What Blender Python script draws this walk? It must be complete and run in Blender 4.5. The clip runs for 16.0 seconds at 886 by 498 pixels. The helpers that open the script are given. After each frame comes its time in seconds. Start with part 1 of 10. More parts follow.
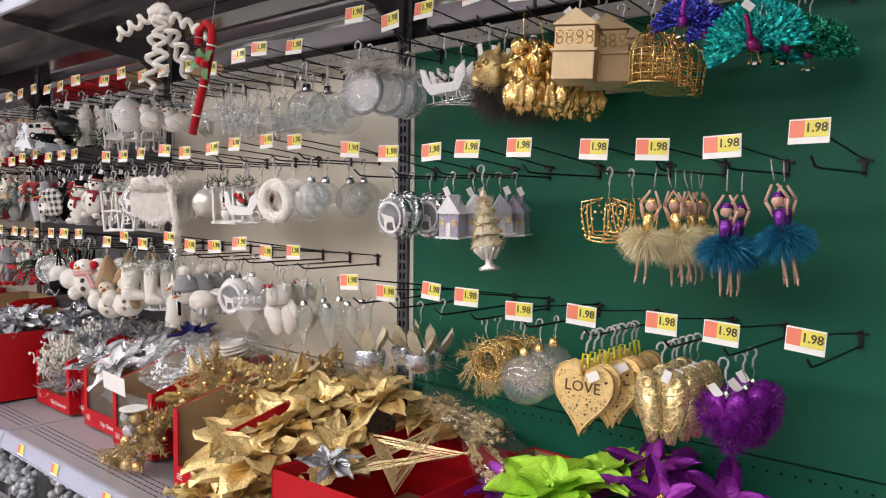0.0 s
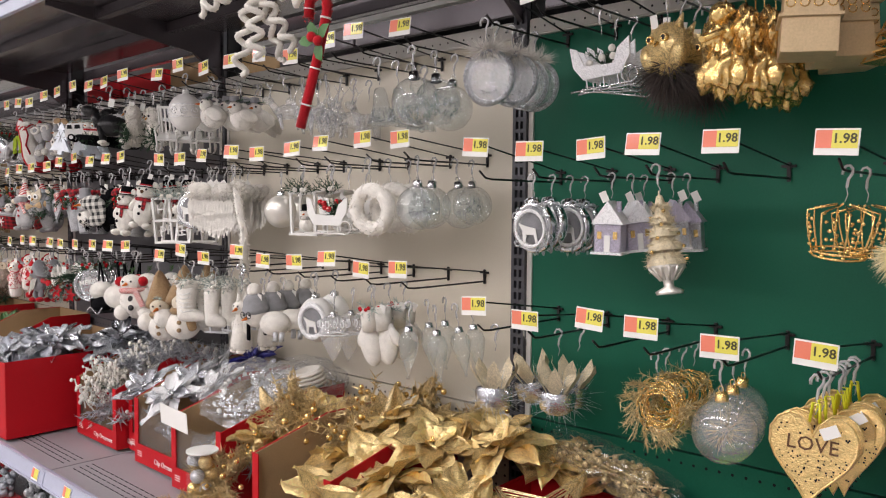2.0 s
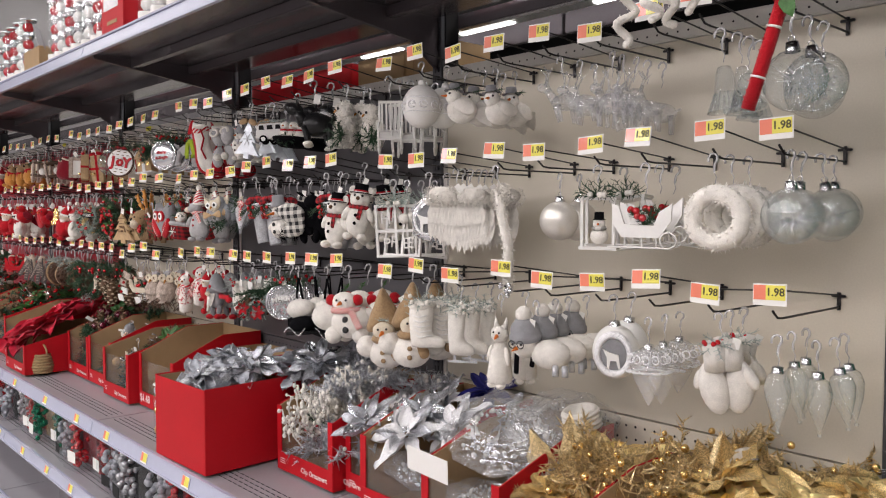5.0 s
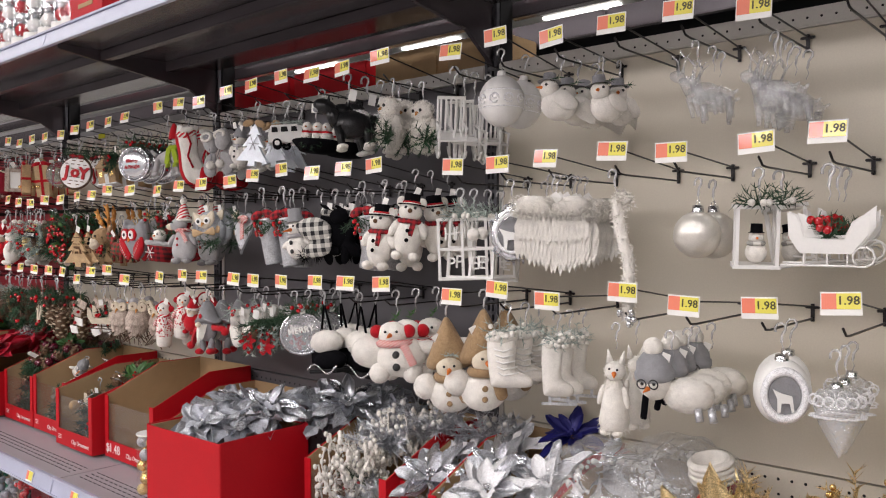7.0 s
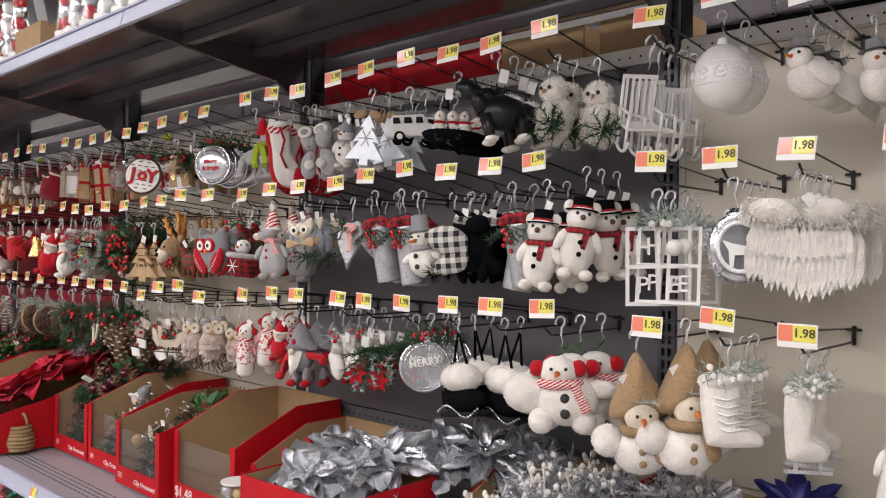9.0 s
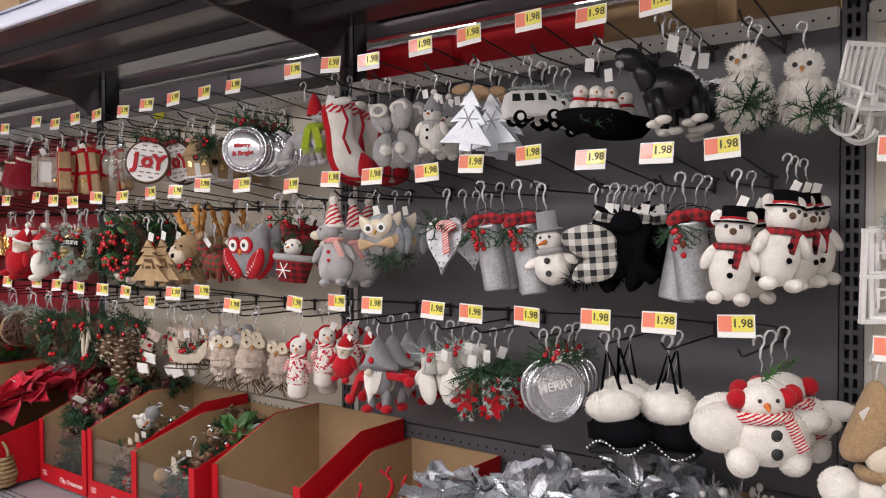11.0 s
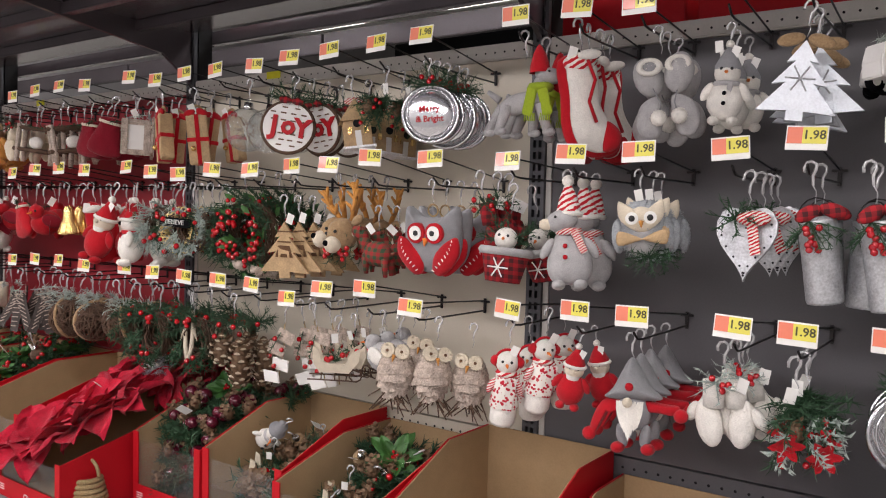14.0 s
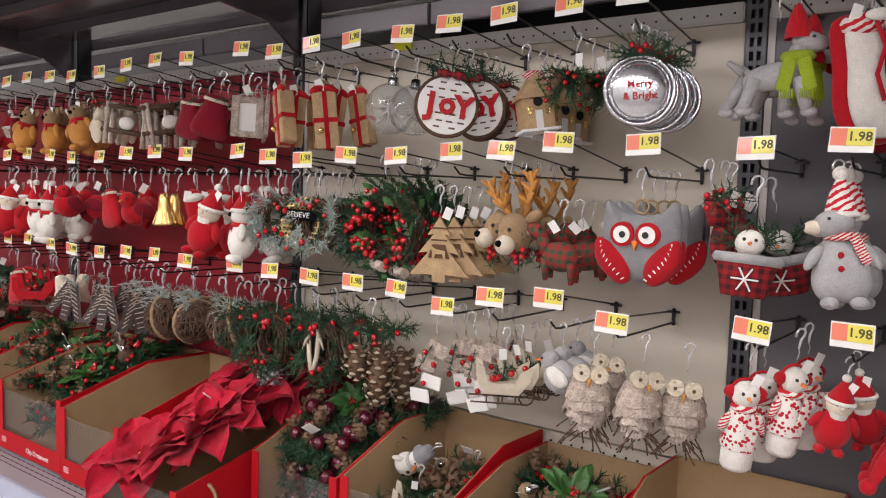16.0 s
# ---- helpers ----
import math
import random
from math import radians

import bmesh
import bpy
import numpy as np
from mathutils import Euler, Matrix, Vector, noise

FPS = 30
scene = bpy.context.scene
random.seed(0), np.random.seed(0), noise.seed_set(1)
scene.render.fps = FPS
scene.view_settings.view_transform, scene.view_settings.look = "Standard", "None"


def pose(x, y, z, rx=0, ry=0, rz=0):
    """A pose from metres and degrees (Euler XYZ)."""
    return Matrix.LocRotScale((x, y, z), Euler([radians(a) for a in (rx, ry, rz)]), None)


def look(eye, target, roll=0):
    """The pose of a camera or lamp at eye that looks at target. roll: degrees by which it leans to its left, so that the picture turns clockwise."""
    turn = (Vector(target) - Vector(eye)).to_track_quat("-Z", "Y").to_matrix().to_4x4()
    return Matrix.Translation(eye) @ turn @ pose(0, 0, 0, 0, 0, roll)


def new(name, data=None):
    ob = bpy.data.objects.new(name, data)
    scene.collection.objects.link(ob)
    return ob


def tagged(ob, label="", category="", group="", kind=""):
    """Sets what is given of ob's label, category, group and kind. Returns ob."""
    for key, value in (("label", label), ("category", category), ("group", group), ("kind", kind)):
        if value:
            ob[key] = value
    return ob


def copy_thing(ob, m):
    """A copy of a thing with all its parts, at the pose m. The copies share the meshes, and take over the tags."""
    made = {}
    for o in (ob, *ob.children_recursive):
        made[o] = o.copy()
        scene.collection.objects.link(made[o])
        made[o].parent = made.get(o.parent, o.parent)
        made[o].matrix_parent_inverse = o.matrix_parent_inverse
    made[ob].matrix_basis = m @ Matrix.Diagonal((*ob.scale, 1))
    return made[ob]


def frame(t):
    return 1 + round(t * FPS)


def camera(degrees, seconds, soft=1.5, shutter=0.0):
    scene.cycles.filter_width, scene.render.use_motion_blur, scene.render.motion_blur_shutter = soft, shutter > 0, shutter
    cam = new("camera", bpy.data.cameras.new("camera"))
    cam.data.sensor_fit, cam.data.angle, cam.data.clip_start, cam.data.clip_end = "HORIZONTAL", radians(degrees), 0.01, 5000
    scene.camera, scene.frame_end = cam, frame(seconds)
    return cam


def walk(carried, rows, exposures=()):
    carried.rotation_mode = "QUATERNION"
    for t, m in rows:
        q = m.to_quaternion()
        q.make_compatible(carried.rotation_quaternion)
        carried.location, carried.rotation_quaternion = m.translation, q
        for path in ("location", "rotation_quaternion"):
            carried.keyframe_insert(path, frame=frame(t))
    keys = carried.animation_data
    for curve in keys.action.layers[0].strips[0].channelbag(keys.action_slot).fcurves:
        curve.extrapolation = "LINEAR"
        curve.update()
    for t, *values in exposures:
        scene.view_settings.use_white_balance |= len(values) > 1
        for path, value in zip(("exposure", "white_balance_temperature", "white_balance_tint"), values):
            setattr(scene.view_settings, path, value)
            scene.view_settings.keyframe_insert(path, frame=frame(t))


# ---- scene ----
cam = camera(58.4, 16.0, soft=1.1)
PATH = [
    (0, (0.011, 0.063, 1.447), (-1.337, 1.536, 1.324), 0.6),
    (0.5, (-0.105, 0.067, 1.452), (-1.436, 1.555, 1.339), 1.2),
    (1, (-0.191, 0.048, 1.446), (-1.519, 1.539, 1.333), 1.3),
    (1.5, (-0.268, 0.066, 1.44), (-1.601, 1.553, 1.329), 0.7),
    (2, (-0.382, 0.108, 1.447), (-1.742, 1.57, 1.34), 0.4),
    (2.5, (-0.485, 0.125, 1.442), (-1.876, 1.559, 1.347), 0.7),
    (3, (-0.59, 0.105, 1.436), (-2.004, 1.515, 1.33), 1.0),
    (3.5, (-0.702, 0.049, 1.453), (-2.148, 1.427, 1.345), 0.6),
    (4, (-0.783, 0.014, 1.462), (-2.264, 1.353, 1.349), 0.1),
    (4.2, (-0.817, 0.007, 1.462), (-2.307, 1.336, 1.347), -0.0),
    (6.3, (-1.283, -0.029, 1.421), (-2.674, 1.407, 1.387), 0.3),
    (6.5, (-1.334, -0.031, 1.42), (-2.703, 1.428, 1.388), 0.3),
    (7, (-1.465, -0.055, 1.435), (-2.783, 1.449, 1.395), -0.1),
    (7.5, (-1.572, -0.073, 1.431), (-2.895, 1.426, 1.401), -0.5),
    (8, (-1.679, -0.024, 1.417), (-3.051, 1.431, 1.4), -0.0),
    (8.5, (-1.803, 0.019, 1.413), (-3.196, 1.454, 1.426), 0.4),
    (8.7, (-1.848, 0.028, 1.414), (-3.233, 1.471, 1.431), 0.6),
    (10.8, (-2.374, -0.031, 1.462), (-3.579, 1.565, 1.411), -0.1),
    (11, (-2.417, -0.011, 1.468), (-3.626, 1.582, 1.419), -0.2),
    (11.5, (-2.511, 0.029, 1.469), (-3.731, 1.614, 1.431), -0.1),
    (12, (-2.57, 0.05, 1.477), (-3.79, 1.634, 1.43), 0.6),
    (12.5, (-2.666, 0.038, 1.477), (-3.861, 1.64, 1.398), 1.1),
    (13, (-2.816, 0.017, 1.482), (-3.966, 1.651, 1.395), 1.1),
    (13.5, (-2.941, -0.018, 1.48), (-4.078, 1.625, 1.401), 0.9),
    (14, (-3.049, -0.013, 1.471), (-4.216, 1.609, 1.382), 1.4),
    (14.5, (-3.174, 0.026, 1.471), (-4.37, 1.626, 1.37), 1.8),
    (15, (-3.262, 0.04, 1.474), (-4.485, 1.619, 1.375), 2.1),
    (15.5, (-3.333, 0.04, 1.465), (-4.579, 1.6, 1.348), 2.3),
    (16, (-3.457, 0.017, 1.489), (-4.668, 1.603, 1.35), 1.7),
]
walk(cam, [(t, look(eye, target, roll)) for t, eye, target, roll in PATH], ((0, 0.14), (2, 0.06), (4, -0.02), (16, 0.0)))

# ---- light ----
world = bpy.data.worlds.new("world")
scene.world = world
world.use_nodes = True
world.node_tree.nodes["Background"].inputs[0].default_value = (0.9, 0.95, 1.0, 1)
world.node_tree.nodes["Background"].inputs[1].default_value = 0.008
LAMPS = ((-0.6, 3.9, 34), (-2.6, 3.2, 262), (2.6, 3.9, 55), (6.4, 3.5, 6))
for ly, lz, power in LAMPS:
    data = bpy.data.lights.new("strip_lamp", "AREA")
    data.shape, data.size, data.size_y, data.energy = "RECTANGLE", 13.0, 0.5, power * 1.5
    data.color = (1.0, 0.92, 0.955)
    lamp = new("strip_lamp", data)
    lamp.matrix_world = pose(-3.5, ly, lz - 0.05)

# ---- materials ----


def nodes_of(name):
    m = bpy.data.materials.new(name)
    m.use_nodes = True
    nt = m.node_tree
    return m, nt, nt.nodes["Principled BSDF"], nt.nodes["Material Output"]


def mat(name, rgb, rough=0.6, metal=0.0, vary=0.12, scale=40.0, bump=0.15, fine=300.0, sheen=0.0, coat=0.0, spread=0.0, spec=0.5):
    """A surface with colour variation at two scales, fine relief and, between objects, a little spread of tone."""
    m, nt, p, out = nodes_of(name)
    tc = nt.nodes.new("ShaderNodeTexCoord")
    n1 = nt.nodes.new("ShaderNodeTexNoise")
    n2 = nt.nodes.new("ShaderNodeTexNoise")
    n1.inputs["Scale"].default_value, n1.inputs["Detail"].default_value = scale, 4
    n2.inputs["Scale"].default_value, n2.inputs["Detail"].default_value = fine, 2
    for n in (n1, n2):
        nt.links.new(tc.outputs["Object"], n.inputs["Vector"])
    mix = nt.nodes.new("ShaderNodeMath")
    mix.operation = "ADD"
    nt.links.new(n1.outputs[0], mix.inputs[0])
    nt.links.new(n2.outputs[0], mix.inputs[1])
    rng = nt.nodes.new("ShaderNodeMapRange")
    rng.inputs[1].default_value, rng.inputs[2].default_value = 0.6, 1.4
    rng.inputs[3].default_value, rng.inputs[4].default_value = 1 - vary, 1 + vary
    nt.links.new(mix.outputs[0], rng.inputs[0])
    info = nt.nodes.new("ShaderNodeObjectInfo")
    tone = nt.nodes.new("ShaderNodeMapRange")
    tone.inputs[3].default_value, tone.inputs[4].default_value = 1 - spread, 1 + spread
    nt.links.new(info.outputs["Random"], tone.inputs[0])
    both = nt.nodes.new("ShaderNodeMath")
    both.operation = "MULTIPLY"
    nt.links.new(rng.outputs[0], both.inputs[0])
    nt.links.new(tone.outputs[0], both.inputs[1])
    mul = nt.nodes.new("ShaderNodeVectorMath")
    mul.operation = "SCALE"
    mul.inputs[0].default_value = rgb
    nt.links.new(both.outputs[0], mul.inputs["Scale"])
    nt.links.new(mul.outputs[0], p.inputs["Base Color"])
    p.inputs["Roughness"].default_value, p.inputs["Metallic"].default_value = rough, metal
    p.inputs["Specular IOR Level"].default_value = spec
    if sheen:
        p.inputs["Sheen Weight"].default_value = sheen
    if coat:
        p.inputs["Coat Weight"].default_value = coat
        p.inputs["Coat Roughness"].default_value = 0.08
    if bump:
        b = nt.nodes.new("ShaderNodeBump")
        b.inputs["Strength"].default_value, b.inputs["Distance"].default_value = bump, 0.003
        nt.links.new(mix.outputs[0], b.inputs["Height"])
        nt.links.new(b.outputs[0], p.inputs["Normal"])
    return m


def glitter(name, rgb, metal=0.85, rough=0.32, size=900.0, strength=0.9, dark=0.35):
    """Glitter: flakes of differing tone that each lie at an angle of their own."""
    m, nt, p, out = nodes_of(name)
    tc = nt.nodes.new("ShaderNodeTexCoord")
    v = nt.nodes.new("ShaderNodeTexVoronoi")
    v.inputs["Scale"].default_value = size
    nt.links.new(tc.outputs["Object"], v.inputs["Vector"])
    sep = nt.nodes.new("ShaderNodeSeparateColor")
    nt.links.new(v.outputs["Color"], sep.inputs[0])
    rng = nt.nodes.new("ShaderNodeMapRange")
    rng.inputs[3].default_value, rng.inputs[4].default_value = dark, 1.35
    nt.links.new(sep.outputs[0], rng.inputs[0])
    mul = nt.nodes.new("ShaderNodeVectorMath")
    mul.operation = "SCALE"
    mul.inputs[0].default_value = rgb
    nt.links.new(rng.outputs[0], mul.inputs["Scale"])
    nt.links.new(mul.outputs[0], p.inputs["Base Color"])
    p.inputs["Roughness"].default_value, p.inputs["Metallic"].default_value = rough, metal
    b = nt.nodes.new("ShaderNodeBump")
    b.inputs["Strength"].default_value, b.inputs["Distance"].default_value = strength, 0.002
    nt.links.new(sep.outputs[1], b.inputs["Height"])
    nt.links.new(b.outputs[0], p.inputs["Normal"])
    return m


def clear(name, rgb, solid=0.25, rough=0.06, film=False, grain=0.0, gloss=0.6):
    """Clear plastic or thin glass: mostly seen through, with gloss that grows at the edge."""
    m, nt, p, out = nodes_of(name)
    tr = nt.nodes.new("ShaderNodeBsdfTransparent")
    tr.inputs[0].default_value = (*[0.75 + 0.25 * c for c in rgb], 1)
    p.inputs["Base Color"].default_value = (*rgb, 1)
    p.inputs["Roughness"].default_value = rough
    p.inputs["Metallic"].default_value = 0.25
    if film:
        p.inputs["Thin Film Thickness"].default_value = 420
        p.inputs["Thin Film IOR"].default_value = 1.6
    if grain:
        tc = nt.nodes.new("ShaderNodeTexCoord")
        n = nt.nodes.new("ShaderNodeTexNoise")
        n.inputs["Scale"].default_value = 90
        nt.links.new(tc.outputs["Object"], n.inputs["Vector"])
        b = nt.nodes.new("ShaderNodeBump")
        b.inputs["Strength"].default_value, b.inputs["Distance"].default_value = grain, 0.01
        nt.links.new(n.outputs[0], b.inputs["Height"])
        nt.links.new(b.outputs[0], p.inputs["Normal"])
    mx = nt.nodes.new("ShaderNodeMixShader")
    mx.inputs[0].default_value = solid
    nt.links.new(tr.outputs[0], mx.inputs[1])
    nt.links.new(p.outputs[0], mx.inputs[2])
    lw = nt.nodes.new("ShaderNodeLayerWeight")
    lw.inputs[0].default_value = 0.5
    pw = nt.nodes.new("ShaderNodeMath")
    pw.operation = "POWER"
    pw.inputs[1].default_value = 3.2
    nt.links.new(lw.outputs["Facing"], pw.inputs[0])
    sc = nt.nodes.new("ShaderNodeMath")
    sc.operation = "MULTIPLY_ADD"
    sc.inputs[1].default_value, sc.inputs[2].default_value = gloss, 0.04
    nt.links.new(pw.outputs[0], sc.inputs[0])
    gl = nt.nodes.new("ShaderNodeBsdfGlossy")
    gl.inputs["Roughness"].default_value = rough
    if grain:
        nt.links.new(b.outputs[0], gl.inputs["Normal"])
    top = nt.nodes.new("ShaderNodeMixShader")
    nt.links.new(sc.outputs[0], top.inputs[0])
    nt.links.new(mx.outputs[0], top.inputs[1])
    nt.links.new(gl.outputs[0], top.inputs[2])
    nt.links.new(top.outputs[0], out.inputs["Surface"])
    return m


def checker(name, a, b, scale, rough=0.9):
    """Woven check: two colours crossing, with a middle tone where they overlap."""
    m, nt, p, out = nodes_of(name)
    tc = nt.nodes.new("ShaderNodeTexCoord")
    sep = nt.nodes.new("ShaderNodeSeparateXYZ")
    nt.links.new(tc.outputs["Object"], sep.inputs[0])
    tot = None
    for axis in (0, 2):
        k = nt.nodes.new("ShaderNodeMath")
        k.operation = "MULTIPLY"
        k.inputs[1].default_value = scale
        nt.links.new(sep.outputs[axis], k.inputs[0])
        f = nt.nodes.new("ShaderNodeMath")
        f.operation = "PINGPONG"
        f.inputs[1].default_value = 1.0
        nt.links.new(k.outputs[0], f.inputs[0])
        g = nt.nodes.new("ShaderNodeMath")
        g.operation = "GREATER_THAN"
        g.inputs[1].default_value = 0.5
        nt.links.new(f.outputs[0], g.inputs[0])
        if tot is None:
            tot = g
        else:
            s = nt.nodes.new("ShaderNodeMath")
            s.operation = "ADD"
            nt.links.new(tot.outputs[0], s.inputs[0])
            nt.links.new(g.outputs[0], s.inputs[1])
            h = nt.nodes.new("ShaderNodeMath")
            h.operation = "MULTIPLY"
            h.inputs[1].default_value = 0.5
            nt.links.new(s.outputs[0], h.inputs[0])
            tot = h
    mx = nt.nodes.new("ShaderNodeMix")
    mx.data_type = "RGBA"
    mx.inputs["A"].default_value, mx.inputs["B"].default_value = (*a, 1), (*b, 1)
    nt.links.new(tot.outputs[0], mx.inputs["Factor"])
    nt.links.new(mx.outputs["Result"], p.inputs["Base Color"])
    p.inputs["Roughness"].default_value = rough
    return m


def glow(name, rgb, strength):
    m, nt, p, out = nodes_of(name)
    p.inputs["Emission Color"].default_value = (*rgb, 1)
    p.inputs["Emission Strength"].default_value = strength
    return m


M = dict(
    green=mat("green_panel", (0.010, 0.115, 0.066), 0.5, spec=0.22, vary=0.1, scale=3, bump=0.03),
    beige=mat("beige_panel", (0.64, 0.59, 0.485), 0.5, vary=0.06, scale=4, bump=0.03),
    grey=mat("grey_panel", (0.11, 0.106, 0.112), 0.45, vary=0.08, scale=4, bump=0.03),
    redpanel=mat("red_panel", (0.27, 0.006, 0.016), 0.5, vary=0.08, scale=4, bump=0.03),
    cap=mat("panel_cap", (0.6, 0.58, 0.54), 0.45, vary=0.06, bump=0.03),
    post=mat("steel_post", (0.09, 0.09, 0.10), 0.4, 0.4, vary=0.1, bump=0.03),
    # near-black for holes and black parts, and for the unlit depth on wall_north
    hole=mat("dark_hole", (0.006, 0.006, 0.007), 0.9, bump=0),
    deck=mat("shelf_deck", (0.36, 0.35, 0.375), 0.38, 0.15, vary=0.07, scale=6, bump=0.03),
    rail=mat("price_rail", (0.44, 0.46, 0.58), 0.25, vary=0.04, bump=0.02, coat=0.3),
    dark=mat("dark_steel", (0.085, 0.074, 0.082), 0.22, 0.3, vary=0.15, scale=5, bump=0.03),
    wire=mat("hook_wire", (0.035, 0.032, 0.032), 0.35, 0.75, vary=0.1, bump=0),
    white=mat("white_plastic", (0.8, 0.79, 0.76), 0.4, vary=0.03, bump=0.02),
    tagwhite=mat("tag_paper", (0.84, 0.83, 0.79), 0.4, vary=0.02, bump=0.0),
    tagyellow=mat("tag_yellow", (0.78, 0.70, 0.10), 0.5, vary=0.02, bump=0.0, coat=0.5),
    tagorange=mat("tag_orange", (0.82, 0.22, 0.13), 0.5, vary=0.02, bump=0.0, coat=0.5),
    priceink=mat("olive_ink", (0.07, 0.065, 0.02), 0.5, bump=0),
    ink=mat("black_ink", (0.02, 0.02, 0.02), 0.6, bump=0),
    boxred=mat("red_carton", (0.46, 0.006, 0.013), 0.5, vary=0.08, scale=8, bump=0.04, spec=0.25),
    kraft=mat("kraft_board", (0.36, 0.24, 0.125), 0.85, vary=0.1, scale=25, bump=0.1),
    floor=mat("floor_tile", (0.33, 0.32, 0.30), 0.25, vary=0.08, scale=2, bump=0.01),
    wallpaint=mat("wall_paint", (0.3, 0.29, 0.29), 0.7, vary=0.05, scale=2, bump=0.02),
    ceil=mat("ceiling_paint", (0.42, 0.42, 0.42), 0.8, vary=0.05, scale=1, bump=0.02),
    diffuser=glow("lamp_diffuser", (1, 0.97, 0.93), 4.0),
    clear=clear("clear_plastic", (0.95, 0.96, 0.97), 0.16, grain=0.25),
    window=clear("window_film", (0.95, 0.96, 0.97), 0.02, 0.05, gloss=0.12),
    hanger=clear("hanger_plastic", (0.8, 0.8, 0.8), 0.55, 0.2),
    iris=clear("iridescent_glass", (0.90, 0.95, 0.95), 0.13, 0.012, film=True, grain=0.3, gloss=0.95),
    hazy=clear("hazy_plastic", (0.9, 0.9, 0.91), 0.14, 0.12, gloss=0.5),
    smoothclear=clear("smooth_plastic", (0.95, 0.96, 0.97), 0.3, 0.06, gloss=0.6),
    frost=clear("frosted_glass", (0.93, 0.94, 0.95), 0.26, 0.18, grain=0.8, gloss=0.6),
)

# ---- mesh helpers ----
R = random.Random(7)


def thing(name, label, category, group="", kind=""):
    return tagged(new(name), label, category, group, kind)


def put(name, bm, material, label="", category="", group="", kind=""):
    """A thing or piece of the setting that is one mesh."""
    ob = part(name, bm, material, None)
    return tagged(ob, label, category, group, kind)


def part(name, bm, material, parent, label=""):
    me = bpy.data.meshes.new(name)
    bm.to_mesh(me)
    bm.free()
    for mm in material if isinstance(material, (list, tuple)) else (material,):
        me.materials.append(M[mm] if isinstance(mm, str) else mm)
    ob = new(name, me)
    if parent is not None:
        ob.parent = parent
    return tagged(ob, label)


def link_part(name, me, parent, m, label=""):
    """Another piece on a mesh that already exists."""
    ob = new(name, me)
    ob.parent = parent
    ob.matrix_basis = m
    return tagged(ob, label)


def shade(bm, smooth=True):
    for f in bm.faces:
        f.smooth = smooth
    return bm


def box(c, s, rot=(0, 0, 0), bm=None, bevel=0.0):
    bm = bm or bmesh.new()
    made = bmesh.ops.create_cube(bm, size=1, matrix=pose(*c, *rot) @ Matrix.Diagonal((*s, 1)))
    if bevel:
        edges = {e for v in made["verts"] for e in v.link_edges}
        bmesh.ops.bevel(bm, geom=list(edges), offset=bevel, segments=2, affect="EDGES")
    return bm


def ball(c, r, s=(1, 1, 1), bm=None, seg=14, rot=(0, 0, 0)):
    bm = bm or bmesh.new()
    made = bmesh.ops.create_uvsphere(bm, u_segments=seg, v_segments=max(6, seg * 2 // 3), radius=r, matrix=pose(*c, *rot) @ Matrix.Diagonal((*s, 1)))
    for v in made["verts"]:
        for f in v.link_faces:
            f.smooth = True
    return bm


def rod(a, b, r0, r1=None, bm=None, seg=8, cap=True):
    bm = bm or bmesh.new()
    a, b = Vector(a), Vector(b)
    d = b - a
    m = Matrix.Translation((a + b) / 2) @ d.to_track_quat("Z", "Y").to_matrix().to_4x4()
    made = bmesh.ops.create_cone(bm, cap_ends=cap, segments=seg, radius1=max(r0, 1e-4), radius2=max(r0 if r1 is None else r1, 1e-4), depth=max(d.length, 1e-5), matrix=m)
    if seg > 5:
        for v in made["verts"]:
            for f in v.link_faces:
                f.smooth = len(f.verts) == 4
    return bm


def tube(pts, r, bm=None, seg=5):
    """One bent rod swept along the points; r is a radius or one for each point."""
    bm = bm or bmesh.new()
    pts = [Vector(p) for p in pts]
    rad = r if isinstance(r, (list, tuple)) else [r] * len(pts)
    side = None
    rows = []
    for i, p in enumerate(pts):
        d = pts[min(i + 1, len(pts) - 1)] - pts[max(i - 1, 0)]
        d = d.normalized() if d.length > 1e-9 else Vector((0, 0, 1))
        if side is None:
            side = d.orthogonal().normalized()
        else:
            side = side - d * side.dot(d)
            side = side.normalized() if side.length > 1e-6 else d.orthogonal().normalized()
        up = d.cross(side)
        rows.append([bm.verts.new(p + (side * math.cos(2 * math.pi * k / seg) + up * math.sin(2 * math.pi * k / seg)) * rad[i]) for k in range(seg)])
    for a, b in zip(rows, rows[1:]):
        for k in range(seg):
            bm.faces.new((a[k], a[(k + 1) % seg], b[(k + 1) % seg], b[k])).smooth = True
    bm.faces.new(rows[0][::-1])
    bm.faces.new(rows[-1])
    return bm


def ring(c, big, small, axis="y", bm=None, n=18, k=6, squash=1.0):
    bm = bm or bmesh.new()
    rows = []
    for i in range(n):
        a = 2 * math.pi * i / n
        row = []
        for j in range(k):
            b = 2 * math.pi * j / k
            rr = big + small * math.cos(b)
            u, v, w = rr * math.cos(a), rr * math.sin(a) * squash, small * math.sin(b)
            p = {"y": (u, w, v), "z": (u, v, w), "x": (w, u, v)}[axis]
            row.append(bm.verts.new((c[0] + p[0], c[1] + p[1], c[2] + p[2])))
        rows.append(row)
    for i in range(n):
        for j in range(k):
            f = bm.faces.new((rows[i][j], rows[(i + 1) % n][j], rows[(i + 1) % n][(j + 1) % k], rows[i][(j + 1) % k]))
            f.smooth = True
    return bm


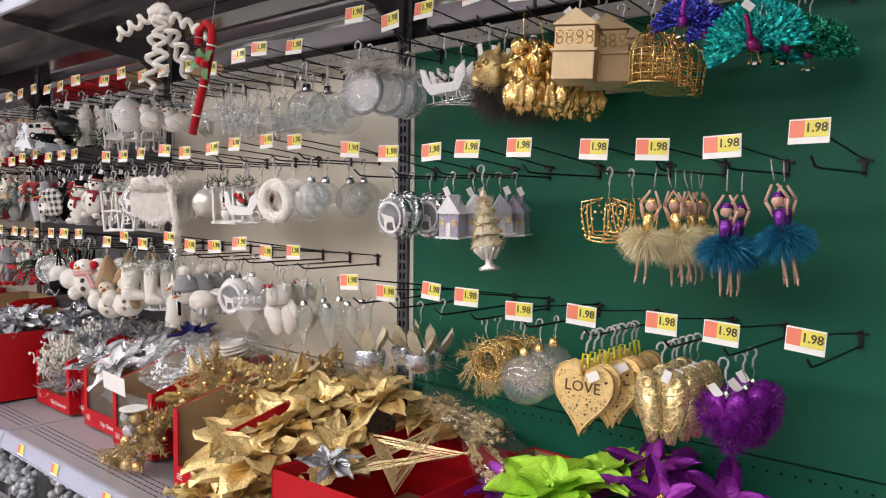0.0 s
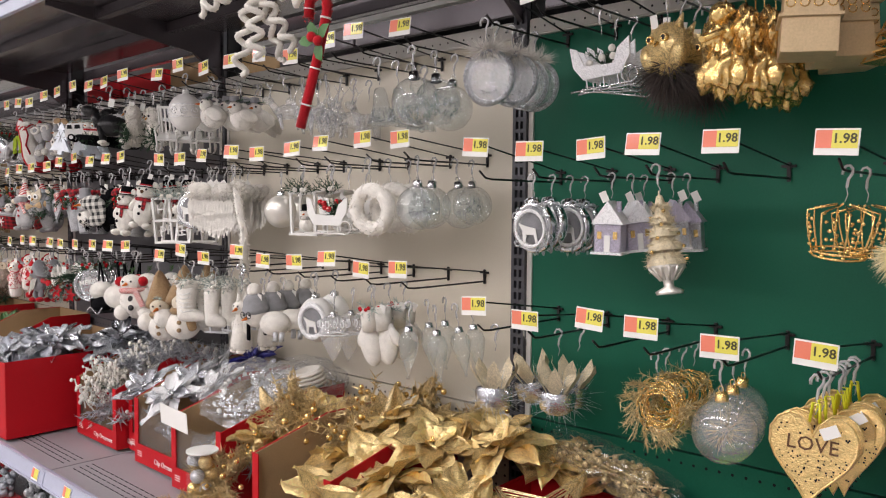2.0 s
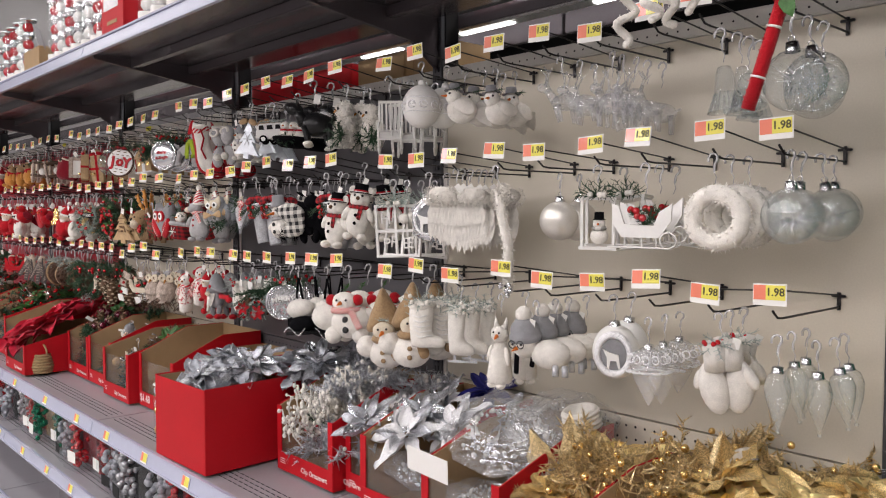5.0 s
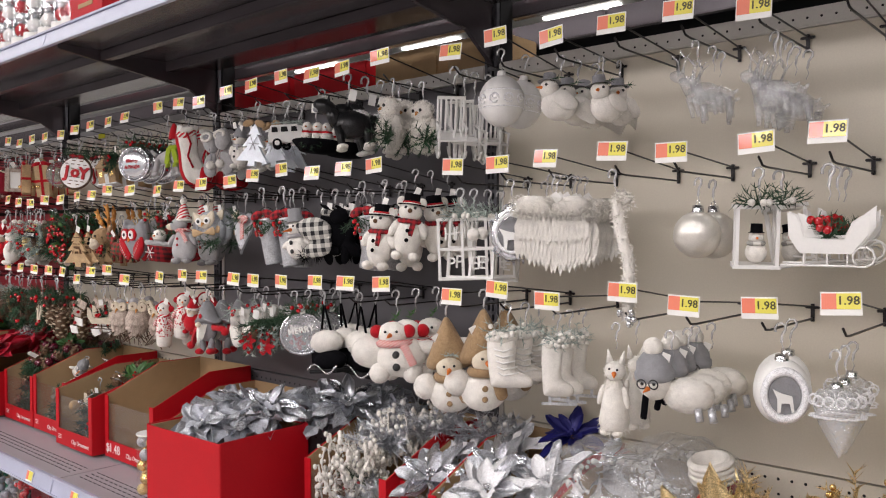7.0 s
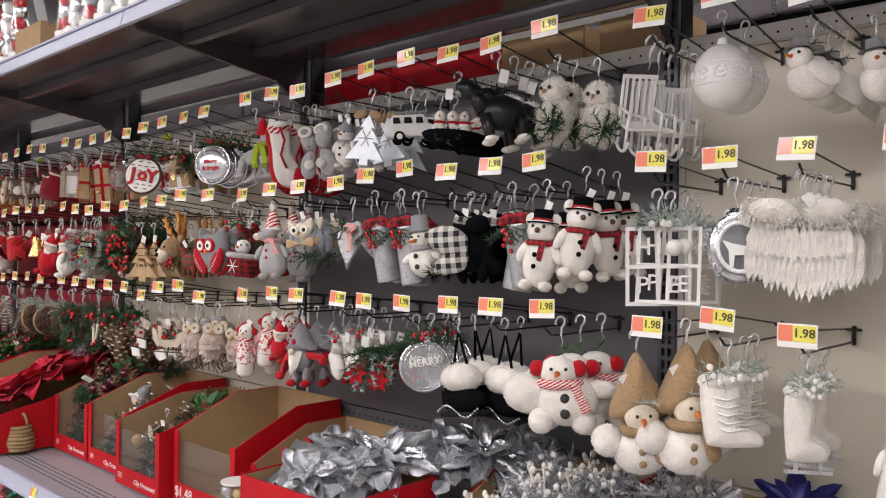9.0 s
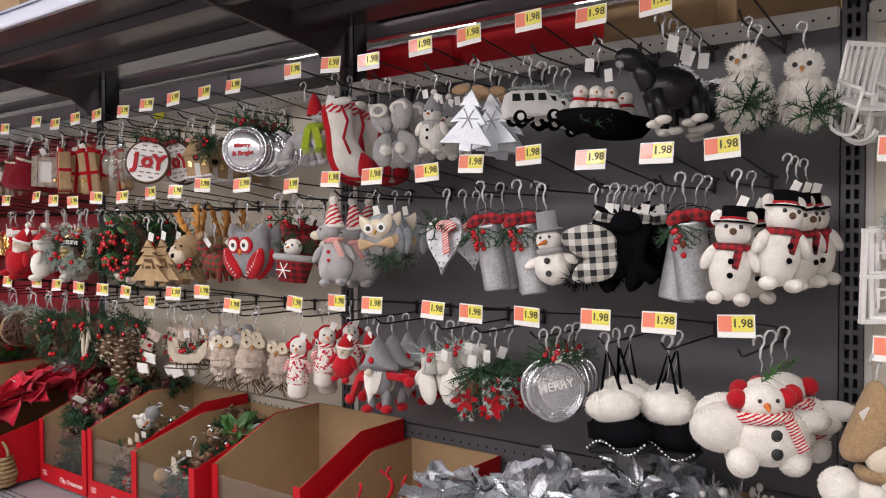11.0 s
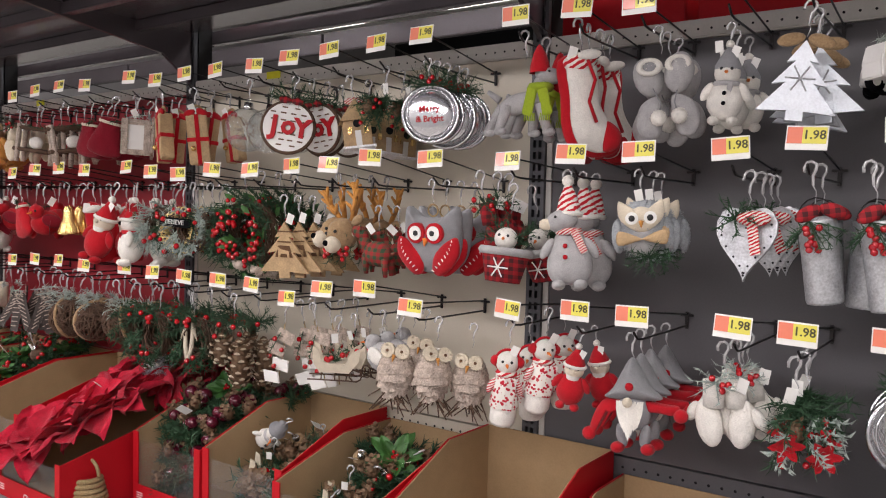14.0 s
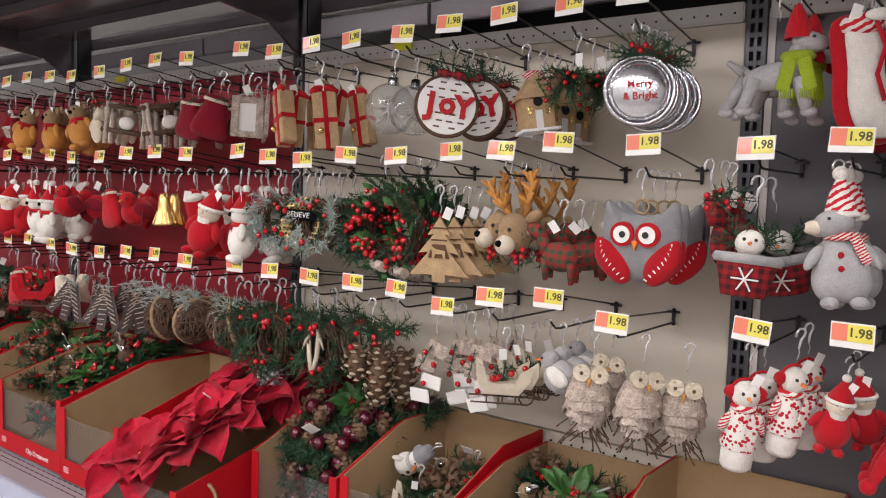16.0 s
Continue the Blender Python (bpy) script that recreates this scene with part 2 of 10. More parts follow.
def slab(outline, y0, y1, bm=None):
    """A flat shape in x and z with thickness from y0 to y1."""
    bm = bm or bmesh.new()
    a = [bm.verts.new((x, y0, z)) for x, z in outline]
    b = [bm.verts.new((x, y1, z)) for x, z in outline]
    bm.faces.new(a)
    bm.faces.new(b[::-1])
    for i in range(len(a)):
        j = (i + 1) % len(a)
        bm.faces.new((a[j], a[i], b[i], b[j]))
    return bm


def lathe(profile, c=(0, 0, 0), bm=None, seg=16):
    """A turned shape: radius and height pairs round the z axis."""
    bm = bm or bmesh.new()
    rows = [[bm.verts.new((c[0] + r * math.cos(2 * math.pi * i / seg), c[1] + r * math.sin(2 * math.pi * i / seg), c[2] + z)) for i in range(seg)] for r, z in profile]
    for p, q in zip(rows, rows[1:]):
        for i in range(seg):
            f = bm.faces.new((p[i], p[(i + 1) % seg], q[(i + 1) % seg], q[i]))
            f.smooth = True
    return bm


def rnd_dir(rg=R):
    z = rg.uniform(-1, 1)
    a = rg.uniform(0, 2 * math.pi)
    k = math.sqrt(1 - z * z)
    return Vector((k * math.cos(a), k * math.sin(a), z))


def hairs(c, r, n, length, width=0.0014, s=(1, 1, 1), bm=None, droop=0.0):
    """Fur or tinsel: thin blades that stand out from a ball."""
    bm = bm or bmesh.new()
    c = Vector(c)
    for _ in range(n):
        d = rnd_dir()
        b = c + Vector((d.x * r * s[0], d.y * r * s[1], d.z * r * s[2]))
        side = d.cross(rnd_dir())
        if side.length < 1e-3:
            continue
        side = side.normalized() * width
        tip = b + (d + rnd_dir() * 0.5).normalized() * length * R.uniform(0.6, 1.2) + Vector((0, 0, -droop * length))
        bm.faces.new([bm.verts.new(b - side), bm.verts.new(b + side), bm.verts.new(tip)])
    return bm


def fluff(c, r, n=160, length=0.006, s=(1, 1, 1), bm=None, width=0.0013):
    bm = ball(c, r, s, bm)
    return hairs(c, r * 0.985, int(n * 1.4), length * 0.42, width * 0.75, s, bm)


def leaf(base, d, length, width, up=(0, 0, 1), bm=None, curl=0.25):
    """A pointed leaf with a fold along its middle that bends at the tip."""
    bm = bm or bmesh.new()
    base, d, up = Vector(base), Vector(d).normalized(), Vector(up)
    side = d.cross(up)
    side = side.normalized() if side.length > 1e-4 else Vector((1, 0, 0))
    nrm = side.cross(d).normalized()
    p = [base, base + d * length * 0.45 - nrm * width * 0.18, base + d * length * 0.8 - nrm * length * curl * 0.35, base + d * length - nrm * length * curl]
    l = [p[1] + side * width * 0.5 + nrm * width * 0.12, p[2] + side * width * 0.36 + nrm * width * 0.05]
    q = [p[1] - side * width * 0.5 + nrm * width * 0.12, p[2] - side * width * 0.36 + nrm * width * 0.05]
    P, L, Q = [[bm.verts.new(v) for v in s] for s in (p, l, q)]
    for f in ((P[0], P[1], L[0]), (P[0], Q[0], P[1]), (P[1], P[2], L[1], L[0]), (Q[0], Q[1], P[2], P[1]), (P[2], P[3], L[1]), (Q[1], P[3], P[2])):
        bm.faces.new(f).smooth = True
    return bm


def sprig(base, d, length, n=26, needle=0.016, bm=None, width=0.0011):
    """An evergreen twig: a stem with needles all round."""
    bm = bm or bmesh.new()
    base, d = Vector(base), Vector(d).normalized()
    rod(base, base + d * length, 0.0012, 0.0006, bm, 4)
    for i in range(n):
        p = base + d * length * (i + 0.5) / n
        q = (d * 0.7 + rnd_dir() * 0.9).normalized()
        side = q.cross(rnd_dir()).normalized() * width
        bm.faces.new([bm.verts.new(p - side), bm.verts.new(p + side), bm.verts.new(p + q * needle * R.uniform(0.7, 1.2))])
    return bm


def puff(outline, depth, bm=None, c=None, back=1.0):
    """A stuffed cloth shape: an outline in x and z that swells to a depth in the middle, front and back."""
    bm = bm or bmesh.new()
    n = len(outline)
    fine = []
    for i in range(n):
        p0, p1, p2, p3 = (Vector((*outline[(i + k) % n], 0)) for k in (-1, 0, 1, 2))
        for u in (0, 0.25, 0.5, 0.75):
            fine.append(0.5 * ((2 * p1) + (p2 - p0) * u + (2 * p0 - 5 * p1 + 4 * p2 - p3) * u * u + (3 * p1 - p0 - 3 * p2 + p3) * u ** 3))
    mid = Vector((*c, 0)) if c else sum(fine, Vector()) / len(fine)
    for side in (-1, 1):
        last = None
        for k in (1.0, 0.97, 0.9, 0.78, 0.6, 0.35):
            y = side * depth * math.sqrt(max(0, 1 - k * k)) * (back if side > 0 else 1)
            row = [bm.verts.new((mid.x + (p.x - mid.x) * k, y, mid.y + (p.y - mid.y) * k)) for p in fine]
            if last:
                for i in range(len(row)):
                    j = (i + 1) % len(row)
                    bm.faces.new((last[i], last[j], row[j], row[i])).smooth = True
            last = row
        bm.faces.new(last).smooth = True
    bmesh.ops.remove_doubles(bm, verts=bm.verts[:], dist=1e-6)
    bmesh.ops.recalc_face_normals(bm, faces=bm.faces[:])
    return bm


def text_mesh(s, size, depth=0.0006, name="writing", bold=0.0):
    cu = bpy.data.curves.new(name, "FONT")
    cu.body, cu.size, cu.extrude, cu.align_x, cu.align_y = s, size, depth, "CENTER", "CENTER"
    cu.resolution_u = 2
    cu.offset = bold
    ob = new(name, cu)
    dg = bpy.context.evaluated_depsgraph_get()
    me = bpy.data.meshes.new_from_object(ob.evaluated_get(dg))
    bpy.data.objects.remove(ob)
    return me


def lettering(s, size, material, parent, m, depth=0.0006, name="lettering", bold=0.0):
    me = text_mesh(s, size, depth, bold=bold)
    me.materials.clear()
    me.materials.append(M[material])
    return link_part(name, me, parent, m @ pose(0, 0, 0, 90, 0, 0))


# ---- the setting ----
W, B, XO = 1.53, 1.219, -1.465
TOP, SHELF, LOW, BASE, UPPER = 1.857, 0.70, 0.41, 0.13, 2.03
FRONT = 0.955
XL, XR = XO - 7 * B, XO + 2 * B

put("floor", box(((XL + XR) / 2, 2.7, -0.05), (XR - XL + 1, 12.6, 0.1)), "floor", "pale speckled store floor", "floor", kind="structure")
put("ceiling", box(((XL + XR) / 2, 2.7, 4.65), (XR - XL + 1, 12.6, 0.1)), "ceil", "plain store ceiling", "ceiling", kind="structure")
put("wall_south", box(((XL + XR) / 2, -3.55, 2.3), (XR - XL + 1, 0.1, 4.6)), "wallpaint", "plain pale wall", "wall", kind="structure")
# added closing wall; its black colour stands for darkness beyond the panels
put("wall_north", box(((XL + XR) / 2, 8.95, 2.3), (XR - XL + 1, 0.1, 4.6)), "hole", "added far wall, near-black for the unlit depth of the store", "wall", kind="structure")
put("wall_west", box((XL - 0.45, 2.7, 2.3), (0.1, 12.4, 4.6)), "wallpaint", "plain pale wall", "wall", kind="structure")
put("wall_east", box((XR + 0.45, 2.7, 2.3), (0.1, 12.4, 4.6)), "wallpaint", "plain pale wall", "wall", kind="structure")

for ly, lz, power in LAMPS:
    cl = thing("ceiling_light", "long white strip light on the store ceiling", "ceiling light", "strip lights")
    part("housing", box((-3.5, ly, lz + 0.04), (13.2, 0.56, 0.06)), "white", cl)
    if ly < 5:
        part("diffuser", box((-3.5, ly, lz), (13.0, 0.5, 0.02)), "diffuser", cl)
    else:
        for i in range(7):
            part("diffuser", box((-9.2 + 1.9 * i, ly, lz), (0.8, 0.09, 0.02)), "diffuser", cl)

# bays: colour of the back panel, from the green bay to the far red ones
BAYS = [("green", 2), ("green", 1), ("beige", 0), ("grey", -1), ("beige", -2), ("redpanel", -3), ("redpanel", -4), ("beige", -5), ("grey", -6)]
NAMES = {"green": "dark green", "beige": "cream beige", "grey": "charcoal grey", "redpanel": "deep red"}


def hole_mesh(bm, x, z, y, r=0.0032):
    c = [bm.verts.new((x + r * math.cos(a), y, z + r * math.sin(a))) for a in [i * math.pi / 3 for i in range(6)]]
    bm.faces.new(c)


for colour, k in BAYS:
    x1 = XO + k * B
    x0 = x1 - B
    p = thing("back_panel", NAMES[colour] + " metal back panel of a shelving bay", "panel", "back panels", "structure")
    part("sheet", box(((x0 + x1) / 2, W + 0.01, 1.4), (B - 0.046, 0.02, 0.84)), colour, p)
    part("pegboard", box(((x0 + x1) / 2, W + 0.012, 0.515), (B - 0.046, 0.02, 0.92)), colour, p, "perforated lower board")
    part("cap_strip", box(((x0 + x1) / 2, W + 0.004, TOP - 0.018), (B - 0.046, 0.03, 0.036), bevel=0.003), "cap", p, "pale perforated cap strip")
    bm = bmesh.new()
    n = 46
    for i in range(n):
        hx = x0 + 0.04 + (B - 0.08) * i / (n - 1)
        hole_mesh(bm, hx, TOP - 0.02, W - 0.0122, 0.0026)
        for hz in (0.955, 0.925, 0.90, 0.875, 0.85, 0.825, 0.80):
            if hz == 0.955 or -4.0 < k < 1:
                hole_mesh(bm, hx, hz, W - 0.001 if hz > 0.95 else W + 0.001)
    tagged(part("perforation", bm, "hole", p), kind="stuff")

for k in range(-6, 3):
    x = XO + k * B
    u = thing("upright_post", "dark slotted steel upright post", "post", "uprights", "structure")
    bm = bmesh.new()
    for dx in (-0.0145, 0.0, 0.0145):
        box((x + dx, W - 0.006, 1.2), (0.008 if dx else 0.006, 0.012, 2.3), bm=bm)
    for i in range(60):
        z = 0.6 + i * 0.0254
        box((x, W - 0.006, z), (0.034, 0.011, 0.009), bm=bm)
    part("slotted_face", bm, "post", u)
    part("core", box((x, W + 0.03, 1.2), (0.036, 0.05, 2.32)), "hole", u)
    part("edge_trim", box((x + 0.026, W + 0.002, 0.95), (0.013, 0.012, 1.78)), "cap", u, "pale edge trim")
    # bracket that carries the upper shelf
    br = slab([(0, 0), (0, 0.16), (-0.54, 0.16), (-0.54, 0.135), (-0.10, 0.07)], -0.006, 0.006)
    bmesh.ops.rotate(br, verts=br.verts, matrix=Matrix.Rotation(radians(90), 3, "Z"))
    bmesh.ops.translate(br, verts=br.verts, vec=(x, W - 0.012, UPPER - 0.175))
    part("bracket", br, "dark", u, "dark steel shelf bracket")


def shelf(k, z, front, name, label, deck, rail, lip=0.045, grooves=True):
    x1 = XO + k * B
    x0 = x1 - B
    cx = (x0 + x1) / 2
    s = thing(name, label, "shelf", name + "s", "structure")
    part("deck", box((cx, (front + W) / 2 - 0.001, z - 0.014), (B - 0.004, W - front - 0.016, 0.024), bevel=0.002), deck, s)
    bm = box((cx, front - 0.004, z - 0.022), (B - 0.004, 0.008, lip), (-14, 0, 0), bevel=0.002)
    box((cx, front - 0.002, z + 0.003), (B - 0.004, 0.012, 0.006), bm=bm)
    box((cx, front - 0.011, z - 0.043), (B - 0.004, 0.012, 0.005), bm=bm)
    part("price_rail", bm, rail, s)
    if grooves:
        bm = bmesh.new()
        for j, gy in enumerate((0.06, 0.078, 0.096, 0.114)):
            for i in range(40):
                box((x0 + 0.03 + (B - 0.06) * (i + 0.5) / 40, front + gy, z - 0.0015), (0.019, 0.0015, 0.0022), bm=bm)
        tagged(part("slot_rows", bm, "hole", s), kind="stuff")
    return s


def rail_ticket(x, z, front):
    t = thing("shelf_ticket", "small yellow and orange price ticket on the shelf rail", "price ticket", "rail tickets")
    part("paper", box((0, 0, 0), (0.045, 0.0012, 0.032)), "tagwhite", t)
    part("yellow_field", box((0.008, -0.001, 0.002), (0.026, 0.001, 0.026)), "tagyellow", t)
    part("orange_field", box((-0.014, -0.001, 0.002), (0.014, 0.001, 0.026)), "tagorange", t)
    t.matrix_basis = pose(x, front - 0.0105, z - 0.022, -14, 0, 0)
    return t


for k in range(-6, 3):
    shelf(k, SHELF, FRONT, "display_shelf", "light grey metal shelf with slotted front", "deck", "rail")
    shelf(k, LOW, FRONT + 0.0, "lower_shelf", "grey metal lower shelf packed with boxed ornaments", "deck", "rail")
    shelf(k, BASE, FRONT - 0.03, "base_deck", "grey metal base deck near the floor", "deck", "rail", grooves=False)
    shelf(k, UPPER, 0.95, "upper_shelf", "dark steel overhead shelf with a bluish price rail", "dark", "rail", grooves=False)
    x = XO + (k - 0.5) * B
    st = thing("cross_beam", "dark steel cross beams under the overhead shelf", "beam", "cross beams", "structure")
    for y, z, h in ((1.12, UPPER - 0.042, 0.03), (1.34, UPPER - 0.042, 0.03), (1.60, 2.0, 0.04), (2.1, UPPER + 0.05, 0.07)):
        part("beam", box((x, y, z), (B - 0.01, 0.03, h), bevel=0.003), "dark", st)
    part("far_deck", box((x, 1.86, 1.80), (B - 0.004, 0.54, 0.024)), "cap", st, "pale deck of the shelf on the far side")

first = rail_ticket(-1.75, SHELF, FRONT)
for i, x in enumerate((-1.95, -2.27, -2.52, -2.74, -3.12, -3.42, -3.75, -4.06, -4.45, -4.9, -5.3, -5.75, -6.2)):
    copy_thing(first, pose(x, FRONT - 0.0105, SHELF - 0.022, -14, 0, 0))
for x in (-3.9, -4.15, -4.45, -4.8, -5.2, -5.6):
    copy_thing(first, pose(x, FRONT - 0.0105, LOW - 0.022, -14, 0, 0))


# ---- hooks and price tags ----
def make_hook():
    h = thing("peg_hook", "black wire display hook with a yellow 1.98 price tag", "display hook", "peg hooks")
    # origin: middle of the price tag
    part("item_wire", tube([(0, 0.278, -0.045), (0, 0.05, -0.045), (0, 0.03, -0.043), (0, 0.012, -0.03)], 0.0021, seg=6), "wire", h)
    part("tag_wire", tube([(0, 0.276, -0.022), (0, 0.02, 0.006), (0, 0.006, 0.014)], 0.0017, seg=6), "wire", h)
    bm = box((0, 0.281, -0.034), (0.007, 0.004, 0.034), bevel=0.001)
    box((0, 0.280, -0.024), (0.026, 0.005, 0.005), bm=bm, bevel=0.001)
    part("base_plate", bm, "wire", h)
    t = part("price_tag", box((0, 0, 0), (0.058, 0.0014, 0.036), bevel=0.0004), "tagwhite", h, "white card price tag")
    part("orange_field", box((-0.0165, -0.0012, 0.0035), (0.021, 0.001, 0.024)), "tagorange", t)
    part("yellow_field", box((0.0105, -0.0012, 0.0035), (0.033, 0.001, 0.024)), "tagyellow", t)
    lettering("1.98", 0.0185, "priceink", t, pose(0.0105, -0.0019, 0.004), name="price", bold=0.0003)
    return h


HOOK = make_hook()
hook_free = [True]


def hook(x, z, tag_z):
    """A hook whose wire lies at the row's height z; its tag holder is bent up or down to tag_z."""
    rg = random.Random(int(x * 1000) + int(z * 777))
    m = pose(x, 1.245, tag_z, rg.uniform(-9, 2), rg.uniform(-4, 4), rg.uniform(-7, 7))
    flat = pose(x, 1.245, z)
    if hook_free[0]:
        h = HOOK
        hook_free[0] = False
        h.matrix_basis = flat
    else:
        h = copy_thing(HOOK, flat)
    bend = math.degrees(math.atan2(z - tag_z, 0.27))
    for c in h.children:
        if c.name.startswith("price_tag"):
            c.matrix_basis = flat.inverted() @ m
        elif c.name.startswith("tag_wire"):
            c.matrix_basis = pose(0, 0.276, -0.022, bend) @ pose(0, -0.276, 0.022)
    return h


def hooks(z, row):
    for x, tag_z in row:
        hook(x, z, tag_z)


# green bay, upper to lower row
hooks(1.835, ((-1.345, 1.856), (-1.230, 1.825), (-1.131, 1.834), (-1.000, 1.844), (-0.880, 1.830), (-0.760, 1.841), (-0.640, 1.827), (-0.520, 1.835), (-0.400, 1.844)))
hooks(1.545, ((-1.358, 1.559), (-1.233, 1.546), (-1.106, 1.545), (-1.010, 1.548), (-0.883, 1.546), (-0.723, 1.537), (-0.613, 1.533), (-0.497, 1.533), (-0.371, 1.550)))
hooks(1.252, ((-1.359, 1.259), (-1.238, 1.244), (-1.103, 1.260), (-1.007, 1.256), (-0.877, 1.241), (-0.741, 1.248), (-0.589, 1.251), (-0.489, 1.247), (-0.365, 1.251)))
# cream bay
hooks(1.825, ((-2.582, 1.825), (-2.461, 1.838), (-2.325, 1.815), (-2.194, 1.818), (-2.065, 1.819), (-1.936, 1.798), (-1.802, 1.817), (-1.709, 1.825), (-1.564, 1.812)))
hooks(1.589, ((-2.576, 1.578), (-2.456, 1.576), (-2.338, 1.581), (-2.192, 1.585), (-2.077, 1.575), (-1.931, 1.581), (-1.823, 1.589), (-1.679, 1.591), (-1.563, 1.585)))
hooks(1.318, ((-2.580, 1.298), (-2.457, 1.319), (-2.334, 1.302), (-2.170, 1.327), (-2.053, 1.309), (-1.924, 1.313), (-1.802, 1.327), (-1.683, 1.309), (-1.568, 1.316)))
# charcoal bay
hooks(1.838, ((-3.804, 1.835), (-3.681, 1.834), (-3.568, 1.826), (-3.426, 1.838), (-3.306, 1.842), (-3.173, 1.849), (-3.047, 1.837), (-2.931, 1.838), (-2.800, 1.847)))
hooks(1.587, ((-3.813, 1.571), (-3.684, 1.581), (-3.560, 1.582), (-3.411, 1.583), (-3.302, 1.595), (-3.173, 1.604), (-3.048, 1.589), (-2.928, 1.593), (-2.821, 1.595)))
hooks(1.308, ((-3.804, 1.297), (-3.667, 1.307), (-3.562, 1.307), (-3.397, 1.306), (-3.303, 1.305), (-3.177, 1.307), (-3.038, 1.311), (-2.923, 1.313), (-2.798, 1.316)))
# second cream bay
hooks(1.815, ((-5.020, 1.821), (-4.901, 1.804), (-4.777, 1.810), (-4.655, 1.809), (-4.513, 1.807), (-4.396, 1.815), (-4.271, 1.819), (-4.137, 1.820), (-4.020, 1.824)))
hooks(1.572, ((-5.030, 1.578), (-4.918, 1.564), (-4.800, 1.556), (-4.664, 1.566), (-4.523, 1.564), (-4.382, 1.571), (-4.267, 1.572), (-4.148, 1.585), (-3.991, 1.579)))
hooks(1.295, ((-5.036, 1.301), (-4.906, 1.297), (-4.771, 1.294), (-4.636, 1.294), (-4.513, 1.292), (-4.392, 1.269), (-4.281, 1.299), (-4.156, 1.309), (-4.033, 1.280)))
# red bays and beyond
for z in (1.815, 1.572, 1.295):
    hooks(z, [(x, z + 0.008 * math.sin(9 * x)) for x in (-5.24, -5.38, -5.52, -5.66, -5.82, -5.95, -6.10, -6.24)])
    hooks(z, [(x, z + 0.008 * math.sin(9 * x)) for x in (-6.42, -6.56, -6.71, -6.86)])

# ---- ornament materials ----
def cloth(name, rgb, **kw):
    return mat(name, rgb, 0.95, vary=kw.pop("vary", 0.16), scale=kw.pop("scale", 60), bump=kw.pop("bump", 0.5), fine=500, sheen=kw.pop("sheen", 0.15), spec=0.15, spread=kw.pop("spread", 0.08), **kw)


def bands(name, a, b, scale, cut=0.5):
    """Knitted stripes that lean a little, with uneven edges."""
    m, nt, p, out = nodes_of(name)
    tc = nt.nodes.new("ShaderNodeTexCoord")
    mp = nt.nodes.new("ShaderNodeMapping")
    mp.inputs["Rotation"].default_value = (0, 0.5, 0)
    nt.links.new(tc.outputs["Object"], mp.inputs[0])
    w = nt.nodes.new("ShaderNodeTexWave")
    w.bands_direction = "Z"
    w.inputs["Scale"].default_value, w.inputs["Distortion"].default_value, w.inputs["Detail Scale"].default_value = scale / 6, 2.5, 3
    nt.links.new(mp.outputs[0], w.inputs["Vector"])
    g = nt.nodes.new("ShaderNodeMath")
    g.operation = "GREATER_THAN"
    g.inputs[1].default_value = cut
    nt.links.new(w.outputs["Fac"], g.inputs[0])
    mx = nt.nodes.new("ShaderNodeMix")
    mx.data_type = "RGBA"
    mx.inputs["A"].default_value, mx.inputs["B"].default_value = (*a, 1), (*b, 1)
    nt.links.new(g.outputs[0], mx.inputs["Factor"])
    nt.links.new(mx.outputs["Result"], p.inputs["Base Color"])
    p.inputs["Roughness"].default_value = 0.95
    return m


def dots(name, a, b, scale, cut):
    """White knit with small scattered marks."""
    m, nt, p, out = nodes_of(name)
    tc = nt.nodes.new("ShaderNodeTexCoord")
    v = nt.nodes.new("ShaderNodeTexVoronoi")
    v.inputs["Scale"].default_value = scale
    nt.links.new(tc.outputs["Object"], v.inputs["Vector"])
    g = nt.nodes.new("ShaderNodeMath")
    g.operation = "LESS_THAN"
    g.inputs[1].default_value = cut
    nt.links.new(v.outputs["Distance"], g.inputs[0])
    mx = nt.nodes.new("ShaderNodeMix")
    mx.data_type = "RGBA"
    mx.inputs["A"].default_value, mx.inputs["B"].default_value = (*a, 1), (*b, 1)
    nt.links.new(g.outputs[0], mx.inputs["Factor"])
    nt.links.new(mx.outputs["Result"], p.inputs["Base Color"])
    p.inputs["Roughness"].default_value = 0.95
    return m


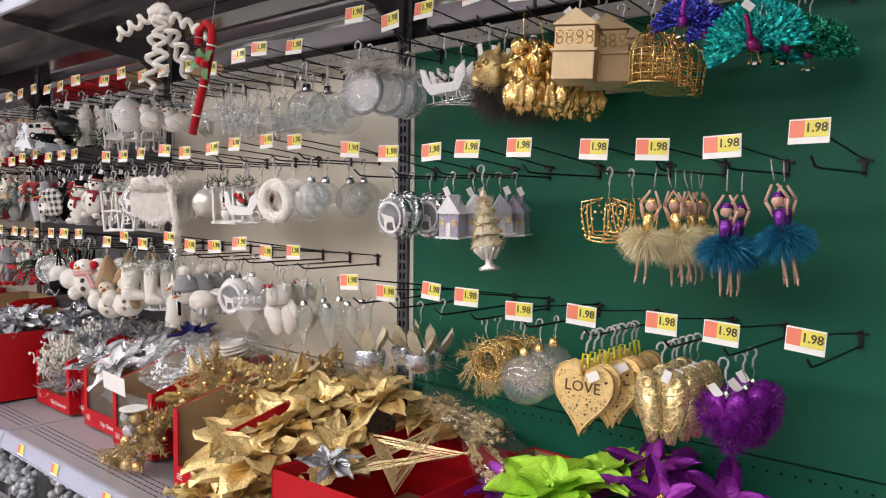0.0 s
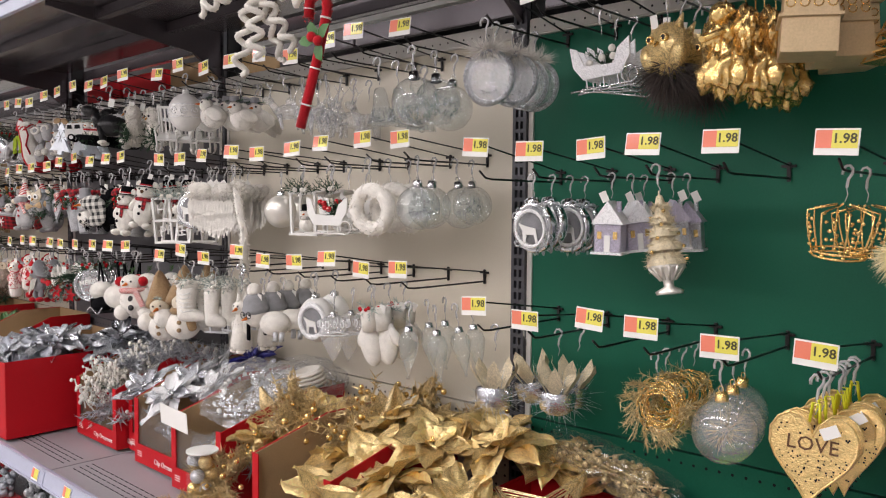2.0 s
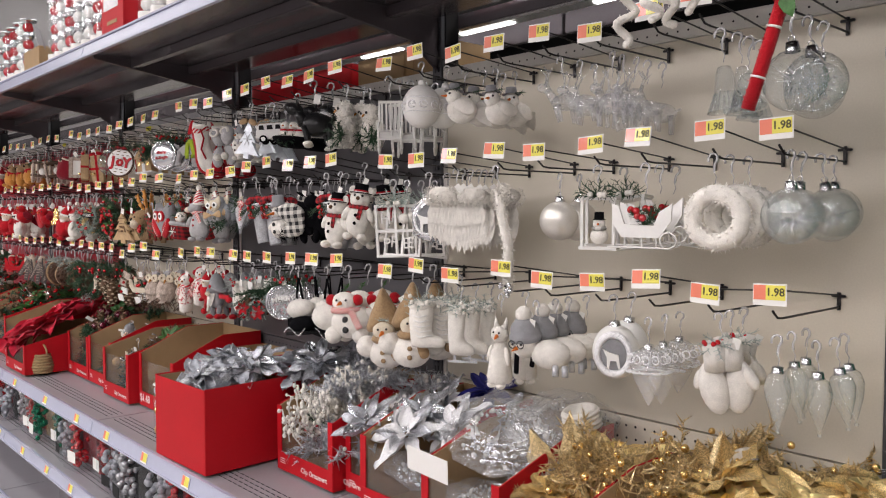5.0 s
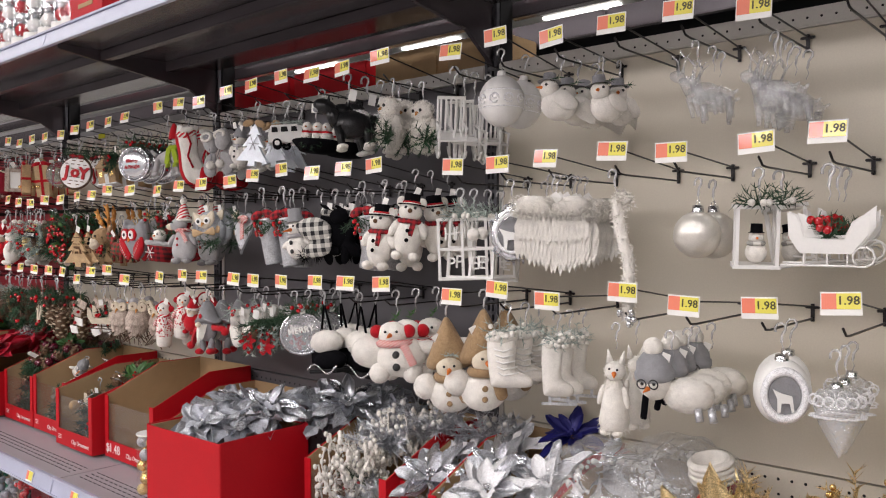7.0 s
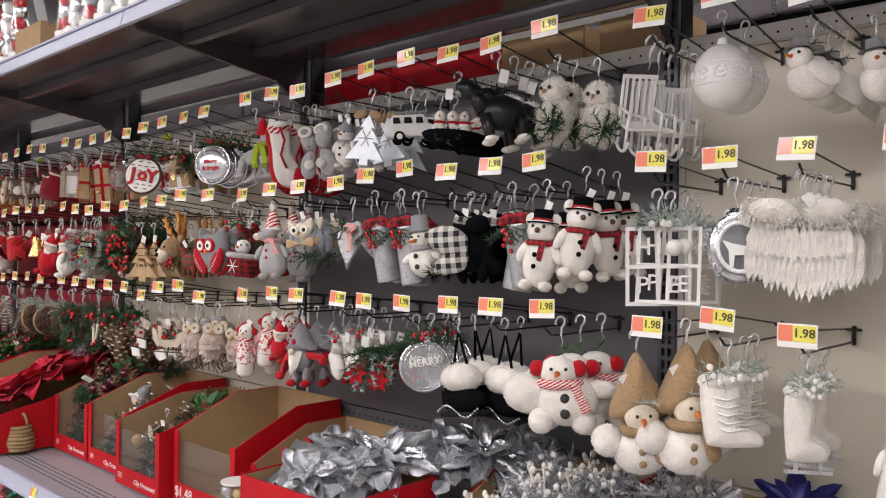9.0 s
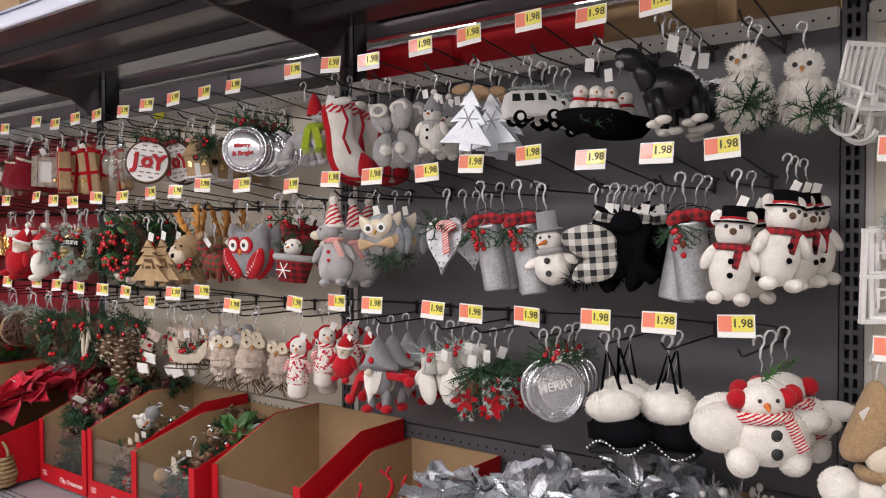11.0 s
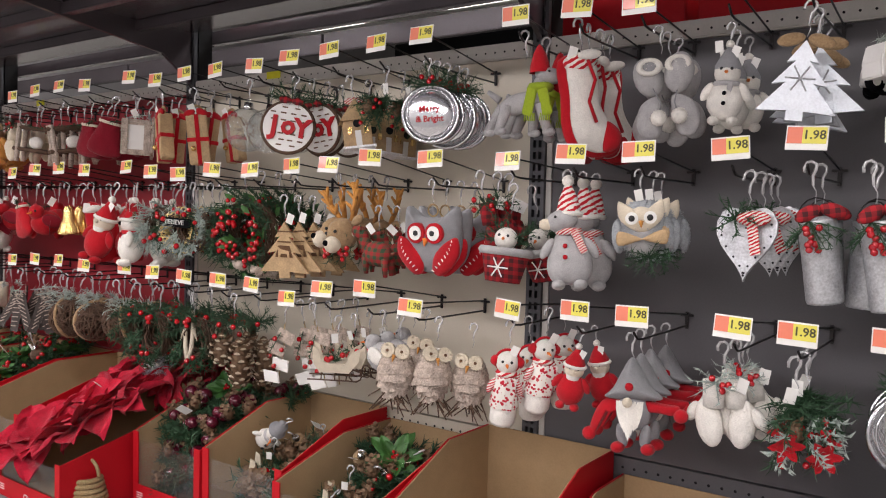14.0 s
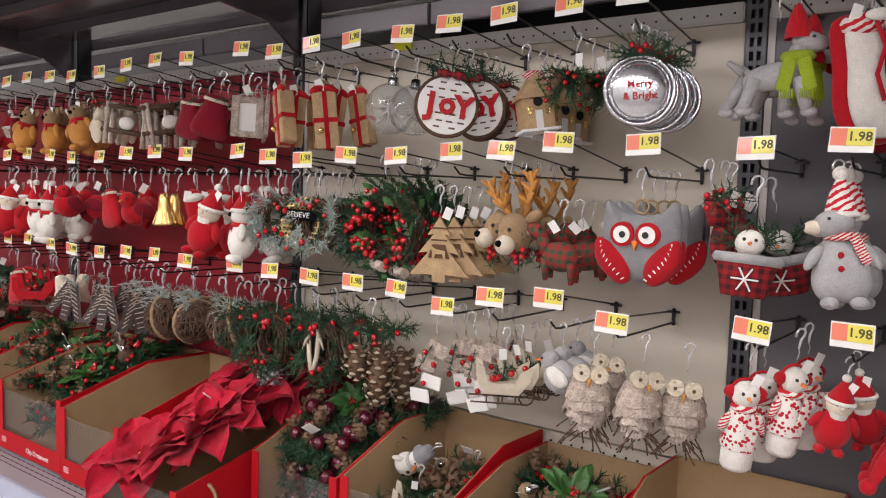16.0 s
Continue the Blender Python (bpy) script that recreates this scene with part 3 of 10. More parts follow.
M.update(
    plush=cloth("white_plush", (0.78, 0.75, 0.69)),
    cream=cloth("cream_felt", (0.68, 0.60, 0.47)),
    tan=cloth("tan_burlap", (0.33, 0.22, 0.12), vary=0.25, scale=160),
    brown=cloth("brown_felt", (0.14, 0.075, 0.04)),
    orangefelt=cloth("ochre_felt", (0.55, 0.25, 0.06)),
    greyfelt=cloth("grey_felt", (0.27, 0.27, 0.28)),
    lightfelt=cloth("light_grey_felt", (0.42, 0.41, 0.41), vary=0.22),
    redfelt=cloth("red_felt", (0.44, 0.010, 0.018)),
    darkred=cloth("burgundy_felt", (0.20, 0.008, 0.018)),
    blackfelt=mat("black_felt", (0.004, 0.004, 0.005), 0.95, vary=0.2, scale=60, bump=0.4, fine=500, spec=0.06),
    lime=cloth("lime_felt", (0.32, 0.42, 0.03)),
    navy=mat("navy_foil", (0.012, 0.012, 0.14), 0.4, 0.3),
    pinegreen=mat("pine_needles", (0.02, 0.06, 0.024), 0.6, vary=0.4, scale=30, spread=0.15),
    leafgreen=mat("leaf_green", (0.045, 0.14, 0.028), 0.5, vary=0.25, scale=40),
    frostgreen=mat("frosted_needles", (0.36, 0.42, 0.38), 0.7, vary=0.35, scale=40),
    berry=mat("red_berry", (0.45, 0.006, 0.012), 0.18, vary=0.1, coat=0.5),
    wood=mat("pale_wood", (0.47, 0.32, 0.17), 0.7, vary=0.25, scale=60, bump=0.2),
    bark=mat("brown_twig", (0.09, 0.05, 0.03), 0.85, vary=0.4, scale=90, bump=0.6),
    birch=mat("birch_bark", (0.44, 0.36, 0.30), 0.8, vary=0.55, scale=70, bump=0.5),
    cone=mat("pine_cone", (0.17, 0.10, 0.055), 0.7, vary=0.4, scale=120, bump=0.4),
    conetip=mat("snowy_cone_tip", (0.64, 0.54, 0.40), 0.8, vary=0.3, scale=200),
    gold=mat("gold_metal", (0.92, 0.64, 0.25), 0.26, 0.85, vary=0.15, scale=80, bump=0.25),
    goldglit=glitter("gold_glitter", (0.95, 0.70, 0.32), metal=0.5),
    goldleaf=mat("gold_fabric", (1.0, 0.77, 0.36), 0.28, 0.6, vary=0.25, scale=55, bump=1.0, fine=170, spread=0.12),
    palegold=glitter("pale_gold_glitter", (0.80, 0.62, 0.33), metal=0.6, size=700),
    silver=mat("silver_metal", (0.72, 0.73, 0.75), 0.16, 1.0, vary=0.08, scale=60, bump=0.15),
    silverglit=glitter("silver_glitter", (0.72, 0.74, 0.78), metal=0.75, dark=0.3),
    tinsel=mat("silver_tinsel", (0.66, 0.68, 0.72), 0.2, 0.95, vary=0.35, scale=120, bump=0.4, spread=0.1),
    greytinsel=mat("grey_film", (0.42, 0.44, 0.48), 0.4, 0.3, vary=0.4, scale=60, bump=0.5, spread=0.2),
    whiteglit=glitter("white_glitter", (0.86, 0.86, 0.87), metal=0.1, rough=0.4, dark=0.75, strength=0.6),
    zinc=mat("galvanized_zinc", (0.52, 0.53, 0.55), 0.38, 0.5, vary=0.38, scale=45, bump=0.12),
    purple=glitter("purple_tinsel", (0.26, 0.012, 0.36), metal=0.5, size=500),
    violet=mat("violet_fabric", (0.30, 0.02, 0.36), 0.35, 0.35, vary=0.25, scale=80, bump=0.5, spread=0.2),
    plum=mat("plum_fabric", (0.06, 0.008, 0.10), 0.5, 0.2, vary=0.25, scale=80, bump=0.5),
    limeleaf=mat("lime_fabric", (0.40, 0.72, 0.05), 0.4, 0.15, vary=0.16, scale=80, bump=0.5, spread=0.08),
    redleaf=mat("red_velvet_leaf", (0.48, 0.006, 0.03), 0.6, 0.0, spec=0.2, sheen=0.1, vary=0.3, scale=60, bump=0.8, spread=0.18),
    teal=glitter("teal_sequins", (0.01, 0.46, 0.42), metal=0.7, rough=0.25, size=260, dark=0.25),
    bluesequin=glitter("blue_sequins", (0.04, 0.05, 0.42), metal=0.7, rough=0.25, size=260),
    greensequin=glitter("green_sequins", (0.01, 0.25, 0.13), metal=0.7, rough=0.25, size=260),
    magenta=mat("magenta_gloss", (0.24, 0.008, 0.13), 0.25, 0.3),
    tulle=mat("yellow_tulle", (0.84, 0.74, 0.46), 0.9, vary=0.2, scale=90, bump=0.5),
    bluetulle=mat("blue_tulle", (0.015, 0.20, 0.34), 0.4, 0.5, vary=0.3, scale=90, bump=0.5),
    skin=mat("doll_plastic", (0.66, 0.40, 0.30), 0.5, bump=0.05),
    carrot=mat("orange_nose", (0.75, 0.2, 0.03), 0.7),
    lilac=glitter("lilac_glitter", (0.58, 0.54, 0.66), metal=0.3, dark=0.6),
    plaidred=checker("red_plaid", (0.40, 0.012, 0.02), (0.07, 0.012, 0.014), 150),
    plaidgreen=checker("green_red_plaid", (0.30, 0.02, 0.02), (0.03, 0.07, 0.035), 130),
    champagne=mat("champagne_satin", (0.72, 0.69, 0.63), 0.3, 0.55, vary=0.1, scale=30, bump=0.15, fine=400),
    satin=mat("white_satin", (0.80, 0.79, 0.76), 0.35, 0.05, vary=0.06, scale=40, bump=0.25),
    bluegrey=cloth("blue_grey_plush", (0.36, 0.38, 0.40), vary=0.35, scale=90),
    hearts=dots("heart_knit", (0.74, 0.70, 0.64), (0.46, 0.012, 0.03), 150, 0.43),
    buffalo=checker("black_white_check", (0.62, 0.60, 0.55), (0.012, 0.012, 0.014), 90),
    stripewide=bands("broad_striped_knit", (0.74, 0.70, 0.64), (0.5, 0.01, 0.02), 190),
    blackglit=glitter("black_glitter", (0.006, 0.006, 0.007), metal=0.0, rough=0.35, size=700),
    plumecolour=mat("dark_plume", (0.07, 0.055, 0.05), 0.7, vary=0.3, scale=80, bump=0.4),
    embossed=mat("embossed_gold", (0.88, 0.64, 0.28), 0.3, 0.9, vary=0.2, scale=120, bump=0.45, fine=520),
    braidgold=glitter("braided_gold", (0.90, 0.70, 0.36), metal=0.8, rough=0.3, size=230, strength=1.0, dark=0.55),
    champcard=mat("champagne_card", (0.60, 0.45, 0.26), 0.42, 0.35, vary=0.12, scale=30, bump=0.1),
    purplesequin=glitter("purple_sequins", (0.20, 0.03, 0.34), metal=0.6, rough=0.25, size=300),
    saucer=mat("silver_saucer", (0.74, 0.74, 0.76), 0.2, 0.9, vary=0.05, scale=20, bump=0.04),
    tin=mat("pressed_tin", (0.70, 0.74, 0.78), 0.4, 0.45, vary=0.1, scale=40, bump=0.2),
    stripe=bands("red_white_knit", (0.72, 0.68, 0.62), (0.5, 0.01, 0.02), 420),
    creamglit=glitter("cream_glitter", (0.74, 0.64, 0.44), metal=0.15, rough=0.45, dark=0.6),
    rope=mat("braided_rope", (0.34, 0.24, 0.12), 0.9, vary=0.3, scale=200, bump=0.5),
    yellowmark=mat("yellow_marker", (0.75, 0.72, 0.02), 0.5),
)

# ---- ornaments: each hangs from its own loop at the origin and faces the aisle ----


def item(name, label, group="", drop=0.045, hanger=True):
    t = thing(name, label, "christmas ornament", group or name.replace("_", " ") + "s")
    if hanger:
        hk = [(-0.009, 0, -0.007), (-0.009, 0, 0.0), (-0.005, 0, 0.006), (0.001, 0, 0.007), (0.006, 0, 0.003), (0.006, 0, -0.004), (0.001, 0, -0.012), (0, 0, -0.024)]
        part("hanger", tube(hk + [(0.0, 0, -0.0265), (0.003, 0, -0.034), (0, 0, -drop)], [0.0023] * 8 + [0.0008] * 3, seg=6), "hanger", t)
        if R.random() < 0.3:
            care_tag(t, R.uniform(-0.02, 0.02), -0.03, R.uniform(-40, 40))
    return t


def care_tag(t, x=0.012, z=-0.04, rot=20):
    part("paper_tag", box((x, -0.012, z - 0.012), (0.015, 0.0008, 0.022), (8, rot, 0)), "tagwhite", t, "small white paper tag")


def eyes_nose(t, c, r, nose="blackfelt", eye="ink"):
    x, y, z = c
    for s in (-1, 1):
        part("eye", ball((x + s * r * 0.38, y - r * 0.86, z + r * 0.25), r * 0.13, seg=8), eye, t)
    if nose == "carrot":
        part("nose", rod((x, y - r * 0.85, z), (x + r * 0.1, y - r * 1.55, z - r * 0.1), r * 0.17, r * 0.03), "carrot", t)
    else:
        part("nose", ball((x, y - r * 1.02, z - r * 0.02), r * 0.2, seg=8), nose, t)


def hat_on(t, c, r, hat, pom="plush", cuff=None, tall=1.5):
    x, y, z = c
    if hat == "blackfelt":
        part("hat", lathe([(0.0004, r * 0.5), (r * 1.15, r * 0.5), (r * 1.12, r * 0.58), (r * 0.7, r * 0.62), (r * 0.66, r * 1.45), (0.0004, r * 1.5)], c), hat, t)
        part("hat_band", ring((x, y, z + r * 0.74), r * 0.67, r * 0.11, "z"), "redfelt", t)
        return
    part("hat", lathe([(r * 1.02, r * 0.25), (r * 1.0, r * 0.6), (r * 0.7, r * 0.6 + r * tall * 0.4), (r * 0.18, r * 0.6 + r * tall), (0.0004, r * 0.62 + r * tall)], c), hat, t)
    if cuff:
        part("hat_cuff", ring((x, y, z + r * 0.33), r * 1.0, r * 0.2, "z"), cuff, t)
    if pom:
        part("pompom", fluff((x, y, z + r * (0.75 + tall)), r * 0.34, 60, r * 0.12), pom, t)


def scarf_on(t, x, y, z, r, m):
    part("scarf", ring((x, y, z), r, r * 0.26, "z", squash=0.9), m, t)
    part("scarf_tail", box((x + r * 0.35, y - r * 1.0, z - r * 0.75), (r * 0.5, r * 0.16, r * 1.5), (6, 10, 0), bevel=r * 0.05), m, t)


def plush(name, label, body="plush", head=None, scarf=None, hat=None, ears=None, nose="blackfelt", h=0.14, buttons=True, cuff=None, fur=120, limbs=True, belly=None, slim=1.0):
    """A stuffed standing figure: round body, head, arms and feet."""
    t = item(name, label)
    head = head or body
    rb, rh = h * 0.27, h * 0.19
    top = -0.045
    zh = top - rh * (1.9 if hat else 1.0)
    zb = zh - rh * 0.75 - rb * 0.95
    part("body", fluff((0, 0, zb), rb, fur, 0.004, (slim, 0.85 * slim, 1.18 if slim == 1 else 1.25)), body, t)
    part("head", fluff((0, -0.004, zh), rh, fur // 2, 0.003), head, t)
    eyes_nose(t, (0, -0.004, zh), rh, nose)
    if belly:
        part("belly", ball((0, -rb * 0.32, zb), rb * 0.72, (1, 0.75, 1.2)), belly, t)
    if limbs:
        for s in (-1, 1):
            part("arm", ball((s * rb * 0.98 * slim, -0.006, zb + rb * 0.45), rb * 0.34, (0.8, 0.8, 1.7), rot=(0, -s * 28, 0)), body, t)
            part("foot", ball((s * rb * 0.5, -rb * 0.35, zb - rb * 1.15), rb * 0.36, (0.9, 1.35, 0.75)), body, t)
    if ears:
        for s in (-1, 1):
            part("ear", ball((s * rh * 0.85, 0, zh + rh * 0.75), rh * 0.42, (1, 0.45, 1.15)), ears, t)
    if buttons:
        for k in (0.3, -0.25):
            part("button", ball((0, -rb * 0.86, zb + rb * k), rb * 0.12, (1, 0.6, 1), seg=8), "blackfelt", t)
    if scarf:
        scarf_on(t, 0, -0.003, zh - rh * 0.85, rh * 0.85, scarf)
    if hat:
        hat_on(t, (0, -0.002, zh), rh, hat, "plush", cuff)
    care_tag(t)
    return t


def owl(name, label, body, wing, face, feet="carrot", h=0.12, fur=0, sprigged=False):
    t = item(name, label)
    r = h * 0.5
    c = (0, 0, -0.045 - r)
    part("body", fluff(c, r, fur or 80, 0.008 if fur else 0.003, (0.98, 0.62, 1)), body, t)
    for s in (-1, 1):
        part("eye_disc", rod((s * r * 0.36, -r * 0.5, c[2] + r * 0.35), (s * r * 0.36, -r * 0.66, c[2] + r * 0.36), r * (0.16 if fur > 300 else 0.3), r * (0.14 if fur > 300 else 0.28), seg=14), face, t)
        part("eye", ball((s * r * 0.36, -r * 0.66, c[2] + r * 0.36), r * (0.09 if fur > 300 else 0.15), (1, 0.5, 1), seg=10), "ink", t)
        part("wing", ball((s * r * 0.72, -r * 0.3, c[2] - r * 0.32), r * 0.55, (0.62, 0.5, 1.05), rot=(0, s * 18, 0)), wing, t)
        part("ear", rod((s * r * 0.55, 0, c[2] + r * 0.75), (s * r * 0.8, 0, c[2] + r * 1.2), r * 0.2, r * 0.03), body, t)
    part("beak", rod((0, -r * 0.6, c[2] + r * 0.2), (0, -r * 0.82, c[2] + r * 0.02), r * 0.11, r * 0.02), feet, t)
    if sprigged:
        bm = bmesh.new()
        for i in range(7):
            sprig((0, -r * 0.5, c[2] - r * 0.7), (math.cos(i), -0.5, math.sin(i) * 0.5 - 0.3), 0.04, 16, 0.014, bm)
        part("pine_twig", bm, "pinegreen", t)
    return t


def bauble(name, label, m, r=0.045, cap="silver", fill=None):
    t = item(name, label)
    c = (0, 0, -0.053 - r)
    part("globe", ball(c, r, seg=22), m, t)
    part("cap", lathe([(0.0004, 0.012), (0.009, 0.011), (0.0105, 0.0), (0.0105, -0.004)], (0, 0, c[2] + r * 0.99)), cap, t)
    part("loop", ring((0, 0, c[2] + r + 0.015), 0.005, 0.0009, "y", n=10, k=4), cap, t)
    if fill:
        part("filling", hairs(c, r * 0.25, 70, r * 0.6, 0.0009), fill, t)
    return t


def filigree_egg():
    t = item("filigree_egg", "silver openwork egg ornament with a deer inside")
    c, r = (0, 0, -0.103), 0.047
    bm = ball(c, r, (1, 0.85, 1.15), seg=20)
    for v in bm.verts:
        if v.co.y < -r * 0.45 and abs(v.co.x) < r * 0.7:
            v.co.y *= 0.45
    part("shell", bm, "silver", t)
    bm = bmesh.new()
    for i in range(44):
        d = rnd_dir()
        if d.y > -0.55:
            ring((c[0] + d.x * r, c[1] + d.y * r * 0.85, c[2] + d.z * r * 1.15), 0.007, 0.0017, ("x", "y", "z")[i % 3], bm, 9, 4)
    tagged(part("filigree", bm, "silverglit", t), kind="stuff")
    part("rim", ring((0, -r * 0.62, c[2]), r * 0.66, 0.0032, "y", squash=1.2), "whiteglit", t)
    part("recess", ball((0, -r * 0.3, c[2]), r * 0.62, (1, 0.35, 1.2)), "greyfelt", t)
    d = part("deer", slab([(-0.016, -0.03), (-0.016, -0.004), (-0.024, 0.012), (-0.01, 0.006), (0.012, 0.0), (0.016, -0.03), (0.011, -0.03), (0.008, -0.012), (-0.008, -0.012), (-0.011, -0.03)][::-1], -0.031, -0.028), "white", t)
    d.matrix_basis = pose(0, 0, c[2])
    part("cap", lathe([(0.0004, 0.01), (0.012, 0.008), (0.015, -0.004)], (0, 0, c[2] + r * 1.12)), "silver", t)
    return t


def cottage(name, label, wall, roof, w=0.055, h=0.10):
    t = item(name, label)
    zt = -0.05
    b = h * 0.55
    zb = zt - h
    part("wall_block", box((0, 0, zb + b / 2), (w, w * 0.8, b), bevel=0.0015), wall, t)
    bm = slab([(-w * 0.62, 0), (w * 0.62, 0), (0, h * 0.45)], -w * 0.48, w * 0.48)
    bmesh.ops.translate(bm, verts=bm.verts, vec=(0, 0, zb + b))
    part("roof", bm, roof, t)
    part("door", box((0, -w * 0.41, zb + b * 0.3), (w * 0.22, 0.002, b * 0.6)), "white", t)
    for s in (-1, 1):
        part("window", box((s * w * 0.3, -w * 0.41, zb + b * 0.6), (w * 0.16, 0.002, b * 0.26)), "gold", t)
    part("base", box((0, -0.003, zb - 0.002), (w * 1.2, w, 0.005)), "whiteglit", t)
    part("chimney", box((w * 0.3, 0, zb + b + h * 0.34), (w * 0.15, w * 0.15, h * 0.2)), wall, t)
    return t


def urn_tree():
    t = item("urn_tree", "cream glittered christmas tree in a gold urn")
    part("urn", lathe([(0.02, -0.2), (0.022, -0.195), (0.008, -0.188), (0.008, -0.18), (0.026, -0.16), (0.029, -0.155), (0.0004, -0.155)]), "champagne", t)
    for i in range(12):
        a = i * math.pi / 6
        part("urn_rib", rod((0.012 * math.cos(a), 0.012 * math.sin(a), -0.178), (0.0275 * math.cos(a), 0.0275 * math.sin(a), -0.157), 0.0016, 0.0026, seg=6), "champagne", t)
    bm = bmesh.new()
    for i, (r, z) in enumerate(((0.030, -0.155), (0.026, -0.132), (0.021, -0.11), (0.016, -0.09), (0.010, -0.07))):
        lathe([(r, z), (r * 0.96, z + 0.008), (r * 0.45, z + 0.026)], bm=bm, seg=14)
        hairs((0, 0, z + 0.008), r * 0.85, 260, 0.012, 0.0011, (1, 1, 0.55), bm, droop=0.3)
    part("bristle_tree", bm, "creamglit", t)
    for i in range(12):
        f = i / 12
        part("bead", ball(((0.034 - 0.02 * f) * math.cos(i * 2.2), (0.034 - 0.02 * f) * math.sin(i * 2.2), -0.148 + 0.085 * f), 0.003, seg=6), "gold", t)
    part("tip", rod((0, 0, -0.07), (0, 0, -0.036), 0.006, 0.001), "creamglit", t)
    return t


def wire_crown():
    t = item("crown_ornament", "gold beaded wire crown ornament")
    bm = bmesh.new()
    for z, r in ((-0.125, 0.036), (-0.118, 0.037)):
        ring((0, 0, z), r, 0.002, "z", bm, 20, 5)
    for i in range(8):
        a = i * math.pi / 4
        tube([((0.036 + 0.012 * math.sin(b)) * math.cos(a), (0.036 + 0.012 * math.sin(b)) * math.sin(a), -0.12 + 0.06 * b / 1.6) if b < 1.7 else (0.012 * math.cos(a), 0.012 * math.sin(a), -0.05) for b in (0, 0.5, 1.0, 1.6, 2.2)], 0.0016, bm)
        for k in range(5):
            ball(((0.037 + 0.01 * math.sin(k * 0.4)) * math.cos(a + 0.1 * k), (0.037 + 0.01 * math.sin(k * 0.4)) * math.sin(a + 0.1 * k), -0.122 + 0.013 * k), 0.003, bm=bm, seg=6)
    part("frame", bm, "gold", t)
    return t


def dancer(label, tutu, top):
    """A dancer doll in one mesh."""
    bm = bmesh.new()

    def grab(i):
        for f in bm.faces:
            if not f.tag:
                f.tag = True
                f.material_index = i
    tube([(0, 0.003, 0), (0, -0.003, 0.003), (0, -0.004, -0.012), (0, 0, -0.03)], 0.0013, bm)
    grab(3)
    ball((0, 0, -0.062), 0.0095, bm=bm, seg=10)
    for s in (-1, 1):
        rod((s * 0.009, 0, -0.085), (s * 0.017, -0.004, -0.06), 0.003, 0.0026, bm, 6)
        rod((s * 0.017, -0.004, -0.06), (s * 0.004, -0.004, -0.036), 0.0026, 0.002, bm, 6)
        rod((s * 0.006, 0, -0.12), (s * 0.008 + 0.004, -0.003, -0.185), 0.0045, 0.002, bm, 6)
        rod((s * 0.008 + 0.004, -0.003, -0.185), (s * 0.008 + 0.004, -0.007, -0.196), 0.0025, 0.0012, bm, 6)
    grab(0)
    rod((0, 0, -0.112), (0, 0, -0.075), 0.008, 0.011, bm, 10)
    ball((0, 0.003, -0.056), 0.010, (1, 1, 0.8), bm, 10)
    grab(1)
    hairs((0, 0, -0.118), 0.02, 1900, 0.026, 0.001, (1.25, 1.1, 0.6), bm, droop=0.5)
    grab(2)
    t = put("dancer_doll", bm, ["skin", top, tutu, "hanger"], label, "christmas ornament", "dancer dolls")
    return t


def heart_outline(w, h, top=-0.045, n=26):
    pts = []
    for i in range(n):
        a = 2 * math.pi * i / n
        x = 16 * math.sin(a) ** 3 / 16 * w / 2
        z = (13 * math.cos(a) - 5 * math.cos(2 * a) - 2 * math.cos(3 * a) - math.cos(4 * a))
        pts.append((x, top - h * 0.5 + (z + 2.5) / 29 * h))
    return pts[::-1]


def love_heart():
    t = item("love_heart", "pierced gold metal heart lettered LOVE")
    part("plate", slab(heart_outline(0.105, 0.12), -0.003, 0.003), "embossed", t)
    part("rim", tube([(x, -0.003, z) for x, z in heart_outline(0.105, 0.12)], 0.0016), "embossed", t)
    bm = bmesh.new()
    rg = random.Random(3)
    for i in range(190):
        x, z = rg.uniform(-0.045, 0.045), rg.uniform(-0.155, -0.06)
        if abs(x) < 0.045 * (z + 0.165) / 0.06 and not -0.095 < z < -0.073:
            hole_mesh(bm, x, z, -0.0036, rg.uniform(0.0008, 0.0015))
    tagged(part("piercing", bm, "hole", t), kind="stuff")
    lettering("LOVE", 0.026, "brown", t, pose(0, -0.0038, -0.084))
    part("ribbon", tube([(-0.006, 0, -0.055), (-0.004, 0, -0.03), (0.004, 0, -0.03), (0.006, 0, -0.055)], 0.002), "yellowmark", t, "yellow ribbon loop")
    care_tag(t, 0.02, -0.05, 60)
    return t


def glitter_wings(name, label, m, h=0.14, w=0.1):
    """A pair of pressed wings, round at the shoulder and drawn to a tip."""
    t = item(name, label)
    o = [(0.03, 0.1), (0.24, 0.0), (0.6, 0.0), (0.86, 0.09), (1.0, 0.27), (0.93, 0.47), (0.8, 0.64), (0.66, 0.78), (0.55, 0.9), (0.5, 1.0), (0.18, 1.0), (0.06, 0.8)]
    for s in (-1, 1):
        pts = [(s * x * w * 0.5, -0.042 - z * h) for x, z in o]
        bm = slab(pts[::-1] if s > 0 else pts, -0.004, 0.004)
        bmesh.ops.bevel(bm, geom=bm.edges[:], offset=0.002, segments=2, affect="EDGES")
        wg = part("wing", shade(bm), m, t)
        for k in range(4):
            z = -0.042 - h * (0.32 + 0.16 * k)
            part("feather_ridge", tube([(s * w * 0.5 * (0.1 + 0.8 * (1 - 0.16 * k) * f), -0.0045, z + 0.012 * f - 0.008 * math.sin(math.pi * f)) for f in (0, 0.25, 0.5, 0.75, 1)], 0.0016), m, wg)
        part("scroll", ring((s * w * 0.26, -0.005, -0.042 - h * 0.17), 0.009, 0.0018, "y", n=16), m, wg)
    care_tag(t)
    return t


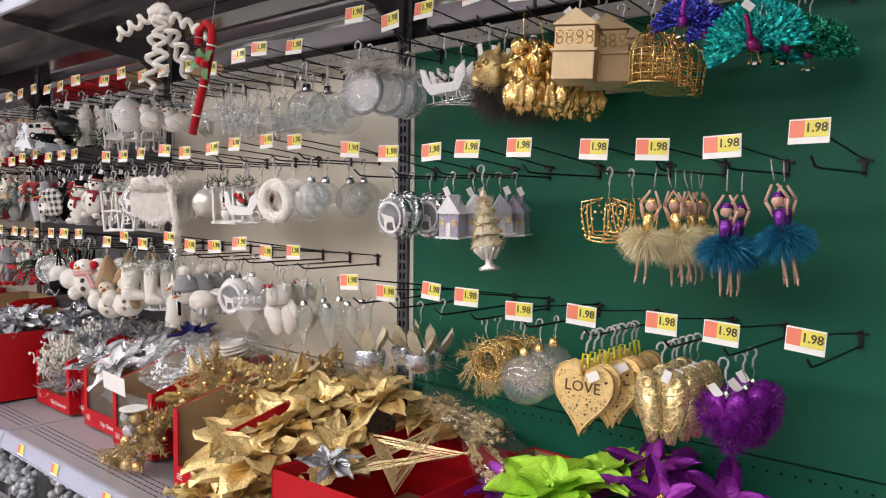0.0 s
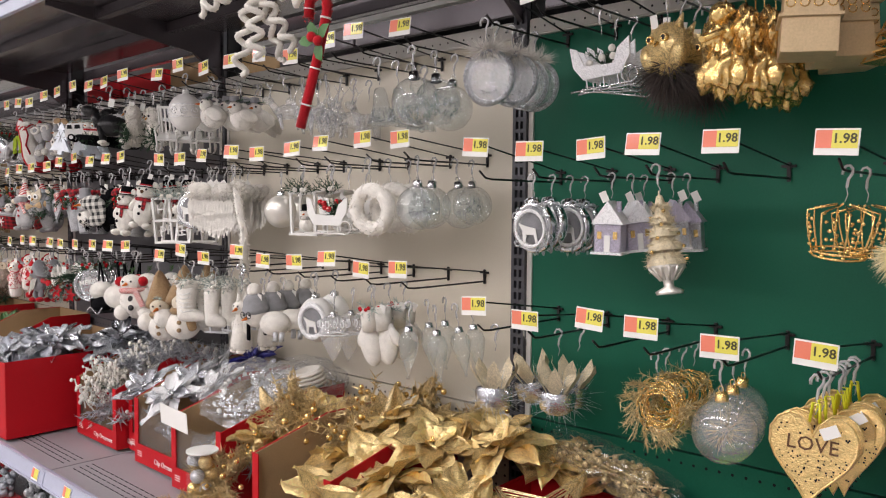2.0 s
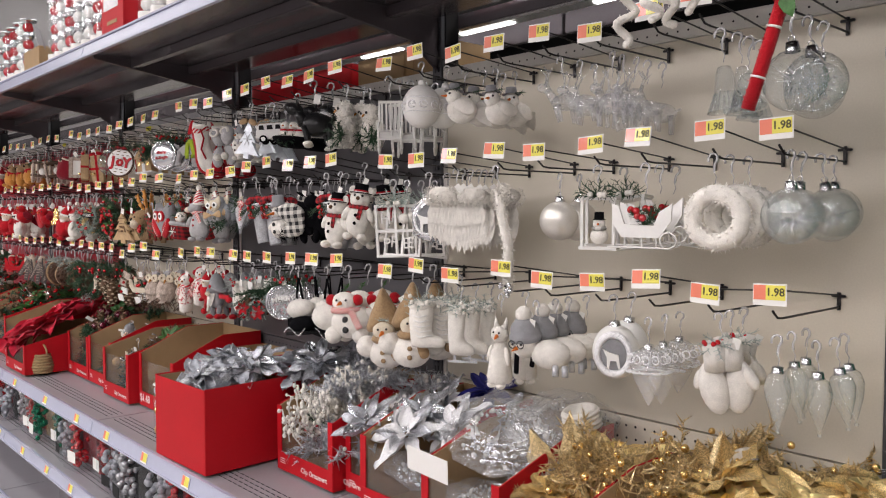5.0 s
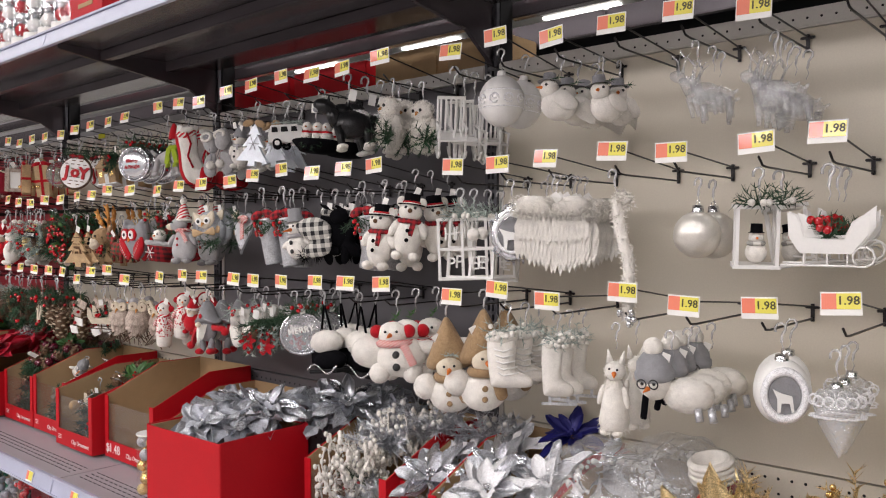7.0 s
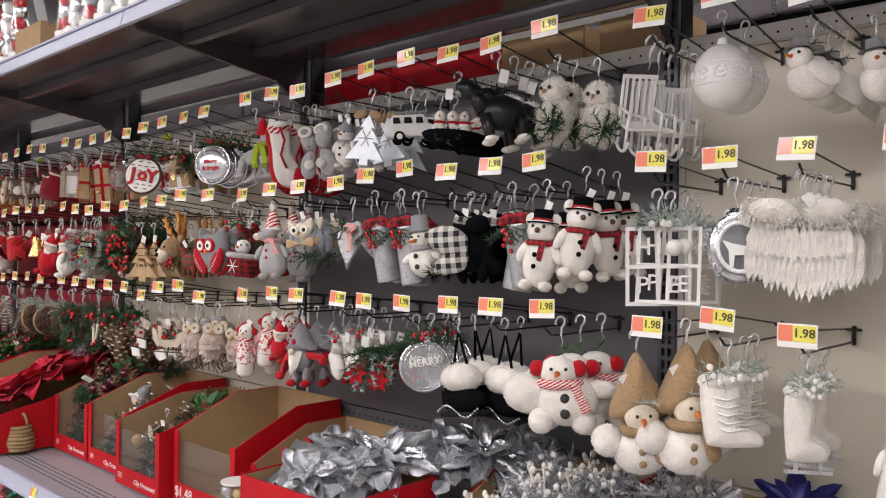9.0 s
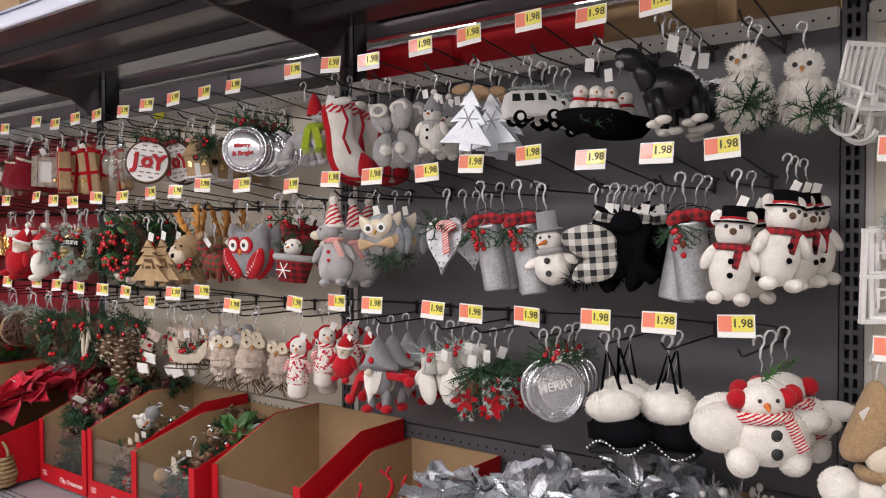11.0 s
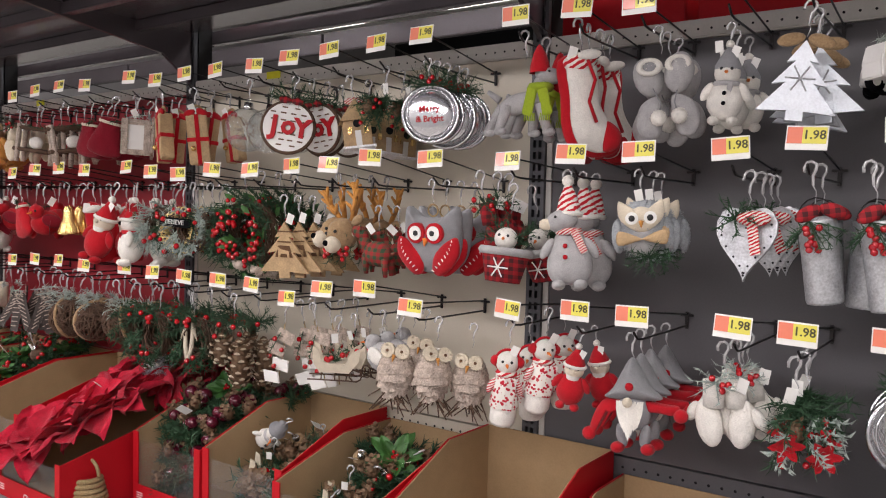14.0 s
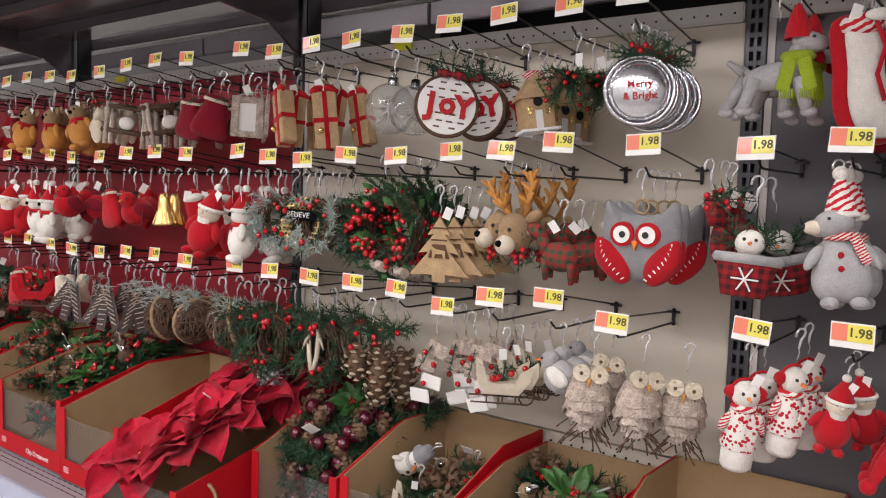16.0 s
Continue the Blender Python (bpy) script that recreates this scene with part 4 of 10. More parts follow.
def snow_disc():
    t = item("snow_disc", "white satin disc with beaded rim and feather tuft")
    r, z = 0.046, -0.1
    part("pane", rod((0, -0.006, z), (0, 0.006, z), r, r, seg=28), "frost", t)
    bm = ring((0, 0, z), r, 0.005, "y", n=28)
    for i in range(34):
        a = i * math.pi / 17
        ball((r * math.cos(a), -0.007, z + r * math.sin(a)), 0.0026, bm=bm, seg=6)
    part("beaded_rim", shade(bm), "silverglit", t)
    part("feather_tuft", hairs((0, -0.006, z + r + 0.004), 0.012, 260, 0.026, 0.0013, (2.2, 0.6, 0.6)), "plush", t)
    for x in (-0.012, 0.0, 0.014):
        part("bead", ball((x, -0.008, z - r * 0.62 + abs(x) * 0.3), 0.0032, seg=8), "silver", t)
    return t


def tinsel_heart():
    t = item("tinsel_heart", "fuzzy purple tinsel heart ornament")
    bm = puff(heart_outline(0.075, 0.09), 0.02)
    for x, z, r in ((-0.022, -0.078, 0.024), (0.022, -0.078, 0.024), (0, -0.1, 0.028), (0, -0.122, 0.018), (-0.018, -0.1, 0.02), (0.018, -0.1, 0.02)):
        hairs((x, 0, z), r, 520, 0.013, 0.0009, (1, 0.95, 1), bm)
    part("tinsel", bm, "purple", t)
    part("cap", rod((0, 0, -0.06), (0, 0, -0.045), 0.007, 0.005), "silver", t)
    return t


def clear_disc(name, label, text="", r=0.055, pine=True, ink="berry", fill="clear"):
    t = item(name, label)
    z = -0.05 - r
    if fill == "smoothclear":
        bm = lathe([(0.0004, 0.013), (r * 0.35, 0.012), (r * 0.65, 0.009), (r * 0.86, 0.003), (r, -0.004), (0.0004, -0.006)], seg=30)
        bmesh.ops.rotate(bm, verts=bm.verts, matrix=Matrix.Rotation(radians(90), 3, "X"))
        bmesh.ops.translate(bm, verts=bm.verts, vec=(0, 0, z))
        part("saucer", bm, "saucer", t, "domed shiny silver saucer")
    else:
        part("pane", rod((0, -0.006, z), (0, 0.006, z), r, r, seg=28), fill, t)
    part("rim", ring((0, 0, z), r, 0.0042, "y", n=28), "silver", t)
    part("inner_rim", ring((0, -0.007, z), r * 0.86, 0.0016, "y", n=28, k=4), "silver", t)
    if text:
        for i, line in enumerate(text.split("/")):
            lettering(line, r * (0.42 if ink == "tagwhite" else 0.3), ink, t, pose(0, -0.015 if fill == "smoothclear" else -0.009, z + r * 0.16 - i * r * 0.36), bold=0.0003)
    if pine:
        bm = bmesh.new()
        for i in range(9):
            a = math.pi * (i + 0.5) / 9
            sprig((0, -0.004, z + r), (math.cos(a), -0.35, math.sin(a) * 0.55 - 0.15), 0.05, 20, 0.016, bm)
        part("pine_twig", bm, "pinegreen", t)
        for x in (-0.012, 0.01, 0.002):
            part("berry", ball((x, -0.018, z + r + 0.004 + abs(x)), 0.0055, seg=8), "berry", t)
    return t


def fur_wreath(name, label, m, r=0.042, inner=None):
    t = item(name, label)
    z = -0.05 - r - 0.012
    bm = ring((0, 0, z), r, 0.016, "y", n=22, k=8)
    for i in range(16):
        a = i * math.pi / 8
        hairs((r * math.cos(a), 0, z + r * math.sin(a)), 0.016, 40, 0.008, 0.0018, bm=bm)
    part("wreath", bm, m, t)
    if inner:
        part("centre", ball((0, 0.004, z - 0.012), 0.018, (1, 0.6, 1.1)), inner, t)
    return t


def twig_wreath(name, label, r=0.06, needles="pinegreen", berries=14, twigs=26, spread=0.05, leafy=0):
    t = item(name, label)
    z = -0.05 - r
    rg = random.Random(int(r * 1e4) + berries)
    bm = bmesh.new()
    for i in range(twigs):
        a0, dr, dy = rg.uniform(0, 6.28), rg.uniform(-0.012, 0.012), rg.uniform(-0.012, 0.012)
        tube([((r * 0.8 + dr) * math.cos(a0 + b), dy + 0.006 * math.sin(3 * b), z + (r * 0.8 + dr) * math.sin(a0 + b)) for b in (0, 0.6, 1.2, 1.8, 2.4)], 0.0016, bm, 4)
    tagged(part("twig_coil", bm, "bark", t), kind="stuff")
    bm = bmesh.new()
    for i in range(28):
        a = rg.uniform(0, 6.28)
        p = (r * 0.8 * math.cos(a), -0.012, z + r * 0.8 * math.sin(a))
        sprig(p, (math.cos(a + 1), -0.6, math.sin(a + 1)), spread, 22, 0.018, bm)
    if leafy:
        for i in range(26):
            a, q = rg.uniform(0, 6.28), rg.uniform(0.35, 1.0)
            sprig((r * q * math.cos(a), -0.006 - 0.02 * rg.random(), z + r * q * math.sin(a)), (math.cos(a + rg.uniform(-1.2, 1.2)), -0.7, math.sin(a + rg.uniform(-1.2, 1.2))), 0.045, 24, 0.02, bm, 0.0015)
    tagged(part("pine_needles", bm, needles, t), kind="stuff")
    if leafy:
        for k in range(2):
            part("birch_log", rod((-0.03 + 0.05 * k, -0.03, z - r * (0.8 + 0.15 * k)), (0.012 + 0.05 * k, -0.042, z - r * (0.86 + 0.12 * k)), 0.0095, seg=10), "birch", t, "short pale log")
        bm = bmesh.new()
        for i in range(leafy):
            a = rg.uniform(0, 6.28)
            q = rg.uniform(0.4, 0.95)
            leaf((r * q * math.cos(a), -0.024, z + r * q * math.sin(a)), (math.cos(a + rg.uniform(-1.4, 1.4)), -0.5, math.sin(a + rg.uniform(-1.4, 1.4))), rg.uniform(0.024, 0.04), 0.013, (rg.uniform(-0.5, 0.5), -1, 0.2), bm)
        tagged(part("leaf_spray", bm, "leafgreen", t), kind="stuff")
    bm = bmesh.new()
    for i in range(berries):
        a = rg.uniform(0, 6.28)
        ball((r * rg.uniform(0.5, 1) * math.cos(a), -0.044 if leafy else -0.028, z + r * rg.uniform(0.5, 1) * math.sin(a)), rg.uniform(0.0045, 0.0068), bm=bm, seg=8)
    if berries:
        tagged(part("berry_spray", bm, "berry", t), kind="stuff")
    else:
        bm.free()
    return t


TREE = [(0, 0.0), (-0.018, -0.028), (-0.008, -0.026), (-0.032, -0.056), (-0.016, -0.053), (-0.046, -0.09), (-0.01, -0.088), (-0.01, -0.1), (0.01, -0.1), (0.01, -0.088), (0.046, -0.09), (0.016, -0.053), (0.032, -0.056), (0.008, -0.026), (0.018, -0.028)]


def flat_tree(name, label, m, bow=None, cut=False, k=1.15):
    t = item(name, label)
    part("board", slab([(x * k, z * k - 0.05) for x, z in TREE][::-1], -0.004, 0.004), m, t)
    if cut:
        part("cutout", slab([(-0.02, -0.125), (0.02, -0.125), (0.012, -0.1), (-0.012, -0.1)], -0.0052, -0.0045), "brown", t)
        part("deer", slab([(-0.012, -0.125), (-0.012, -0.112), (-0.017, -0.1), (-0.006, -0.108), (0.012, -0.111), (0.013, -0.125), (0.009, -0.125), (0.007, -0.117), (-0.006, -0.117), (-0.008, -0.125)], -0.0075, -0.0055), m, t)
        for z in (-0.07, -0.092):
            part("cut_line", box((0, -0.0048, z), (0.03, 0.001, 0.003)), "brown", t)
    else:
        bm = bmesh.new()
        for i in range(3):
            a = i * math.pi / 3
            rod((0.02 * math.cos(a), -0.005, -0.105 + 0.02 * math.sin(a)), (-0.02 * math.cos(a), -0.005, -0.105 - 0.02 * math.sin(a)), 0.0012, bm=bm, seg=4)
        part("snowflake", bm, "zinc", t)
    if bow:
        for s in (-1, 1):
            part("bow", ball((s * 0.02, -0.008, -0.052), 0.016, (1.2, 0.4, 0.6), rot=(0, s * 15, 0)), bow, t)
    return t


def toy_car():
    t = item("toy_car", "small white toy estate car ornament")
    bm = slab([(-0.05, -0.095), (0.05, -0.095), (0.05, -0.075), (0.03, -0.072), (0.022, -0.052), (-0.042, -0.052), (-0.05, -0.074)], -0.017, 0.017)
    bmesh.ops.bevel(bm, geom=bm.edges[:], offset=0.002, segments=2, affect="EDGES")
    part("body", bm, "white", t)
    for x0, x1 in ((-0.043, -0.024), (-0.021, 0.0), (0.003, 0.022)):
        part("window", slab([(x0 + 0.002, -0.0695), (x1 - 0.002, -0.0695), (x1 - 0.004, -0.0575), (x0 + 0.003, -0.0575)], -0.019, -0.0175), "hole", t)
    for x in (-0.03, 0.03):
        for y in (-0.017, 0.017):
            w = part("wheel", rod((x, y - 0.004, -0.096), (x, y + 0.004, -0.096), 0.011, seg=16), "blackfelt", t)
            part("rim", rod((x, y - 0.006, -0.096), (x, y - 0.0045, -0.096), 0.006, seg=12), "white", w)
    part("roof_tree", sprig((-0.04, 0, -0.046), (1, 0, 0.05), 0.07, 60, 0.012), "frostgreen", t)
    part("bumper", rod((0.051, -0.016, -0.09), (0.051, 0.016, -0.09), 0.003), "silver", t)
    return t


def zinc_can(name, label, r=0.024, h=0.115, decorated=True):
    t = item(name, label, drop=0.05)
    zt = -0.07
    part("can", lathe([(0.0004, zt - h), (r * 0.96, zt - h), (r, zt - h + 0.004), (r, zt - 0.004), (r * 1.05, zt), (r * 0.95, zt), (r * 0.95, zt - 0.02)], seg=22), "zinc", t)
    part("bail", tube([(r * math.cos(a), 0, zt + 0.028 * math.sin(a)) for a in [math.pi * i / 8 for i in range(9)]], 0.001), "wire", t)
    if decorated:
        bm = bmesh.new()
        for i in range(8):
            sprig((-r * 0.6, -r * 0.8, zt), (math.cos(i * 1.3), -0.4, -0.4 - 0.5 * abs(math.sin(i))), 0.045, 18, 0.014, bm)
        part("pine_twig", bm, "pinegreen", t)
        for i in range(9):
            part("berry", ball((-r * 0.6 + R.uniform(-0.01, 0.01), -r * 1.15, zt - R.uniform(0, 0.05)), 0.0048, seg=8), "berry", t)
        for s in (-1, 1):
            part("bow", ball((s * 0.016, -r * 0.9, zt + 0.01), 0.015, (1.2, 0.4, 0.65), rot=(0, s * 25, 0)), "plaidred", t)
    return t


def stocking(name, label, m, cuff="plush", h=0.12, trim=None, w=0.05, pom=False):
    t = item(name, label)
    o = [(-0.5, 0), (0.5, 0), (0.48, -0.55), (0.6, -0.7), (1.05, -0.8), (1.15, -0.93), (0.9, -1.0), (-0.2, -1.0), (-0.48, -0.85)]
    part("sock", puff([(x * w * 0.8 - w * 0.2, -0.05 + z * h) for x, z in o], w * 0.36, c=(-w * 0.1, -0.05 - h * 0.72)), m, t)
    bm = ball((-w * 0.2, 0, -0.05 - h * 0.06), w * 0.5, (1.0, 0.75, 0.5), seg=16)
    hairs((-w * 0.2, 0, -0.05 - h * 0.06), w * 0.49, 160, 0.0025, 0.0014, (1, 0.75, 0.5), bm)
    part("cuff", shade(bm), cuff, t)
    if trim:
        bm = bmesh.new()
        for i in range(8):
            sprig((-w * 0.2, -w * 0.2, -0.048), (math.cos(i * 0.8), -0.5, math.sin(i * 0.8) * 0.6 + 0.2), 0.035, 16, 0.013, bm)
        part("pine_twig", bm, trim, t)
        for i in range(6):
            part("berry", ball((R.uniform(-0.03, 0.015), -w * 0.55, -0.05 + R.uniform(-0.012, 0.015)), 0.005, seg=8), "plush" if trim == "frostgreen" else "berry", t)
    if pom:
        for s in (-1, 1):
            part("pompom", fluff((s * 0.03, -0.01, -0.05 - h * 1.15), 0.032, 200, 0.005), "plush", t)
    care_tag(t, -0.02)
    return t


def skate(name, label, m="plush", sole="zinc"):
    t = stocking(name, label, m, "plush", 0.12, "frostgreen")
    part("blade", box((0.006, 0, -0.186), (0.075, 0.003, 0.006)), sole, t, "grey skate blade")
    for x in (-0.014, 0.024):
        part("blade_post", box((x, 0, -0.177), (0.006, 0.004, 0.016)), sole, t)
    return t


def mitten(name, label, m, h=0.115, pair=True, trim="frostgreen"):
    t = item(name, label)
    for s in ((-1, 1) if pair else (1,)):
        bm = ball((s * 0.022, s * 0.006, -0.05 - h * 0.62), h * 0.2, (1.0, 0.62, 1.85), rot=(0, s * 8, 0))
        ball((s * 0.048, 0, -0.05 - h * 0.5), h * 0.11, (0.8, 0.7, 1.5), bm, rot=(0, -s * 25, 0))
        rod((s * 0.015, s * 0.006, -0.05 - h * 0.38), (s * 0.012, s * 0.006, -0.05), h * 0.15, h * 0.17, bm, 12)
        part("mitten", bm, m, t)
    bm = bmesh.new()
    for i in range(7):
        sprig((-0.005, -0.02, -0.05), (math.cos(i), -0.5, math.sin(i) * 0.6), 0.035, 16, 0.012, bm)
    part("twig", bm, trim, t)
    for i in range(4):
        part("berry", ball((R.uniform(-0.03, 0.02), -0.028, -0.05 + R.uniform(-0.012, 0.01)), 0.005, seg=8), "berry", t)
    care_tag(t, 0.03)
    return t


def fur_boot():
    t = item("fur_boot", "black boot with thick white fur cuff and chain", drop=0.06)
    part("strap", tube([(-0.02, 0, -0.1), (0, 0, -0.02), (0.02, 0, -0.1)], 0.003), "blackfelt", t)
    bm = ball((0, 0, -0.105), 0.04, (1.08, 0.74, 0.66), seg=18)
    hairs((0, 0, -0.105), 0.0395, 520, 0.004, 0.0009, (1.08, 0.74, 0.66), bm)
    part("cuff", shade(bm), "plush", t)
    bm = ball((0.012, -0.005, -0.145), 0.036, (1.3, 0.7, 0.62))
    box((-0.02, 0, -0.14), (0.04, 0.04, 0.04), bm=bm, bevel=0.008)
    part("foot", bm, "blackfelt", t)
    part("sole", box((0.008, -0.004, -0.168), (0.09, 0.05, 0.008), bevel=0.003), "hole", t)
    bm = bmesh.new()
    for i in range(18):
        ball((-0.035 + 0.09 * i / 17, -0.03, -0.162 + 0.01 * math.sin(i * 0.4)), 0.0026, bm=bm, seg=6)
    part("chain", bm, "silver", t)
    return t


def handbell(name, label, m, r=0.026):
    t = item(name, label)
    part("bell", lathe([(0.0004, -0.05), (r * 0.35, -0.052), (r * 0.5, -0.065), (r * 0.62, -0.09), (r * 1.0, -0.115), (r * 1.1, -0.12), (r * 0.95, -0.118), (r * 0.55, -0.09)], seg=22), m, t)
    part("clapper", ball((0, 0, -0.118), r * 0.25), m, t)
    bm = bmesh.new()
    for i in range(10):
        a = i * 0.628
        rod((r * 0.62 * math.cos(a), r * 0.62 * math.sin(a), -0.09), (r * 1.06 * math.cos(a), r * 1.06 * math.sin(a), -0.118), 0.0012, bm=bm, seg=4)
    part("ribs", bm, m, t)
    return t


def beast(name, label, m, h=0.08, antlers=None, muzzle=None, saddle=None, fat=1.0, feet=None):
    """A standing four-legged animal seen from its side."""
    t = item(name, label)
    z = -0.05 - h * 0.55
    part("body", ball((0, 0, z), h * 0.3, (1.45, 0.75 * fat, 0.85 * fat)), m, t)
    part("neck", rod((-h * 0.32, 0, z + h * 0.05), (-h * 0.5, 0, z + h * 0.4), h * 0.14 * fat, h * 0.1 * fat), m, t)
    hd = part("head", ball((-h * 0.58, 0, z + h * 0.45), h * 0.15 * fat, (1.35, 0.85, 0.9), rot=(0, 20, 0)), m, t)
    for y in (-1, 1):
        part("ear", rod((-h * 0.5, y * h * 0.08, z + h * 0.5), (-h * 0.46, y * h * 0.14, z + h * 0.68), h * 0.05, h * 0.01), m, hd)
    if muzzle:
        part("muzzle", ball((-h * 0.75, 0, z + h * 0.40), h * 0.09, (1, 0.9, 0.8)), muzzle, hd)
    for x in (-0.3, 0.3):
        for y in (-1, 1):
            part("leg", rod((h * x, y * h * 0.12, z - h * 0.05), (h * (x + 0.04), y * h * 0.12, z - h * 0.52), h * 0.085 * fat, h * 0.045 * fat), m, t)
            if feet:
                part("hoof", ball((h * (x + 0.03), y * h * 0.13, z - h * 0.51), h * 0.11, (1.25, 1, 0.6), seg=10), feet, t)
    part("tail", rod((h * 0.42, 0, z + h * 0.05), (h * 0.52, 0, z + h * 0.12), h * 0.05, h * 0.02), m, t)
    if antlers:
        for y in (-1, 1):
            bm = tube([(-h * 0.5, y * h * 0.06, z + h * 0.55), (-h * 0.42, y * h * 0.16, z + h * 0.8), (-h * 0.55, y * h * 0.2, z + h * 1.0)], h * 0.025)
            rod((-h * 0.42, y * h * 0.16, z + h * 0.8), (-h * 0.3, y * h * 0.2, z + h * 0.95), h * 0.02, h * 0.008, bm)
            part("antler", bm, antlers, t)
    if saddle:
        part("blanket", ball((0, 0, z + h * 0.06), h * 0.28, (0.9, 0.86 * fat, 0.86 * fat)), saddle, t)
    return t


def frame_lantern(name, label, text="", w=0.07, h=0.10, cols=1, rows=1, inside=None):
    t = item(name, label)
    z0, z1 = -0.055, -0.055 - h
    bm = bmesh.new()
    for x in [-w / 2 + w * i / cols for i in range(cols + 1)]:
        box((x, 0, (z0 + z1) / 2), (0.0055, 0.008, h), bm=bm)
    for z in [z0 - h * i / rows for i in range(rows + 1)]:
        box((0, 0, z), (w + 0.006, 0.009, 0.0055), bm=bm)
    if inside:
        for x in (-w / 2, w / 2):
            box((x, 0.045, (z0 + z1) / 2), (0.005, 0.006, h), bm=bm)
        box((0, 0.022, z1), (w + 0.012, 0.055, 0.006), bm=bm)
        box((0, 0.022, z0), (w + 0.012, 0.055, 0.006), bm=bm)
    part("frame", bm, "white", t)
    for i, ch in enumerate(text):
        if ch != " ":
            lettering(ch, w / cols * 0.8, "white", t, pose(-w / 2 + w * (i % cols + 0.5) / cols, -0.002, z0 - h * (i // cols + 0.5) / rows), 0.002)
    bm = bmesh.new()
    for i in range(10):
        a = math.pi * i / 9
        sprig((0, -0.005, z0 + 0.004), (math.cos(a), -0.4, 0.5 * math.sin(a) + 0.05), 0.04, 18, 0.016, bm)
    part("pine_twig", bm, "frostgreen" if not inside else "pinegreen", t)
    for x in (-0.012, 0.006, 0.014):
        part("berry", ball((x, -0.016, z0 + 0.008), 0.006, seg=8), "plush", t)
    if inside:
        sn = part("snowman", ball((0, 0.015, z1 + 0.022), 0.017), "plush", t)
        part("snowman_head", ball((0, 0.013, z1 + 0.046), 0.012), "plush", sn)
        part("snowman_hat", lathe([(0.013, 0), (0.0095, 0.001), (0.009, 0.014), (0.0004, 0.014)], (0, 0.013, z1 + 0.054)), "blackfelt", sn)
        part("snowman_scarf", ring((0, 0.013, z1 + 0.037), 0.011, 0.004, "z", n=12), "buffalo", sn)
        part("snowman_nose", rod((0, 0.003, z1 + 0.046), (0, -0.006, z1 + 0.045), 0.0025, 0.0005), "carrot", sn)
    elif text:
        part("snowman", ball((w * 0.25, -0.008, z0 - h * 0.25), 0.013), "plush", t)
    return t


def feather_wings():
    t = item("feather_wings", "white furry angel wings with long fringe")
    for s in (-1, 1):
        bm = bmesh.new()
        for row, (z, ln, n) in enumerate(((-0.09, 0.098, 8), (-0.08, 0.06, 7))):
            for i in range(n):
                x = s * (0.006 + 0.075 * i / n)
                leaf((x, -0.004 - 0.004 * row, z), (s * 0.03, -0.03, -1), ln * (1.1 - 0.03 * i) * R.uniform(0.92, 1.06), 0.02, (0, -1, 0), bm, 0.03)
        w = tagged(part("wing", bm, "plush", t), kind="stuff")
        bm = ball((s * 0.04, 0, -0.062), 0.026, (1.55, 0.62, 0.85), rot=(0, -s * 8, 0))
        for i in range(8):
            a = i / 7
            hairs((s * (0.006 + 0.07 * a), -0.006, -0.062 - 0.006 * math.sin(math.pi * a)), 0.022, 240, 0.006, 0.0009, (0.7, 0.6, 1.0), bm, droop=0.4)
        part("fur_crest", bm, "plush", w, "fluffy white fur crest")
    return t


def tinsel_cane():
    t = item("fuzzy_cane", "long white fuzzy tinsel cane with silver beads")
    pts = [(0.02, 0, -0.06), (0.012, 0, -0.045), (0, 0, -0.05), (-0.004, 0, -0.10), (0.002, 0, -0.17), (-0.012, 0, -0.24), (-0.02, 0, -0.275)]
    bm = tube(pts, 0.011, seg=8)
    for a, b in zip(pts, pts[1:]):
        for k in range(4):
            p = Vector(a).lerp(Vector(b), k / 4)
            hairs(p, 0.012, 45, 0.007, 0.0018, bm=bm)
    part("tinsel", bm, "plush", t)
    for i in range(9):
        part("bead", ball((R.uniform(-0.03, 0.0), -0.012, -0.255 - R.uniform(0, 0.035)), 0.006, seg=8), "silver", t)
    return t


def curly_tinsel():
    t = item("curly_tinsel", "white fuzzy pipe-cleaner ornament with wavy legs", hanger=False)
    for i, (sx, drop, y) in enumerate(((-0.085, -0.02, 0.0), (-0.04, -0.11, -0.012), (-0.006, -0.095, -0.02), (0.03, -0.09, 0.012), (0.075, -0.05, -0.006), (0.008, -0.1, 0.02))):
        d = Vector((sx, y, drop))
        ln = d.length
        side = Vector((-d.z, 0, d.x)).normalized()
        n = 44
        pts = [d * 1.15 * (k / n) + side * 0.008 * math.sin(k * 0.6 + i) * min(1, k / 8) + Vector((0, 0.006 * math.cos(k * 0.6), 0.006)) for k in range(n + 1)]
        bm = tube(pts, 0.0046, seg=8)
        for p in pts:
            ball(p, 0.0047, bm=bm, seg=8)
        for p in pts[::2]:
            hairs(p, 0.0045, 16, 0.0022, 0.0008, bm=bm)
        part("leg", shade(bm), "plush", t)
    part("middle", fluff((0, 0, 0.008), 0.013, 160, 0.005, (1.4, 1, 0.8)), "plush", t)
    return t


